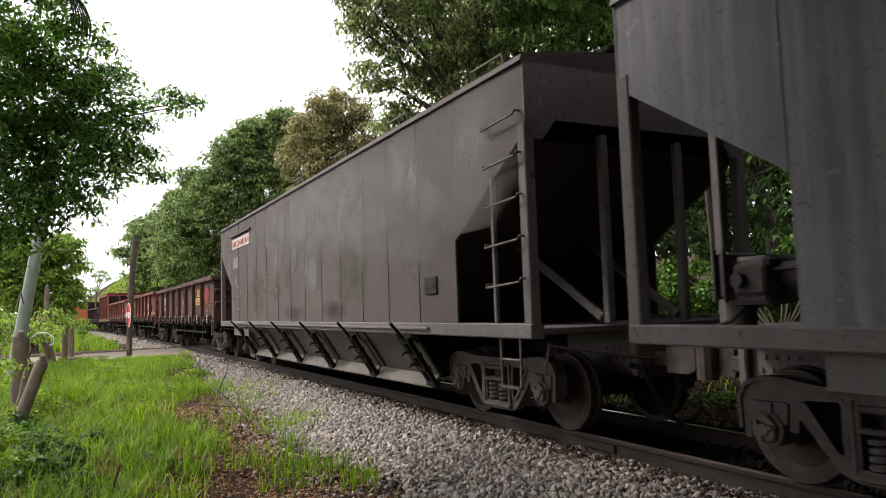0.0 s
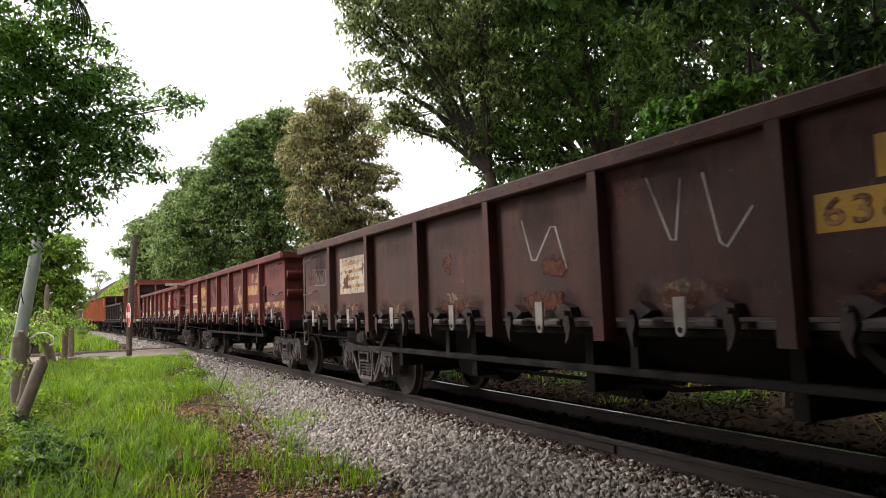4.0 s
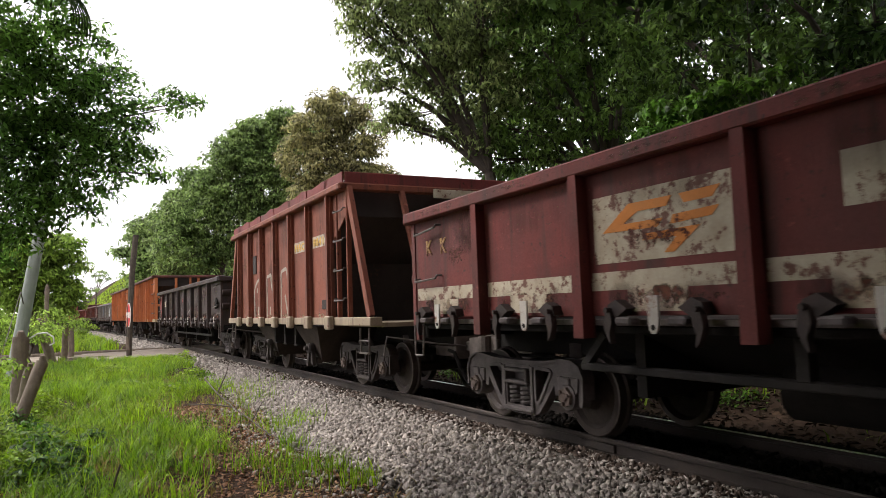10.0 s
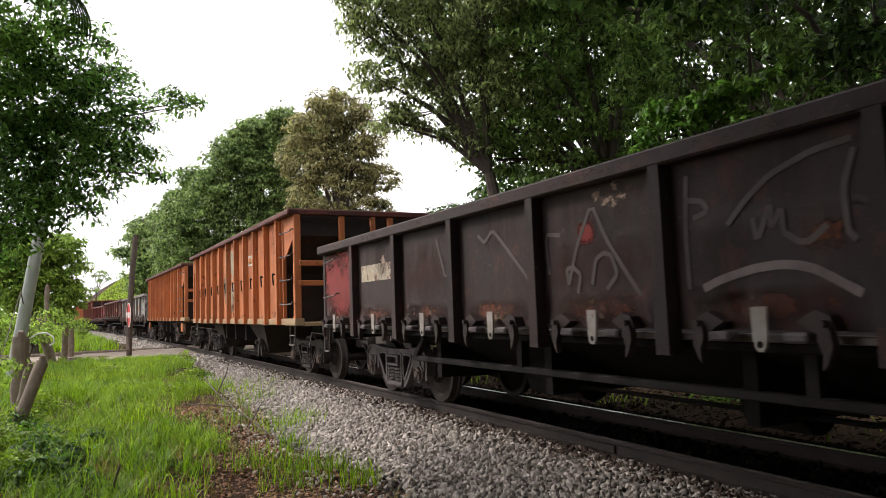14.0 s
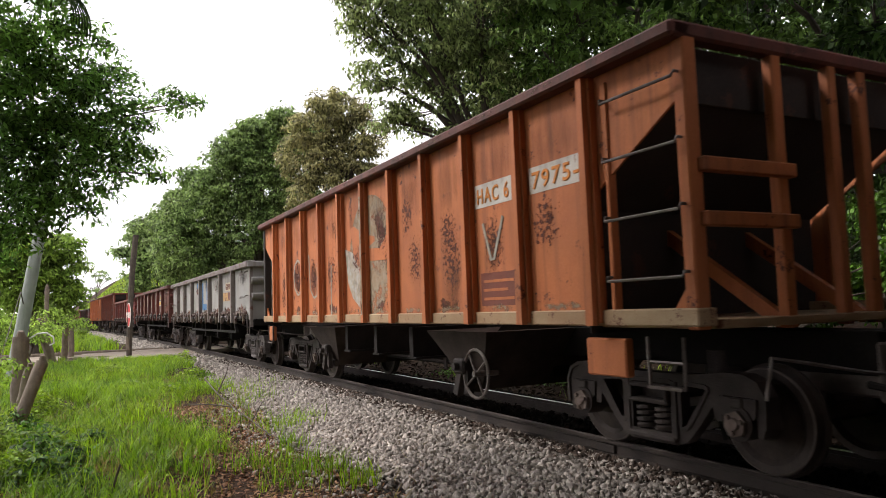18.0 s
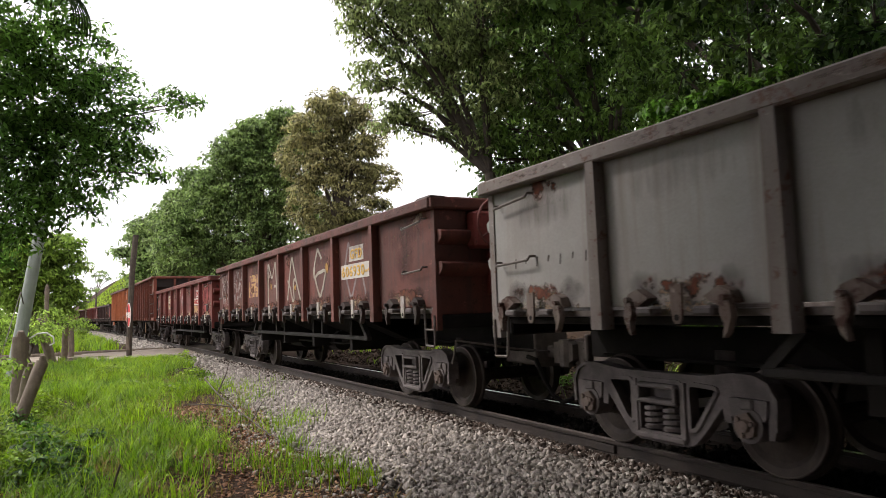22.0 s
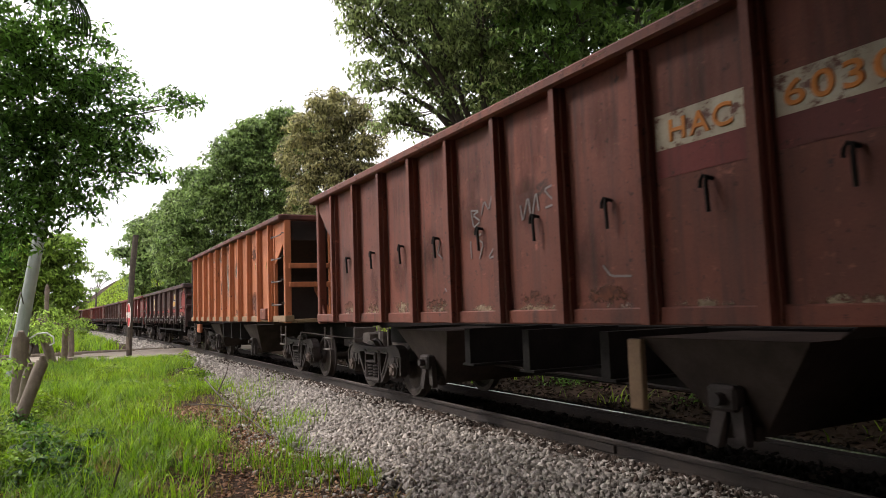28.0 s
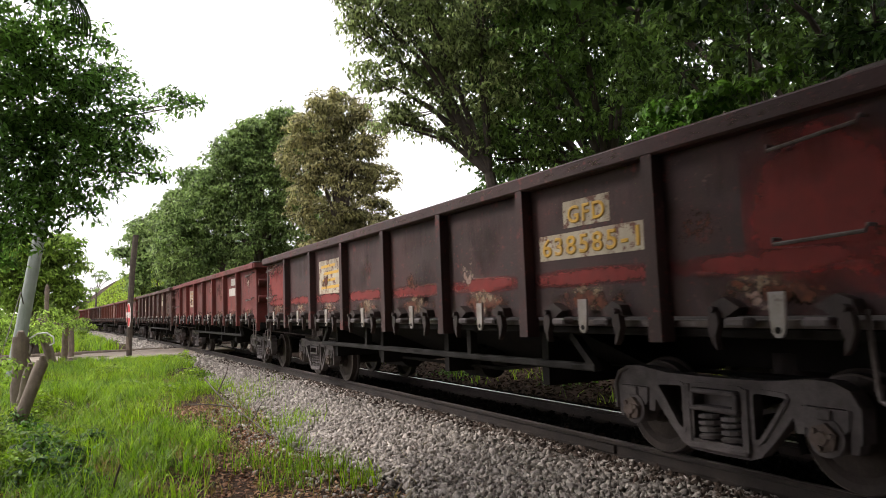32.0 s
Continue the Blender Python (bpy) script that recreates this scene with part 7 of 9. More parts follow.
tagged(along([(-2.5, -0.45), (-2.3, -0.36), (-1.35, -0.20), (-0.9, -0.19), (-0.5, -0.19), (0.5, -0.19), (0.9, -0.19), (1.35, -0.22), (2.0, -0.36), (2.2, -0.45)], "ballast_bed", BED), "grey ballast bed under the track", "ballast", "", "structure")
track = tagged(new("railway_track"), "single narrow-gauge track with rusty rails on wooden sleepers", "railway track", "", "structure")
for s in (-1, 1):
    c = s * 0.535
    prof = [(-0.06, -0.14), (0.06, -0.14), (0.06, -0.128), (0.012, -0.112), (0.009, -0.04), (0.033, -0.03), (0.033, -0.006), (0.027, -0.001), (-0.027, -0.001), (-0.033, -0.006), (-0.033, -0.03), (-0.009, -0.04), (-0.012, -0.112), (-0.06, -0.128)]
    rail = along([(c + o, z) for o, z in prof], "rail", RAILRUST, track, "rusty rail")
    # near head dulled and far head bright, which sets their sky glint by colour
    along([(c - 0.024, -0.002), (c + 0.024, -0.002), (c + 0.022, 0.0015), (c - 0.022, 0.0015)], "running_surface", TREAD if s > 0 else DULLTREAD, rail, "polished rail head")
    part("fish_plate", Geo().box(-5.4, -4.95, c - 0.035 * s * -1 - 0.012, c - 0.035 * s * -1 + 0.012, -0.11, -0.045, 0.006), RAILRUST, rail)
for i in range(72):
    x = 3.0 - 0.6 * i
    part("sleeper", lambda: Geo().box(-0.11, 0.11, -1.0, 1.0, -0.30, -0.145, 0.015), SLEEPER, track, "", "sleeper", Matrix.Translation((x, line_y(x), random.uniform(-0.012, 0.006))) @ pose(0, 0, 0, 0, 0, random.uniform(-1.5, 1.5)))
    for s in (-1, 1):
        if i < 40:
            part("rail_spike", lambda: Geo().box(-0.014, 0.014, -0.03, 0.012, -0.15, -0.115, 0.004), RAILRUST, track, "", "spike", (x + 0.05, s * 0.535 - 0.062 + line_y(x), 0))

# loose ballast stones
rng = np.random.default_rng(3)
CHIP_V = np.array([(x, y, z) for x in (-1, 1) for y in (-1, 1) for z in (-1, 1)]) * 0.62
CHIP_F = np.array([(0, 1, 3), (0, 3, 2), (4, 6, 7), (4, 7, 5), (0, 4, 5), (0, 5, 1), (2, 3, 7), (2, 7, 6), (0, 2, 6), (0, 6, 4), (1, 5, 7), (1, 7, 3)])


def rotations(n, tilt=math.pi):
    q = rng.normal(size=(n, 4))
    q /= np.linalg.norm(q, axis=1, keepdims=True)
    a, b, c, d = q.T
    return np.stack([1 - 2 * (c * c + d * d), 2 * (b * c - a * d), 2 * (b * d + a * c), 2 * (b * c + a * d), 1 - 2 * (b * b + d * d), 2 * (c * d - a * b), 2 * (b * d - a * c), 2 * (c * d + a * b), 1 - 2 * (b * b + c * c)], -1).reshape(n, 3, 3)


def stones(name, px, py, pz, lo, hi, mat, label):
    n = len(px)
    size = rng.uniform(lo, hi, (n, 1, 1)) * rng.uniform(0.5, 1.35, (n, 1, 3))
    v = (CHIP_V[None] * rng.uniform(0.45, 1.3, (n, 8, 1)) + rng.normal(size=(n, 8, 3)) * 0.2) * size
    v = np.einsum("nij,nkj->nki", rotations(n), v)
    v += np.stack([px, py, pz], -1)[:, None]
    f = CHIP_F[None] + (np.arange(n) * 8)[:, None, None]
    return tagged(from_arrays(name, v.reshape(-1, 3), f.reshape(-1, 3), mat), label, "ballast", "", "stuff")


def bed_z(d):
    return np.interp(d, [-2.9, -2.3, -1.35, -0.9, -0.5, 0.5, 0.9, 1.35, 2.0, 2.4], [-0.37, -0.35, -0.19, -0.17, -0.16, -0.16, -0.16, -0.2, -0.35, -0.37])


def edge_d(x):
    """Outer edge of the shoulder on the grass side."""
    return -2.25 - 0.12 * np.sin(x * 1.3) + 0.30 * np.clip((-x - 9) / 8, 0, 1) + 0.5 * np.clip((-x - 16) / 6, 0, 1.6)


n = 60000
px = -np.abs(rng.gamma(1.6, 6.0, n)) + 0.5
px = np.where(px < -24, rng.uniform(-14, 0, n), px)
d = rng.uniform(-2.5, -0.60, n)
keep = (d > edge_d(px) + 0.12 * rng.normal(size=n))
px, d = px[keep], d[keep]
stones("ballast_shoulder_stones", px, d + BEND * np.minimum(px, 0) ** 2 / 2, bed_z(d) + rng.uniform(-0.005, 0.03, len(px)), 0.013, 0.036, STONE, "pale grey crushed ballast stones")
# these stones are darkened for dust and for the shade beside the rail
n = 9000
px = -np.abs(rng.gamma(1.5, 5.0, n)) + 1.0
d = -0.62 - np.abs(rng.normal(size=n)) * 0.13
stones("rust_dusted_stones_by_rail", px, d + BEND * np.minimum(px, 0) ** 2 / 2, bed_z(d) + rng.uniform(0.005, 0.035, n), 0.014, 0.036, DUST_SHADE_STONE, "brown rust-dusted stones along the rail, darkened for the shade there")
n = 12000
px = rng.uniform(0.2, 12, n)
d = rng.uniform(-2.4, -0.6, n)
keep = d > edge_d(px) + 0.12 * rng.normal(size=n)
px, d = px[keep], d[keep]
stones("ballast_stones_beside_viewer", px, d, bed_z(d) + rng.uniform(-0.005, 0.03, len(px)), 0.016, 0.042, STONE, "pale grey crushed ballast stones")
n = 1500
px = rng.uniform(-12, -2, n)
d = rng.normal(-2.5, 0.25, n)
stones("strewn_stones", px, d, ground_z(px, d) + 0.01, 0.015, 0.032, STONE, "stray ballast stones among the leaves")
# shade under the train and past the far rail is in these stones' colour
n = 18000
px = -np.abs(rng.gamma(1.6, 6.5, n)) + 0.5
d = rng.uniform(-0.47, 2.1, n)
stones("oily_ballast_stones", px, d + BEND * np.minimum(px, 0) ** 2 / 2, bed_z(d) + rng.uniform(-0.005, 0.025, n), 0.02, 0.042, OIL_SHADE, "near-black oily ballast between the rails, shade put into its colour")
n = 9000
px = rng.uniform(-110, -22, n)
d = rng.uniform(-2.4, -0.6, n)
keep = (px < -33) | (px > -25.5)
px, d = px[keep], d[keep]
stones("far_ballast_stones", px, d + BEND * px ** 2 / 2, bed_z(d) + 0.01, 0.04, 0.09, STONE, "pale ballast along the far track")

# level crossing
cr = tagged(new("level_crossing"), "dusty concrete footpath crossing the track", "crossing", "", "structure")
for k in range(5):
    x0, y0 = -31.2 + 0.12 * k, -0.75 - 1.9 * k
    part("crossing_slab", Geo().prism([(-31.3, -0.45), (-26.2, -0.45), (-26.15, -0.13 - 0.03 * k), (-31.25, -0.11 - 0.03 * k)], y0 - 1.895, y0 - (0.0 if k else -0.05)), CONCRETE, cr)
part("crossing_slab", Geo().box(-31.2, -26.2, -0.72, 0.2, -0.3, -0.03, 0.01), CONCRETE, cr)
part("crossing_slab", Geo().box(-31.2, -26.2, 0.25, 3.2, -0.3, -0.05, 0.01), CONCRETE, cr)
part("edge_beam", Geo().box(-26.2, -25.9, -9.5, -4.3, -0.42, -0.1, 0.03), WEATHERED, cr, "old timber edge beam")
part("edge_beam", Geo().box(-31.6, -31.3, -9.5, -1.6, -0.42, -0.06, 0.03), WEATHERED, cr)

# warning sign on the tall dark post
sx, sy = -28.0, -3.06
sign = tagged(new("stop_sign"), "red octagonal stop sign on a tall dark leaning post", "road sign")
part("post", Geo().tube([(sx, sy, -0.45), (sx + 0.02, sy + 0.03, 1.5), (sx + 0.0, sy + 0.12, 3.1), (sx, sy + 0.22, 4.15)], 0.1, 9), BARK, sign, "tall dark wooden post")
part("base_band", Geo().cyl((sx, sy, 0.05), (sx, sy + 0.01, 0.5), 0.106, 10), WEATHERED, sign)
face = pose(sx + 0.16, sy - 0.02, 1.28, 0, 0, 6)
octo = [(0.46 * math.cos(math.pi / 8 + k * math.pi / 4), 0.46 * math.sin(math.pi / 8 + k * math.pi / 4)) for k in range(8)]
disc = part("sign_plate", Geo().prism(octo, -0.012, 0.004), SIGNWHITE, sign, "", None, face)
part("sign_face", Geo().prism([(x * 0.92, z * 0.92) for x, z in octo], -0.016, -0.011), SIGNRED, disc)
t = letters("PARE", -0.36, -0.0185, -0.1, 0.2, SIGNWHITE, disc, 0.72, "sign_word")

# fence posts by the path
def fence_post(base, top, r, label):
    p = tagged(new("fence_post"), label, "fence post", "old fence posts")
    b, t = Vector(base), Vector(top)
    pts = [b.lerp(t, k / 6) + Vector((random.uniform(-1, 1), random.uniform(-1, 1), 0)) * r * 0.12 for k in range(7)]
    part("trunk", Geo().tube(pts, r, 15), WEATHERED, p)
    part("split_top", Geo().cyl(t - Vector((0, 0, 0.02)), t + Vector((r * 0.3, 0, 0.10)), r * 0.75, 9, r * 0.35), WEATHERED, p)
    return p


p1 = fence_post((-14.2, -5.57, -0.4), (-14.2, -5.55, 0.92), 0.13, "thick weathered grey fence post")
fence_post((-11.4, -5.47, -0.4), (-11.75, -5.13, 0.60), 0.085, "weathered fence post leaning over")
fence_post((-13.2, -5.52, -0.4), (-13.3, -5.36, 0.42), 0.09, "short weathered fence post")
fence_post((-25.5, -5.3, -0.4), (-25.5, -5.75, 1.15), 0.14, "leaning old fence post among weeds")
fence_post((-27.5, -5.1, -0.4), (-27.5, -5.05, 1.0), 0.1, "old fence post among weeds")
fence_post((-27.2, -5.6, -0.4), (-27.2, -5.6, 2.3), 0.07, "thin tall fence stake among weeds")
fence_post((-30.0, -4.9, -0.4), (-30.0, -4.9, 1.1), 0.1, "old fence post among weeds")
part("wire_loop", Geo().tube([(-14.2, -5.44, 0.88), (-14.1, -5.3, 0.97), (-14.1, -5.16, 0.98), (-14.1, -5.06, 0.9), (-14.1, -5.05, 0.8), (-14.1, -5.12, 0.76)], 0.014, 5), SIGNWHITE, p1, "old pale cable looped over the post")
pole = tagged(new("utility_pole"), "pale leaning concrete utility pole among trees", "utility pole")
part("shaft", Geo().cyl((-20.3, -6.12, -0.4), (-19.6, -5.05, 6.3), 0.155, 14, 0.12), POLE, pole)
part("collar", Geo().cyl((-19.64, -5.13, 5.9), (-19.62, -5.1, 6.1), 0.15, 12), POLE, pole)


# ---- plants ----
def blades(name, px, py, pz, hlo, hhi, width, mat, label, lean=0.35, category="grass"):
    """Grass blades: two bent segments each."""
    n = len(px)
    hgt = rng.uniform(hlo, hhi, n)
    a = rng.uniform(0, 2 * math.pi, n)
    dx, dy = np.cos(a), np.sin(a)
    ln = hgt * rng.uniform(0.1, lean, n) * 2
    wd = width * rng.uniform(0.6, 1.3, n)
    base = np.stack([px, py, pz], -1)
    side = np.stack([-dy, dx, np.zeros(n)], -1) * wd[:, None]
    fwd = np.stack([dx, dy, np.zeros(n)], -1)
    up = np.array([0, 0, 1.0])
    mid = base + fwd * (ln * 0.3)[:, None] + up * (hgt * 0.6)[:, None]
    tip = base + fwd * ln[:, None] + up * hgt[:, None]
    v = np.stack([base - side, base + side, mid + side * 0.8, mid - side * 0.8, tip + side * 0.15, tip - side * 0.15], 1)
    o = (np.arange(n) * 6)[:, None, None]
    f = np.array([(0, 1, 2, 3), (3, 2, 4, 5)])[None] + o
    return tagged(from_arrays(name, v.reshape(-1, 3), f.reshape(-1, 4), mat), label, category, "", "stuff")


def leaves(px, nrm, size, aspect=0.5, droop=0.0):
    """Leaf blades as bent diamonds at points px, facing roughly nrm: vertices and triangles."""
    n = len(px)
    t = rng.normal(size=(n, 3))
    nn = nrm + rng.normal(size=(n, 3)) * 0.45
    nn /= np.linalg.norm(nn, axis=1, keepdims=True)
    t -= nn * (t * nn).sum(1, keepdims=True)
    t[:, 2] -= droop
    t /= np.linalg.norm(t, axis=1, keepdims=True)
    s = np.cross(nn, t)
    L = size * rng.uniform(0.65, 1.3, (n, 1))
    W = L * aspect * 0.5
    v = np.stack([px, px + t * L * 0.45 + s * W + nn * L * 0.06, px + t * L - nn * L * 0.1, px + t * L * 0.45 - s * W + nn * L * 0.06], 1)
    return v


def scatter(n, x0, x1, y0, y1, dens, power=1.0):
    x = x0 + (x1 - x0) * rng.uniform(0, 1, n) ** power
    y = rng.uniform(y0, y1, n)
    keep = rng.uniform(0, 1, n) < dens(x, y)
    return x[keep], y[keep]


def lump(x, y, s, k=0.0):
    """Smooth patchiness between 0 and 1."""
    return 0.5 + 0.25 * np.sin(x * s + 1.3 * np.sin(y * s * 0.8 + k) + k) + 0.25 * np.sin(y * s * 1.4 + 1.7 * np.sin(x * s * 0.6 - k))


def lawn(x, y):
    d = y - BEND * np.minimum(x, 0) ** 2 / 2
    e = edge_d(x) - 0.15 - 0.9 * np.clip((x + 12) / 5, 0, 1) - 0.35 * np.clip((x + 15) / 4, 0, 1) - 0.5 * np.sin(x * 0.9)
    path = ((x < -25.9) & (x > -31.6))
    v = np.clip((e - d) / 0.7, 0, 1) * np.clip(0.12 + 1.15 * lump(x, y, 1.1) + 0.3 * (lump(x, y, 3.7, 1) - 0.5), 0, 1) * np.where(path, 0.0, 1.0)
    return v * np.clip((-x - 5.0 + 0.9 * (-3.4 - y)) / 2.6, 0.0, 1)


def tufts(n, x0, x1, y0, y1, dens, per, spread):
    """Blades gathered in tufts."""
    cx, cy = scatter(n, x0, x1, y0, y1, dens)
    k = rng.integers(per // 3, per, len(cx))
    x, y = np.repeat(cx, k), np.repeat(cy, k)
    r = np.repeat(spread * rng.uniform(0.5, 1.6, len(cx)), k)
    return x + rng.normal(size=len(x)) * r, y + rng.normal(size=len(x)) * r


x, y = scatter(70000, -3.0, -26, -10, -1.0, lawn, 1.0)
blades("grass", x, y, ground_z(x, y) - 0.01, 0.03, 0.11, 0.006, GRASS, "fresh green grass on the verge", 0.8)
x, y = tufts(6500, -3.0, -26, -10, -1.0, lawn, 46, 0.05)
blades("grass_tufts", x, y, ground_z(x, y) - 0.01, 0.06, 0.26, 0.0065, GRASS, "tufts of fresh green grass on the verge", 0.6)
x, y = scatter(30000, -3.0, -24, -9, -1.0, lambda x, y: lawn(x, y) * np.clip(lump(x, y, 1.7, 2) * 2 - 1, 0, 1), 1.0)
blades("tall_grass", x, y, ground_z(x, y) - 0.01, 0.14, 0.38, 0.007, GRASS, "taller tufts of green grass", 0.4)
x, y = scatter(9000, -3.0, -20, -7, -1.4, lambda x, y: 0.5 * lump(x, y, 2.3, 4))
blades("dry_grass", x, y, ground_z(x, y) - 0.01, 0.05, 0.2, 0.004, DRY, "dry straw-coloured grass", 0.7)
x, y = tufts(2600, -3.0, -24, -9, -1.2, lambda x, y: np.clip(1.6 * lump(x, y, 1.3, 5) - 0.7, 0, 1) * np.clip(lawn(x, y) + 0.25, 0, 1), 30, 0.06)
blades("dry_grass_tufts", x, y, ground_z(x, y) - 0.01, 0.05, 0.2, 0.005, DRY, "yellowed dry grass tufts", 0.8)
x, y = scatter(42000, -3.0, -26, -10, -1.0, lambda x, y: np.clip(lawn(x, y) * 1.2, 0, 1) * np.clip(0.35 + lump(x, y, 2.1, 3), 0, 1))
P = np.stack([x, y, ground_z(x, y) + rng.uniform(0.01, 0.1, len(x))], -1)
v = leaves(P, np.tile(np.array([0, 0, 1.0]), (len(P), 1)), 0.04, 0.75, 0.1)
tagged(from_arrays("ground_cover", v.reshape(-1, 3), np.arange(len(P) * 4).reshape(-1, 4), CLOVER), "low broad-leaved ground cover in the grass", "weeds", "", "stuff")
# tufts at the ballast edge
tx, ty = [], []
for cx, cy, k, r in ((-9.6, -2.15, 260, 0.16), (-7.2, -2.75, 120, 0.1), (-6.9, -2.55, 90, 0.08), (-6.2, -2.42, 90, 0.07), (-7.6, -3.1, 120, 0.12), (-6.6, -2.95, 100, 0.1), (-10.5, -2.6, 150, 0.2), (-8.3, -2.5, 90, 0.08), (-12.4, -2.1, 160, 0.2), (-14, -1.9, 200, 0.25)):
    tx.append(rng.normal(cx, r * 1.5, k))
    ty.append(rng.normal(cy, r * 1.5, k))
x, y = np.concatenate(tx), np.concatenate(ty)
blades("ballast_edge_tufts", x, y, np.maximum(ground_z(x, y), bed_z(y)) - 0.01, 0.07, 0.27, 0.0045, GRASS, "grass tufts at the ballast edge", 0.45)
x, y = scatter(60000, -34, -100, -16, -2.0, lambda x, y: np.where(y < -2.6 + BEND * x * x / 2, 0.7, 0.0))
blades("far_grass", x, y, ground_z(x, y) - 0.02, 0.15, 0.5, 0.02, GRASS, "green grass beyond the crossing", 0.5)
x, y = scatter(9000, -26, -100, 2.4, 8, lambda x, y: 0.6 + 0 * x)
blades("trackside_grass", x, y, ground_z(x, y) - 0.02, 0.1, 0.4, 0.015, GRASS, "grass along the track's far side", 0.5)
x, y = scatter(3500, 2, -24, 2.3, 6.5, lambda x, y: np.clip(lump(x, y, 1.3, 1) * 2.6 - 1.2, 0, 1))
blades("weeds_beyond_track", x, y, ground_z(x, y) - 0.01, 0.08, 0.28, 0.012, GRASS, "scattered weeds beyond the track", 0.8)


def crown_points(blobs, per, clump, fill=0.35):
    """Leaf places: clumps spread over the outside of the blobs, each a flat spray of leaves."""
    P, N = [], []
    for cx, cy, cz, rx, ry, rz in blobs:
        k = max(6, int(per * (rx * ry + ry * rz + rx * rz) / 3))
        u = rng.normal(size=(k, 3))
        u /= np.linalg.norm(u, axis=1, keepdims=True)
        rad = rng.uniform(fill, 1.0, (k, 1)) ** 0.5 * rng.uniform(0.85, 1.14, (k, 1))
        c = np.array([cx, cy, cz]) + u * rad * np.array([rx, ry, rz])
        m, rc = clump
        w = rng.normal(size=(k, m, 3))
        w /= np.linalg.norm(w, axis=2, keepdims=True)
        w[:, :, 2] = np.abs(w[:, :, 2]) * 1.2 - 0.25
        size = rc * rng.uniform(0.5, 1.4, (k, 1, 1))
        q = w * np.array([1, 1, 0.6]) * size * rng.uniform(0.55, 1.1, (k, m, 1))
        P.append((c[:, None] + q).reshape(-1, 3))
        N.append((w + np.array([0, 0, 0.5])).reshape(-1, 3))
    return np.concatenate(P), np.concatenate(N)


def limb(pts, r0, r1):
    g = Geo()
    pts = [Vector(p) for p in pts]
    for i in range(len(pts) - 1):
        a, b = r0 + (r1 - r0) * i / (len(pts) - 1), r0 + (r1 - r0) * (i + 1) / (len(pts) - 1)
        g.cyl(pts[i], pts[i + 1], a, 9, b)
    return g


def tree(base, fork, blobs, per, clump, size, aspect, mat, label, r=0.25, droop=0.4, name="tree", fill=0.35, twigs=True):
    th = tagged(new(name), label, "tree" if name == "tree" else "bush", "", "")
    base, fork = Vector(base), Vector(fork)
    mid = base.lerp(fork, 0.5) + Vector((0.12, -0.1, 0))
    part("trunk", limb([base, mid, fork], r, r * 0.65), BARK, th)
    for cx, cy, cz, rx, ry, rz in blobs:
        c = Vector((cx, cy, cz))
        m = fork.lerp(c, 0.5) + Vector((0, 0, 0.12 * (c - fork).length))
        lb = part("limb", limb([fork, m, c], r * 0.42, r * 0.1), BARK, th)
        if twigs:
            for _ in range(4):
                e = c + Vector((rng.normal() * rx, rng.normal() * ry, rng.normal() * rz)) * 0.55
                part("twig", Geo().cyl(m.lerp(c, rng.uniform(0.3, 1)), e, r * 0.09, 5, r * 0.03), BARK, lb)
    P, N = crown_points(blobs, per, clump, fill)
    v = leaves(P, N, size, aspect, droop)
    f = np.arange(len(P) * 4).reshape(-1, 4)
    ob = from_arrays("crown", v.reshape(-1, 3), f, mat)
    ob.parent = th
    tagged(ob, "", "", "", "stuff")
    return th



tree((-15.5, 5.5, 0.3), (-15.8, 4.8, 4.6), [(-16.2, 1.6, 8.8, 0.7, 0.7, 0.6), (-16.5, 1.8, 8.1, 0.6, 0.6, 0.5), (-16.7, 2.1, 7.1, 0.6, 0.6, 0.5), (-16.9, 2.5, 6.1, 0.5, 0.5, 0.4), (-16.7, 3.1, 5.8, 0.4, 0.4, 0.3), (-16.4, 3.9, 5.7, 0.4, 0.4, 0.3), (-16.0, 4.6, 5.3, 0.5, 0.5, 0.5), (-16.1, 3.9, 6.4, 0.5, 0.5, 0.4), (-16.1, 2.2, 8.6, 1.1, 1.1, 0.9), (-15.9, 3.2, 7.9, 1.3, 1.3, 1.1), (-16.6, 2.9, 6.7, 0.8, 0.8, 0.7), (-15.0, 4.3, 8.6, 1.6, 1.6, 1.3), (-15.6, 4.5, 6.9, 1.4, 1.4, 1.2), (-15.5, 2.0, 9.9, 1.5, 1.5, 1.3), (-14.5, 3.7, 10.2, 1.8, 1.8, 1.5)], 40, (56, 0.4), 0.15, 0.42, LEAF_OVER, "leafy green tree overhanging the track", 0.22, 0.7)
tree((-14.2, 8.0, 0.4), (-14.2, 7.4, 4.2), [(-14.5, 5.7, 7.6, 1.7, 1.7, 1.5), (-15.3, 5.6, 5.7, 1.1, 1.1, 0.9), (-15.9, 5.1, 5.0, 0.7, 0.7, 0.6), (-14.8, 6.6, 4.9, 1.1, 1.1, 0.9), (-13.8, 7.3, 6.4, 1.6, 1.6, 1.3), (-13.6, 5.8, 9.4, 1.9, 1.9, 1.6), (-12.8, 7.4, 8.2, 1.6, 1.6, 1.4), (-14.1, 7.7, 4.4, 1.0, 1.0, 0.9)], 36, (46, 0.32), 0.16, 0.5, LEAF_RIGHT, "dense dark green tree behind the track", 0.26, 0.6)
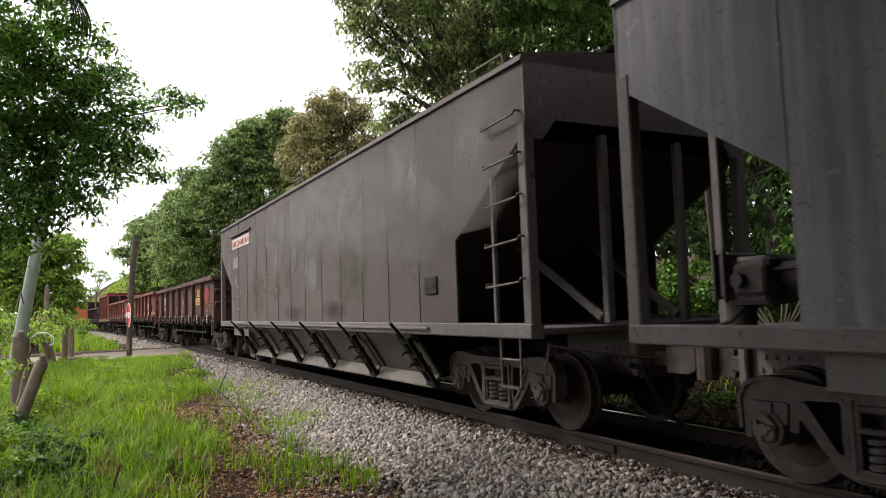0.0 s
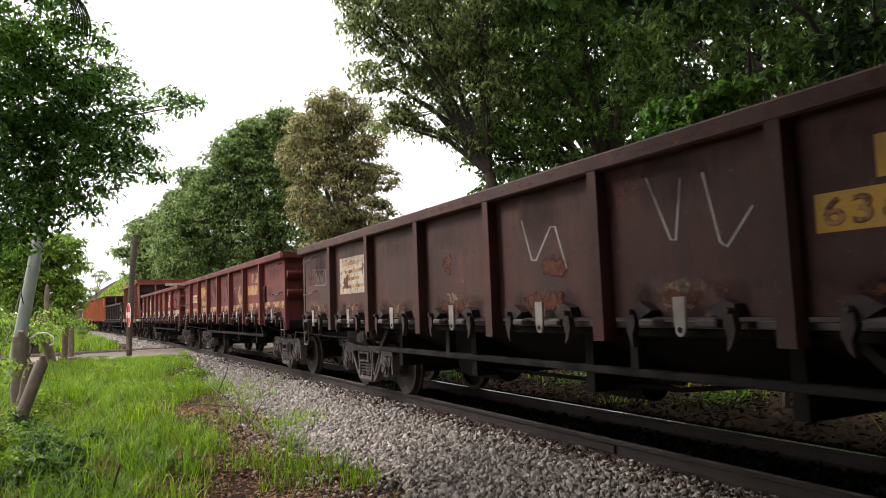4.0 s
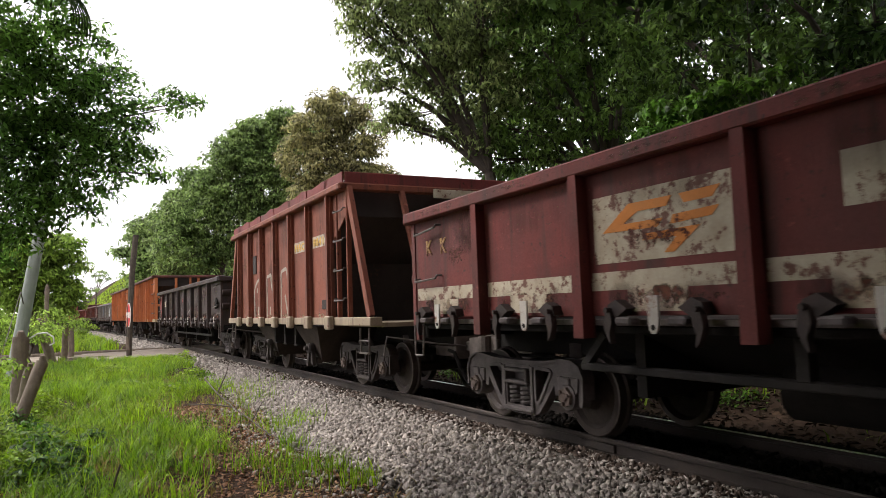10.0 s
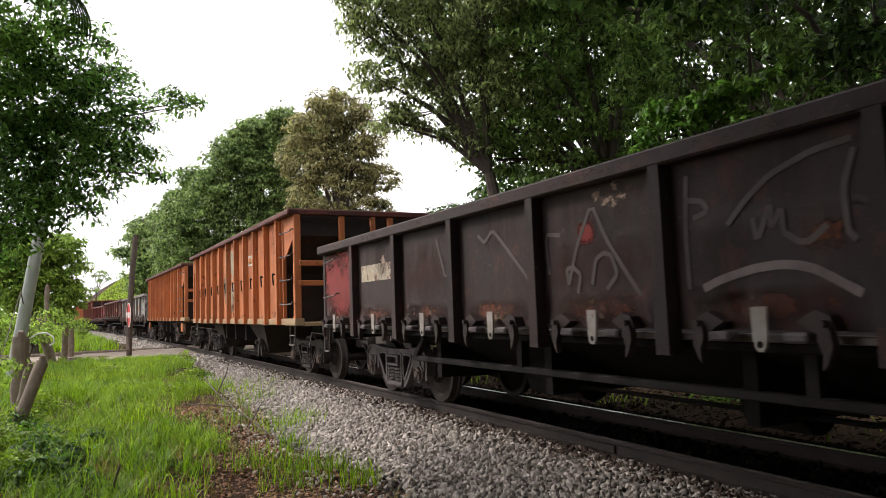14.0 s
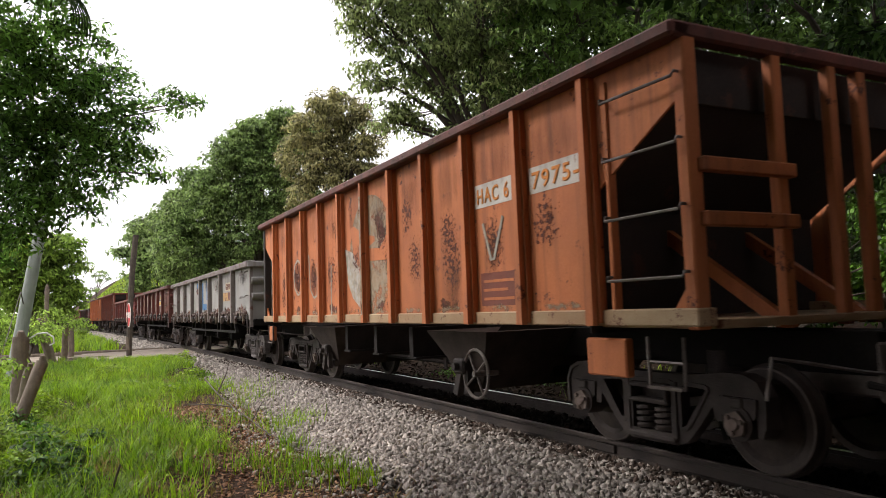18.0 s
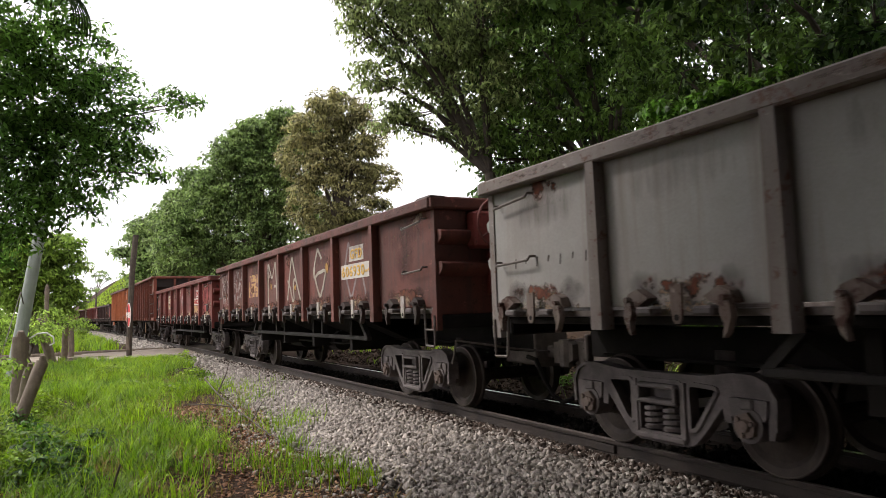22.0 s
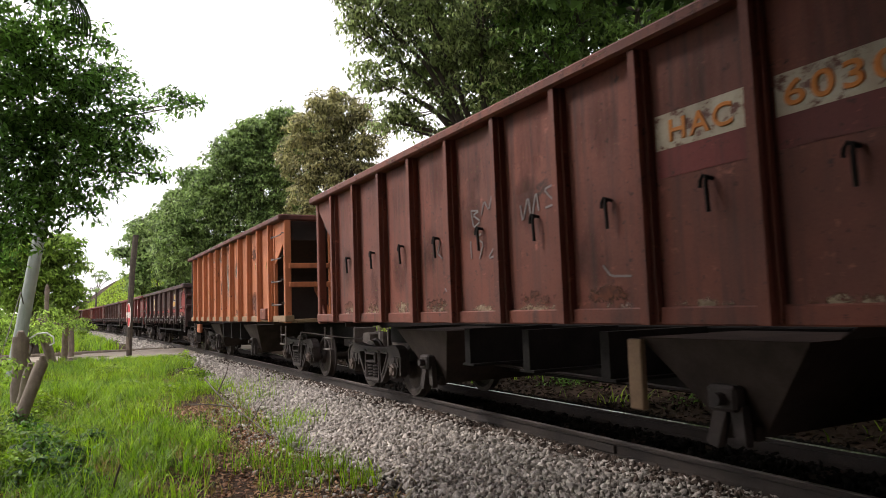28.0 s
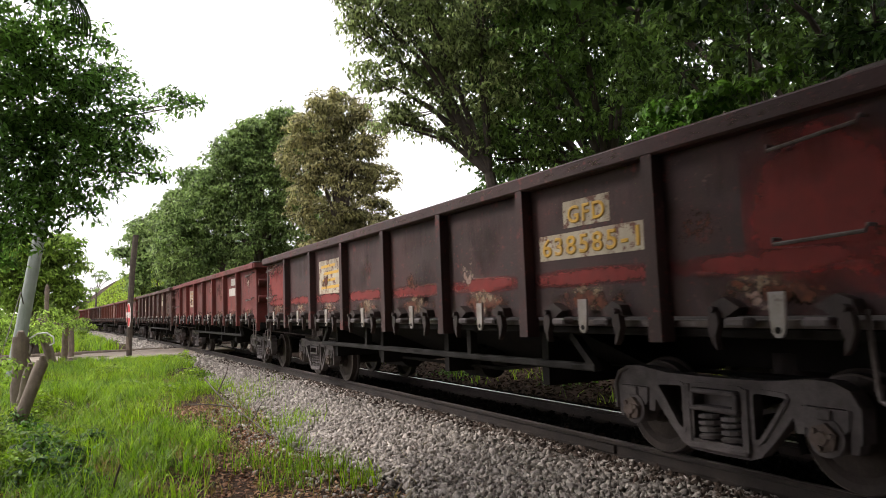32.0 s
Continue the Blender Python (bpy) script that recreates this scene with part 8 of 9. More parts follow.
tree((-10.0, 8.4, 0.5), (-10.2, 7.9, 3.6), [(-11.3, 7.0, 6.2, 1.5, 1.5, 1.3), (-11.4, 7.5, 4.7, 1.1, 1.1, 1.0), (-9.5, 7.1, 6.4, 1.5, 1.5, 1.2), (-9.5, 7.7, 4.7, 1.2, 1.2, 1.1), (-7.4, 6.6, 5.0, 1.2, 1.2, 1.0), (-7.4, 7.0, 3.5, 1.1, 1.1, 1.0)], 26, (44, 0.3), 0.16, 0.5, LEAF_RIGHT, "dense dark green tree behind the track", 0.2, 0.5, fill=0.6)
tree((-6.8, 7.6, 0.5), (-6.8, 7.2, 3.2), [(-10.3, 7.3, 3.5, 1.0, 1.0, 0.9), (-8.8, 7.3, 2.9, 1.1, 1.1, 0.9), (-6.1, 6.2, 4.7, 1.3, 1.3, 1.1), (-6.2, 6.6, 2.8, 1.2, 1.2, 1.0), (-9.3, 6.6, 7.8, 1.6, 1.6, 1.4), (-6.7, 6.3, 6.6, 1.3, 1.3, 1.1)], 26, (44, 0.3), 0.16, 0.5, LEAF_DARK, "dense dark green tree behind the track", 0.2, 0.5)
tree((-19.0, 12.5, 0.8), (-19.0, 12.2, 4.0), [(-21.3, 7.4, 9.9, 1.8, 1.8, 1.5), (-21.4, 8.6, 7.7, 1.2, 1.2, 1.0), (-20.9, 6.7, 11.7, 2.1, 2.1, 1.8), (-21.2, 9.7, 9.6, 2.3, 2.3, 1.9), (-20.8, 11.3, 7.5, 2.1, 2.1, 1.8), (-18.5, 11.6, 9.5, 2.5, 2.5, 2.1), (-17.3, 12.5, 6.8, 2.2, 2.2, 1.9), (-15.1, 12.4, 8.5, 2.2, 2.2, 1.9), (-14.3, 12.8, 5.6, 2.0, 2.0, 1.7)], 34, (24, 0.42), 0.26, 0.55, LEAF_DARK, "dark green forest tree on the bank", 0.3, 0.4, twigs=False)
tree((-11.0, 12.5, 0.8), (-11.0, 12.2, 4.0), [(-12.2, 12.6, 7.1, 2.0, 2.0, 1.7), (-11.3, 12.7, 4.3, 1.7, 1.7, 1.5), (-9.5, 12.2, 5.9, 2.0, 2.0, 1.7), (-20.2, 9.2, 12.4, 2.6, 2.6, 2.2), (-17.5, 11.1, 12.2, 2.6, 2.6, 2.2), (-14.0, 12.3, 10.8, 2.3, 2.3, 2.0), (-10.9, 12.7, 9.2, 2.0, 2.0, 1.7)], 34, (24, 0.42), 0.26, 0.55, LEAF_DARK, "dark green forest tree on the bank", 0.3, 0.4, twigs=False)
tree((-17.0, 13.0, 0.8), (-17.0, 12.8, 2.0), [(-24.1, 10.7, 5.9, 1.4, 1.4, 1.2), (-22.3, 11.8, 5.2, 1.7, 1.7, 1.5), (-20.3, 12.8, 4.8, 1.9, 1.9, 1.6), (-18.2, 13.7, 4.1, 1.7, 1.7, 1.5), (-15.3, 13.6, 3.4, 1.7, 1.7, 1.5), (-12.7, 13.2, 2.8, 1.5, 1.5, 1.3), (-10.2, 12.5, 2.4, 1.5, 1.5, 1.2), (-27.4, 11.5, 4.7, 1.8, 1.8, 1.5), (-30.2, 10.6, 4.5, 1.6, 1.6, 1.4)], 40, (24, 0.42), 0.26, 0.55, LEAF_DARK, "dark green thicket on the bank", 0.15, 0.4, "bush", twigs=False)
# unseen trees added behind and above the viewer, shading this end of the line
tree((3.5, -9.5, -0.3), (3.0, -8.6, 5.0), [(-1.5, -6.0, 8.6, 2.6, 2.6, 1.2), (2.5, -5.0, 8.2, 2.8, 2.8, 1.3), (6.0, -6.5, 7.5, 3.0, 3.0, 1.5), (1.0, -9.5, 7.6, 3.0, 3.0, 1.6), (-3.0, -9.8, 7.4, 2.4, 2.4, 1.4), (5.0, -10.5, 5.0, 3.0, 3.0, 2.0), (8.5, -8.0, 4.5, 2.6, 2.6, 2.0), (3.5, -4.5, 6.5, 2.4, 2.2, 1.0), (-3.0, -3.9, 5.4, 1.5, 1.1, 0.6), (-1.0, -3.6, 5.2, 1.5, 1.1, 0.6), (1.2, -3.2, 5.2, 1.6, 1.2, 0.7), (-2.2, -5.4, 5.8, 1.5, 1.2, 0.6), (-5.6, -5.2, 5.9, 0.8, 0.7, 0.45), (-4.6, -5.7, 5.3, 1.2, 0.9, 0.5), (-0.6, -5.0, 5.0, 1.2, 0.9, 0.5), (-3.6, -4.6, 7.6, 2.0, 1.8, 0.9), (-1.0, -3.6, 7.0, 2.2, 1.8, 0.9), (-2.2, -6.6, 7.4, 2.2, 1.8, 1.0), (0.8, -5.6, 6.6, 2.2, 1.8, 1.0), (-6.0, -4.9, 4.6, 0.9, 0.5, 0.2), (-5.0, -4.8, 4.45, 0.9, 0.5, 0.2), (-4.0, -4.8, 4.35, 0.9, 0.5, 0.2), (-3.0, -4.7, 4.3, 0.9, 0.5, 0.2), (-6.9, -5.5, 4.9, 0.8, 0.5, 0.2), (-1.5, -6.6, 1.5, 1.8, 0.9, 1.6), (1.5, -6.3, 1.5, 1.8, 0.9, 1.6), (4.5, -6.0, 1.6, 1.8, 0.9, 1.8), (0.5, -6.8, 3.6, 2.2, 1.0, 1.8), (3.5, -6.4, 3.4, 2.2, 1.2, 2.0), (-2.0, -7.2, 4.0, 1.6, 0.9, 1.4)], 80, (50, 0.6), 0.32, 0.65, LEAF_DARK, "unseen leafy tree added to shade the verge", 0.3, 0.4, twigs=False)
tree((4.5, 6.5, 0.2), (3.6, 5.2, 5.0), [(0.5, 1.5, 9.0, 2.6, 2.6, 1.2), (3.0, 4.5, 7.5, 3.0, 3.0, 1.8), (0.0, 5.5, 7.6, 2.4, 2.4, 1.5), (8.0, 6.5, 4.0, 3.0, 3.0, 2.4), (2.0, 8.0, 4.0, 2.6, 2.6, 2.4), (-4.0, 3.5, 9.4, 2.8, 2.8, 1.0), (-8.0, 4.0, 10.2, 2.8, 2.8, 1.0), (-11.5, 4.5, 11.6, 2.8, 2.8, 1.0), (-4.5, 7.5, 9.4, 2.8, 2.8, 1.2), (-2.0, 3.0, 7.6, 2.4, 2.4, 1.0), (1.5, 3.0, 6.8, 2.4, 2.0, 1.0), (-5.5, 5.0, 8.2, 2.4, 2.4, 1.0), (-8.5, 3.4, 7.4, 2.0, 1.5, 0.8), (-5.5, 3.0, 6.8, 2.0, 1.5, 0.8), (-2.6, 3.2, 6.3, 2.0, 1.5, 0.8), (0.2, 3.0, 6.1, 2.0, 1.5, 0.8)], 75, (50, 0.6), 0.32, 0.65, LEAF_DARK, "broad leafy tree added overhead to shade the track", 0.3, 0.4, twigs=False)
tree((12.0, -10.0, -0.2), (12.0, -9.5, 3.0), [(12, -6.5, 4.0, 3.0, 3.0, 2.6), (14, -9.5, 5.0, 3.2, 3.2, 3.0), (9.5, -12.5, 3.5, 3.0, 3.0, 2.4), (3.5, -13.0, 3.2, 3.2, 3.2, 2.2), (-2.5, -13.5, 3.4, 3.0, 3.0, 2.2), (7.0, -8.0, 3.0, 2.6, 2.4, 2.4), (3.0, -8.6, 3.0, 2.2, 1.8, 2.2), (-1.0, -9.8, 3.6, 2.4, 1.8, 2.4)], 26, (50, 0.65), 0.32, 0.6, LEAF_DARK, "unseen green trees added behind the verge for shade", 0.25, 0.4, twigs=False)
tree((-9.3, 5.6, 0.4), (-8.8, 4.9, 3.9), [(-8.8, 3.8, 3.8, 0.4, 0.4, 0.2), (-8.4, 4.1, 4.1, 0.4, 0.4, 0.2), (-7.9, 4.2, 4.2, 0.4, 0.4, 0.2), (-7.4, 4.2, 4.3, 0.3, 0.3, 0.2), (-7.4, 4.4, 3.9, 0.3, 0.3, 0.1), (-8.9, 3.9, 4.4, 0.3, 0.3, 0.1), (-6.9, 4.6, 4.5, 0.2, 0.2, 0.1)], 150, (30, 0.2), 0.13, 0.55, LEAF_BRIGHT, "slender young tree with bright green leaves", 0.09, 0.3)
tree((-12.8, 10.4, 0.6), (-12.8, 10.4, 1.6), [(-15.6, 10.6, 3.5, 1.3, 1.3, 1.1), (-13.0, 10.4, 2.5, 1.2, 1.2, 1.0), (-10.6, 9.9, 1.9, 1.0, 1.0, 0.9), (-8.4, 8.9, 1.6, 1.0, 1.0, 0.8), (-18.4, 10.5, 3.7, 1.3, 1.3, 1.1), (-21.1, 10.1, 4.4, 1.2, 1.2, 1.0), (-6.5, 7.7, 1.5, 0.9, 0.9, 0.8)], 70, (26, 0.3), 0.16, 0.5, LEAF_DARK, "dark green undergrowth below the trees", 0.12, 0.4, "bush")
tree((-28.0, 11.0, 0.5), (-28.0, 10.8, 2.2), [(-25.3, 11.3, 3.9, 1.4, 1.4, 1.2), (-28.0, 10.6, 3.8, 1.5, 1.5, 1.3), (-30.7, 9.7, 3.7, 1.6, 1.6, 1.4), (-33.0, 9.5, 3.4, 1.4, 1.4, 1.2), (-21.6, 11.4, 3.2, 1.3, 1.3, 1.1)], 45, (26, 0.35), 0.2, 0.5, LEAF_DARK, "dark green undergrowth below the trees", 0.12, 0.4, "bush")
tree((-6.5, 3.6, -0.3), (-6.5, 3.6, 0.6), [(-8.9, 4.1, 1.4, 0.5, 0.5, 0.4), (-7.9, 4.3, 1.3, 0.5, 0.5, 0.4), (-7.1, 4.5, 1.3, 0.5, 0.5, 0.4), (-6.3, 4.6, 1.3, 0.5, 0.5, 0.4), (-5.7, 4.5, 1.2, 0.5, 0.5, 0.4), (-10.6, 4.5, 1.7, 0.5, 0.5, 0.5), (-12.8, 4.9, 1.9, 0.6, 0.6, 0.5), (-5.1, 4.5, 1.3, 0.5, 0.5, 0.5), (-6.3, 4.9, 2.0, 0.4, 0.4, 0.3), (-5.7, 4.7, 2.1, 0.4, 0.4, 0.4), (-7.1, 5.0, 1.8, 0.3, 0.3, 0.3), (-5.1, 4.5, 1.8, 0.5, 0.5, 0.4), (-9.4, 5.4, 1.2, 0.7, 0.5, 0.7), (-8.4, 5.4, 1.0, 0.7, 0.5, 0.7), (-7.5, 5.4, 0.9, 0.7, 0.5, 0.7), (-10.4, 5.6, 1.0, 0.7, 0.5, 0.7)], 200, (40, 0.17), 0.085, 0.6, LEAF_BRIGHT, "fresh green bush beside the track", 0.05, 0.3, "bush")
tree((-35.6, 7.6, 0.2), (-35.4, 7.5, 5.0), [(-34.7, 6.6, 11.9, 0.9, 0.9, 0.8), (-34.6, 7.4, 11.3, 1.3, 1.3, 1.1), (-35.1, 6.3, 10.6, 1.4, 1.4, 1.2), (-34.5, 8.4, 10.2, 1.3, 1.3, 1.1), (-35.6, 5.9, 9.0, 1.7, 1.7, 1.4), (-35.1, 7.8, 8.8, 1.8, 1.8, 1.6), (-34.7, 9.2, 7.9, 1.1, 1.1, 1.0), (-35.7, 7.2, 6.8, 2.4, 2.4, 2.0), (-35.1, 9.0, 6.0, 1.4, 1.4, 1.2), (-35.8, 7.8, 4.4, 2.1, 2.1, 1.8)], 34, (60, 0.45), 0.2, 0.45, LEAF_BROWN, "tall yellowing broadleaf tree beside the line", 0.35, 0.5)
tree((-42.5, 4.8, 0.2), (-42.4, 4.8, 5.0), [(-41.8, 5.1, 11.0, 1.6, 1.6, 1.4), (-42.3, 3.9, 10.0, 1.8, 1.8, 1.6), (-41.8, 6.3, 9.7, 2.0, 2.0, 1.7), (-42.7, 3.0, 8.3, 2.0, 2.0, 1.7), (-42.3, 5.2, 8.0, 2.3, 2.3, 2.0), (-41.2, 7.3, 11.0, 1.5, 1.5, 1.3), (-43.1, 1.9, 6.7, 2.0, 2.0, 1.7), (-42.8, 4.3, 5.7, 2.7, 2.7, 2.3), (-42.2, 6.8, 6.4, 2.7, 2.7, 2.3), (-43.4, 0.7, 6.4, 1.2, 1.2, 1.1), (-43.5, 0.9, 4.7, 2.0, 2.0, 1.7), (-41.2, 6.7, 11.7, 1.4, 1.4, 1.2), (-41.6, 5.1, 11.6, 1.2, 1.2, 1.0)], 28, (60, 0.55), 0.22, 0.45, LEAF_MID, "large spreading green tree beside the line", 0.4, 0.5)
tree((-47.0, 3.5, 0.2), (-47.0, 3.5, 4.0), [(-49.4, 0.1, 7.2, 1.1, 1.1, 0.9), (-47.2, 1.0, 8.1, 1.3, 1.3, 1.1), (-44.8, 1.9, 9.1, 1.3, 1.3, 1.1), (-42.3, 2.9, 10.4, 1.3, 1.3, 1.1), (-41.8, 4.1, 11.6, 1.0, 1.0, 0.8), (-41.3, 6.0, 12.1, 1.2, 1.2, 1.0), (-47.4, 0.7, 6.1, 1.6, 1.6, 1.4), (-54.5, -0.7, 7.2, 1.0, 1.0, 0.9)], 30, (60, 0.6), 0.27, 0.45, LEAF_MID, "green tree among others beside the line", 0.25, 0.5)
tree((-61.5, 3.0, 0.3), (-61.5, 3.0, 3.0), [(-61.4, 1.9, 6.7, 2.5, 2.5, 2.1), (-61.5, 0.4, 7.1, 1.8, 1.8, 1.5), (-61.7, 1.0, 4.4, 2.5, 2.5, 2.1), (-61.4, 3.6, 4.3, 2.5, 2.5, 2.2), (-61.7, -1.5, 6.4, 0.6, 0.6, 0.5), (-61.6, -0.4, 6.7, 1.0, 1.0, 0.8), (-60.9, 6.2, 4.8, 2.8, 2.8, 2.4), (-60.4, 8.9, 4.2, 2.8, 2.8, 2.4), (-59.5, 12.5, 4.6, 2.9, 2.9, 2.4)], 14, (50, 0.85), 0.36, 0.5, LEAF_MID, "far green trees along the line", 0.35, 0.4)
tree((-120.0, -2.2, 0.5), (-120.0, -2.2, 5.0), [(-119.8, -1.8, 8.0, 0.8, 0.8, 0.4), (-119.8, -2.4, 7.6, 0.6, 0.6, 0.3), (-119.8, -1.0, 7.6, 0.7, 0.7, 0.3), (-119.8, -1.5, 6.9, 0.6, 0.6, 0.3), (-119.8, -0.6, 7.1, 0.4, 0.4, 0.2), (-114.9, -2.9, 5.4, 0.9, 0.9, 0.4), (-110.0, -3.8, 4.0, 0.9, 0.9, 0.5)], 16, (16, 0.5), 0.3, 0.5, LEAF_MID, "small far tree on the slope", 0.18, 0.3)
tree((-33.0, -6.2, -0.2), (-33.0, -6.2, 1.8), [(-32.9, -5.6, 4.1, 1.0, 1.0, 0.8), (-32.9, -6.3, 3.4, 1.1, 1.1, 1.0), (-32.9, -5.2, 3.2, 0.8, 0.8, 0.7), (-32.9, -6.8, 2.5, 1.1, 1.1, 0.9), (-33.0, -5.7, 2.0, 1.1, 1.1, 1.0), (-33.0, -5.0, 2.2, 0.6, 0.6, 0.5), (-32.8, -7.2, 3.8, 1.3, 1.3, 1.1)], 70, (50, 0.36), 0.17, 0.5, LEAF_LIGHT, "pale green tree behind the old fence", 0.18, 0.4)
tree((-25.0, -5.9, -0.2), (-25.0, -5.9, 0.4), [(-25.0, -6.0, 1.1, 0.6, 0.6, 0.3), (-26.0, -5.4, 1.2, 0.5, 0.5, 0.3), (-27.0, -4.8, 0.9, 0.5, 0.5, 0.3), (-21.9, -6.4, 0.9, 0.6, 0.6, 0.4), (-30.0, -4.5, 0.7, 0.3, 0.3, 0.2), (-24.0, -5.6, 0.8, 0.5, 0.5, 0.3), (-12.9, -5.8, 0.4, 0.3, 0.3, 0.2)], 90, (30, 0.3), 0.1, 0.5, LEAF_LIGHT, "bright green weeds over the fence posts", 0.04, 0.3, "bush")
tree((-58.0, -13.0, -0.2), (-58.0, -13.0, 2.0), [(-58.0, -12.0, 2.2, 2.4, 2.2, 2.2), (-58.0, -15.5, 3.0, 2.8, 2.6, 3.0), (-60.0, -19.5, 3.4, 3.2, 3.0, 3.4), (-54.0, -10.2, 1.4, 1.8, 1.5, 1.3), (-62.0, -9.8, 1.8, 2.0, 1.2, 1.6), (-56.0, -22.0, 4.0, 4.0, 4.0, 4.0)], 22, (40, 0.6), 0.26, 0.5, LEAF_LIGHT, "far green thicket beyond the old fence", 0.2, 0.4, "bush", twigs=False)
tree((-104.0, -9.5, 0.0), (-104.0, -9.5, 2.5), [(-104.0, -9.0, 3.4, 1.6, 1.5, 1.4), (-104.0, -7.6, 2.6, 1.4, 1.2, 1.2), (-104.0, -11.5, 4.2, 2.2, 2.0, 2.0), (-104.0, -15.0, 4.4, 2.8, 2.6, 2.4), (-104.0, -19.0, 5.0, 3.0, 3.0, 2.8)], 14, (40, 0.8), 0.34, 0.5, LEAF_MID, "far trees at the foot of the slope", 0.2, 0.4, twigs=False)
near = tree((-8.2, -7.6, -0.3), (-7.9, -5.9, 2.3), [(-7.5, -5.1, 4.0, 0.5, 0.5, 0.4), (-7.9, -4.8, 3.8, 0.5, 0.5, 0.4), (-7.3, -5.1, 3.2, 0.6, 0.6, 0.5), (-8.1, -4.6, 3.3, 0.5, 0.5, 0.4), (-7.7, -5.0, 2.7, 0.6, 0.6, 0.5), (-8.4, -4.4, 3.1, 0.4, 0.4, 0.3), (-8.3, -4.5, 2.7, 0.3, 0.3, 0.3), (-8.5, -4.1, 3.4, 0.2, 0.2, 0.2), (-8.6, -3.8, 3.6, 0.2, 0.2, 0.2)], 290, (34, 0.18), 0.068, 0.4, LEAF_NEAR, "feathery dark green tree leaning over the path", 0.06, 0.3)
tree((-8.2, -7.6, -0.3), (-7.9, -5.6, 2.2), [(-8.8, -3.5, 3.7, 0.1, 0.1, 0.1), (-8.5, -4.2, 2.9, 0.3, 0.3, 0.2), (-8.6, -3.9, 2.8, 0.1, 0.1, 0.1), (-7.5, -5.2, 2.1, 0.3, 0.3, 0.3), (-7.9, -4.8, 2.3, 0.3, 0.3, 0.2), (-7.8, -5.3, 1.8, 0.2, 0.2, 0.2), (-7.1, -5.6, 3.4, 0.7, 0.7, 0.6), (-7.1, -5.5, 2.3, 0.7, 0.7, 0.6), (-8.4, -4.3, 3.8, 0.2, 0.2, 0.1)], 290, (34, 0.18), 0.068, 0.4, LEAF_NEAR, "feathery dark green tree leaning over the path", 0.04, 0.3)
# two thickets added out of view, to keep light off the far ground
tree((-2.0, 9.5, 0.4), (-2.0, 9.0, 2.0), [(-5.0, 9.5, 2.2, 2.0, 1.4, 2.2), (-2.0, 9.5, 2.2, 2.2, 1.4, 2.4), (1.5, 9.0, 2.4, 2.2, 1.6, 2.6), (5.0, 8.5, 2.6, 2.4, 1.8, 2.8), (-3.5, 9.5, 5.0, 2.4, 1.6, 2.0), (0.5, 9.5, 5.2, 2.6, 1.8, 2.0), (4.5, 9.0, 5.6, 2.8, 2.0, 2.2)], 40, (50, 0.6), 0.3, 0.6, LEAF_DARK, "dense thicket added beyond the track to block light", 0.15, 0.4, "bush", twigs=False)
tree((9.0, 5.2, 0.0), (9.0, 5.0, 2.0), [(4.0, 5.5, 1.6, 1.8, 1.2, 2.0), (7.0, 5.0, 1.8, 2.0, 1.4, 2.2), (10.5, 4.8, 2.0, 2.2, 1.4, 2.4), (14.5, 5.0, 2.4, 2.6, 1.6, 2.8), (19.0, 5.5, 2.8, 3.0, 2.0, 3.2)], 50, (50, 0.5), 0.28, 0.6, LEAF_DARK, "dense thicket added beside the track to block light", 0.12, 0.4, "bush", twigs=False)
# palm frond tip in the upper corner
palm = tagged(new("palm_frond"), "drooping dark palm frond tip overhead", "palm")
for k in range(7):
    g = Geo()
    x0, y0 = -5.6 - 0.02 * k, -4.80 + 0.018 * k
    g.strip([(-0.03, 0.06), (0.03, -0.02), (0.06, -0.1), (0.07, -0.16), (0.065, -0.2 - 0.012 * k)], 0.007, -0.002, 0.002)
    for i in range(len(g.v)):
        vx, vy, vz = g.v[i]
        g.v[i] = (x0 + vx * 0.3, y0 + vx + vy, 3.5 + vz)
    part("leaflet", g, LEAF_DARK, palm)

part("rib", Geo().tube([(-5.5, -5.3, 3.6), (-5.6, -4.9, 3.62), (-5.65, -4.68, 3.5)], 0.012, 5), BARK, palm)

# unseen forest, added to cut the light coming from +x
tree((22.0, 0.0, -0.2), (22.0, 6.0, 5.0), [(14.0, 10.0, 6.0, 5.0, 4.0, 4.0), (22.0, 10.5, 6.0, 6.0, 4.5, 4.0), (14.0, -10.5, 6.0, 5.0, 3.5, 4.0), (22.0, -10.5, 6.0, 6.0, 4.5, 4.0)], 9, (60, 1.2), 0.6, 0.7, LEAF_DARK, "unseen forest added down the line to block light", 0.4, 0.4, twigs=False)
twig = tagged(new("fallen_branch"), "bare dark fallen branch in the grass", "branch")
part("stem", limb([(-12.7, -2.78, 0.12), (-11.6, -2.76, -0.02), (-10.6, -2.72, -0.12), (-9.6, -2.66, -0.2), (-8.8, -2.58, -0.3)], 0.011, 0.007), BARK, twig)
part("side_shoot", limb([(-11.6, -2.76, -0.02), (-12.0, -2.55, 0.25), (-12.3, -2.45, 0.42)], 0.012, 0.006), BARK, twig)
part("side_shoot", limb([(-10.6, -2.72, -0.12), (-11.0, -3.0, -0.1), (-11.5, -3.2, -0.14)], 0.012, 0.006), BARK, twig)
part("side_shoot", limb([(-9.6, -2.66, -0.2), (-9.7, -2.5, 0.02)], 0.01, 0.005), BARK, twig)
stick = tagged(new("dry_stick"), "dark dry stick standing in the grass", "stick")
part("stem", limb([(-6.95, -4.43, -0.4), (-6.85, -4.4, -0.2), (-6.8, -4.36, -0.05)], 0.012, 0.008), BARK, stick)
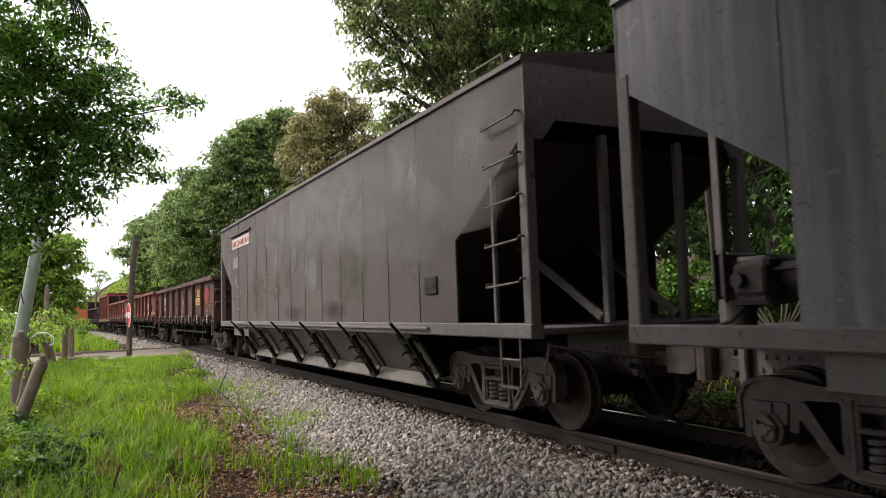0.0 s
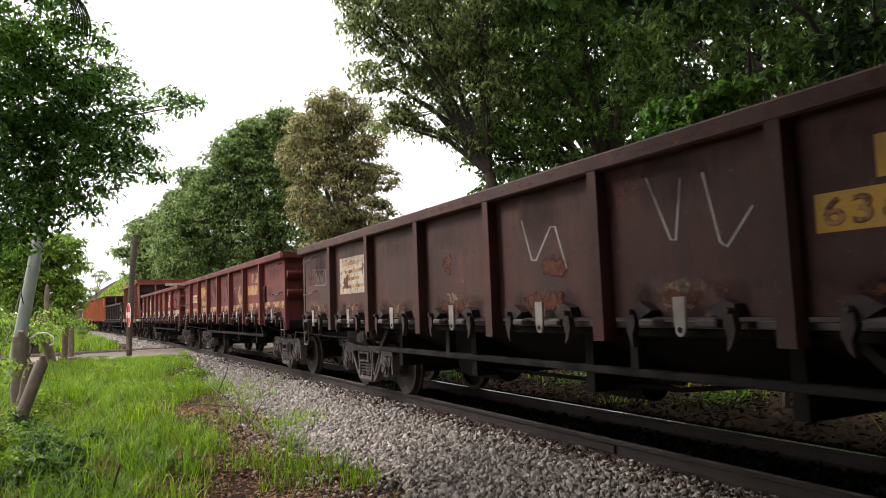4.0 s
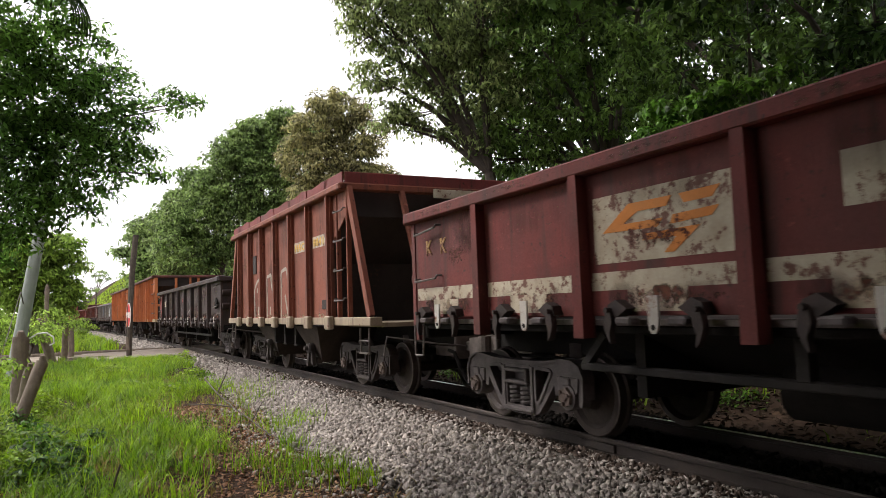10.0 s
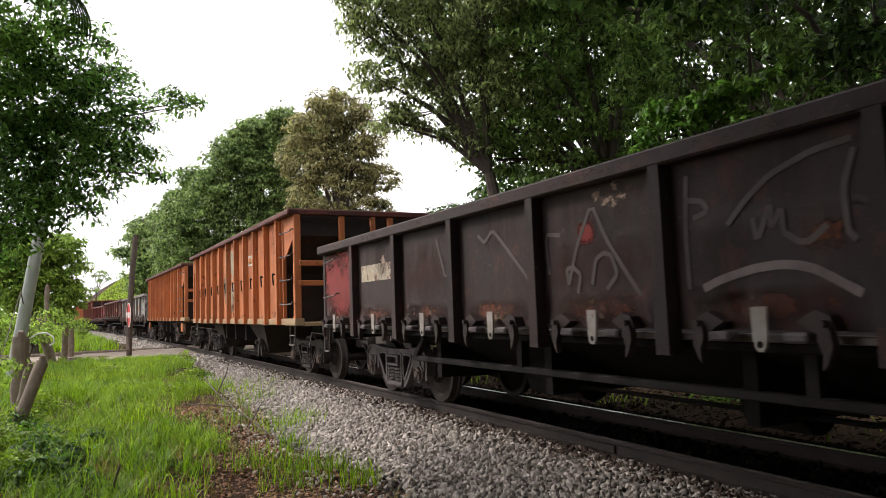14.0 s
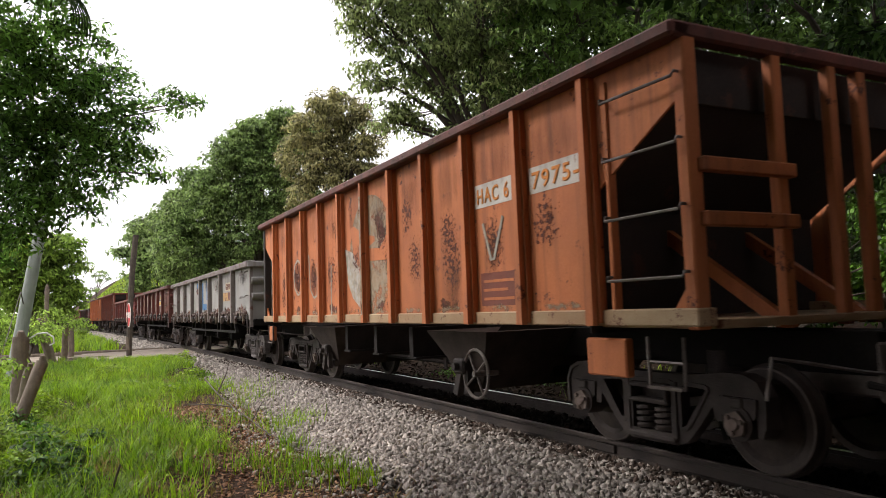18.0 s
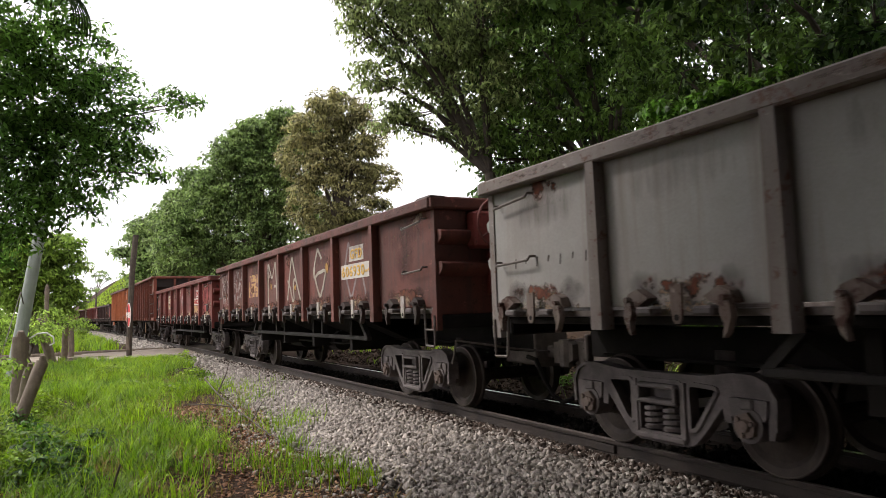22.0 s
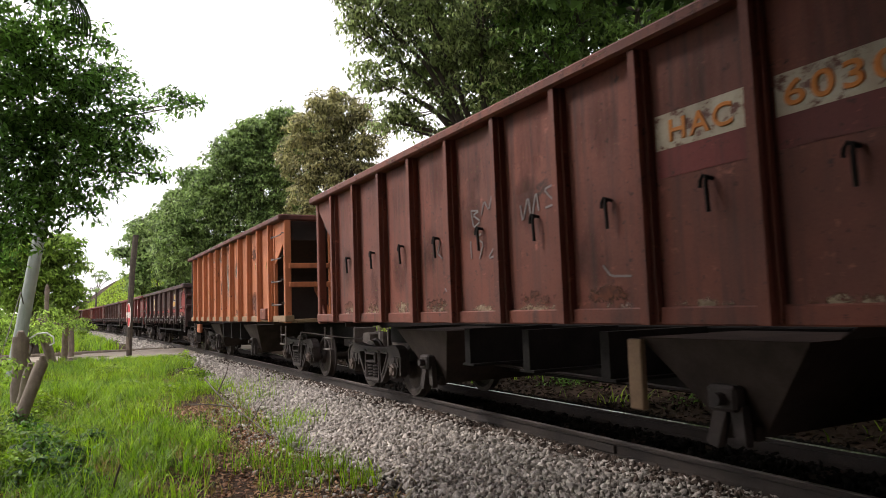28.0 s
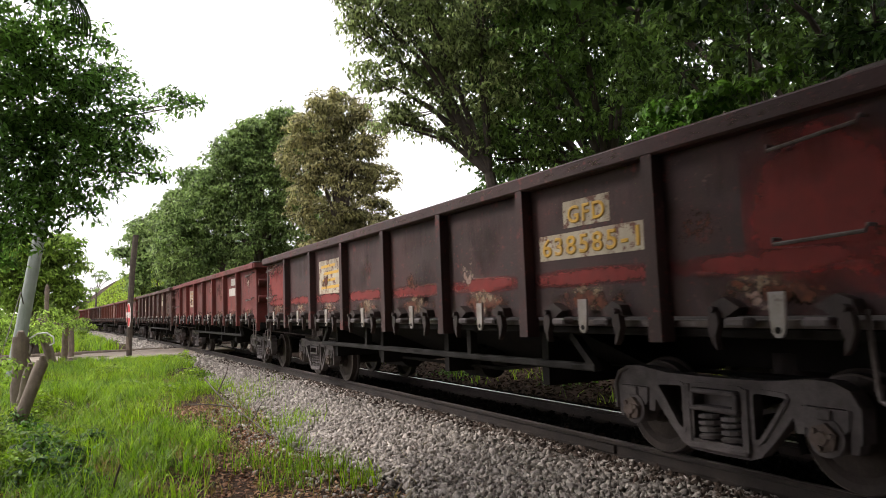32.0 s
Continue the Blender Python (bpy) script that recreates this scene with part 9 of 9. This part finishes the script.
# broad-leaved weeds in the grass
for k, (cx, cy, rr, hh) in enumerate(((-8.2, -5.25, 0.5, 0.3), (-9.3, -5.0, 0.45, 0.22), (-7.6, -4.9, 0.3, 0.16), (-10.6, -4.6, 0.4, 0.2), (-12.0, -3.9, 0.4, 0.22), (-14.5, -3.2, 0.5, 0.25), (-9.8, -5.6, 0.5, 0.45), (-16.5, -3.6, 0.6, 0.25), (-18.0, -2.2, 0.5, 0.3), (-22.5, -1.75, 0.5, 0.45), (-12.6, -5.2, 0.5, 0.5), (-20.0, -4.0, 0.7, 0.3))):
    m = int(900 * rr * rr / 0.2)
    q = rng.normal(size=(m, 2)) * rr * 0.5
    x, y = cx + q[:, 0], cy + q[:, 1]
    P = np.stack([x, y, ground_z(x, y) + hh * rng.uniform(0.15, 1, m) * np.exp(-(q ** 2).sum(1) / rr ** 2)], -1)
    v = leaves(P, np.tile(np.array([0, 0, 1.0]), (m, 1)), 0.06, 0.6, 0.2)
    tagged(from_arrays("weed_patch", v.reshape(-1, 3), np.arange(m * 4).reshape(-1, 4), CLOVER), "low broad-leaved green weeds in the grass", "weeds", "", "stuff")

# rank weeds by the fence, their green darkened for the shadow there
RANK = material("shade_dark_rank_weeds", (0.09, 0.2, 0.02), (0.045, 0.11, 0.014), 0.55, 0, 0.9, 0, 30, island=0.75, shift=False, transl=0.4)
for cx, cy, rr, hh in ((-9.0, -5.05, 0.35, 0.3), (-8.6, -4.75, 0.25, 0.25), (-10.4, -5.2, 0.4, 0.34), (-8.0, -4.95, 0.3, 0.3), (-9.6, -4.5, 0.22, 0.24), (-7.6, -4.7, 0.25, 0.2), (-11.4, -5.4, 0.3, 0.4)):
    m = int(1500 * rr)
    q = rng.normal(size=(m, 2)) * rr * 0.55
    x, y = cx + q[:, 0], cy + q[:, 1]
    P = np.stack([x, y, ground_z(x, y) + hh * rng.uniform(0.1, 1, m) * np.exp(-(q ** 2).sum(1) / rr ** 2)], -1)
    v = leaves(P, np.tile(np.array([0, 0, 1.0]), (m, 1)), 0.085, 0.45, 0.3)
    tagged(from_arrays("rank_weeds", v.reshape(-1, 3), np.arange(m * 4).reshape(-1, 4), RANK), "broad-leaved weeds near the fence, shade put into their dark green", "weeds", "", "stuff")

# litter of dry leaves
n = 62000
x = np.concatenate([rng.uniform(-13, -2, 40000), rng.uniform(-4, 9, n - 40000)])
y = np.concatenate([rng.uniform(-6, -1.9, 40000), -1.9 - 7.0 * rng.uniform(0, 1, n - 40000) ** 1.4])
keep = rng.uniform(0, 1, n) < np.clip(1.05 - lawn(x, y), 0, 1) * np.clip((8.5 - x) / 4, 0, 1)
x, y = x[keep], y[keep]
P = np.stack([x, y, ground_z(x, y) + 0.012], -1)
v = leaves(P, np.tile(np.array([0, 0, 1.0]), (len(P), 1)), 0.055, 0.4, 0.0)
tagged(from_arrays("leaf_litter", v.reshape(-1, 3), np.arange(len(P) * 4).reshape(-1, 4), LITTER), "dry brown leaves on the ground", "leaf litter", "", "stuff")
# litter past the track, its colour darkened to hold the shade there
n = 26000
x = rng.uniform(-24, 3, n)
y = rng.uniform(1.9, 7.5, n)
P = np.stack([x, y, ground_z(x, y) + 0.015], -1)
v = leaves(P, np.tile(np.array([0, 0, 1.0]), (len(P), 1)), 0.1, 0.45, 0.0)
tagged(from_arrays("leaf_litter_beyond", v.reshape(-1, 3), np.arange(len(P) * 4).reshape(-1, 4), SHADED_LITTER), "fallen leaves beyond the track, shade put into their dark colour", "leaf litter", "", "stuff")
# low weeds beyond the track
for cx, cy, rr in ((-4.6, 3.6, 0.5), (-7.4, 3.4, 0.6), (-10.5, 3.2, 0.6), (-2.6, 4.2, 0.5), (-14.0, 3.0, 0.8), (-6.0, 5.0, 0.7)):
    m = int(500 * rr)
    q = rng.normal(size=(m, 2)) * rr * 0.5
    x, y = cx + q[:, 0], cy + q[:, 1]
    P = np.stack([x, y, ground_z(x, y) + 0.18 * rng.uniform(0.1, 1, m)], -1)
    v = leaves(P, np.tile(np.array([0, 0, 1.0]), (m, 1)), 0.07, 0.6, 0.2)
    tagged(from_arrays("weed_patch", v.reshape(-1, 3), np.arange(m * 4).reshape(-1, 4), LEAF_BRIGHT), "low green weeds beyond the track", "weeds", "", "stuff")
# slope grass far off
x, y = scatter(60000, -108, -175, -14, 34, lambda x, y: 0.95 + 0 * x)
blades("slope_grass", x, y, ground_z(x, y) - 0.05, 0.15, 0.4, 0.12, LEAF_HILL, "bright green grass on the far slope", 0.7)


# ---- what moves ----
def motions():
    times = [float(t) for t in range(0, 33)]
    for w, c in MOVING:
        walk(w, [(t, on_line(c + run(t))) for t in times])
    for ob, w, off in WHEELSETS:
        c = next(c for o, c in MOVING if o is w)
        home = ob.location.copy()
        rows, step = [], radians(75)
        s_in, s_out = -34.0, 2.0
        t_in = float(np.interp(s_in - c - off, _d, _t))
        t_out = float(np.interp(s_out - c - off, _d, _t))
        t_in, t_out = min(max(t_in, 0.0), 31.5), min(max(t_out, 0.4), 32.0)

        def spin(t):
            a = (run(t) - run(t_in)) / R_WHEEL
            return Matrix.Translation(home) @ Matrix.Rotation(a, 4, "Y")
        if t_in > 0:
            rows.append((0.0, spin(t_in)))
        k = max(2, int(math.ceil((run(t_out) - run(t_in)) / R_WHEEL / step)) + 1)
        for t in np.linspace(t_in, t_out, k):
            rows.append((float(t), spin(float(t))))
        if t_out < 32:
            rows.append((32.0, spin(t_out)))
        walk(ob, rows)


motions()
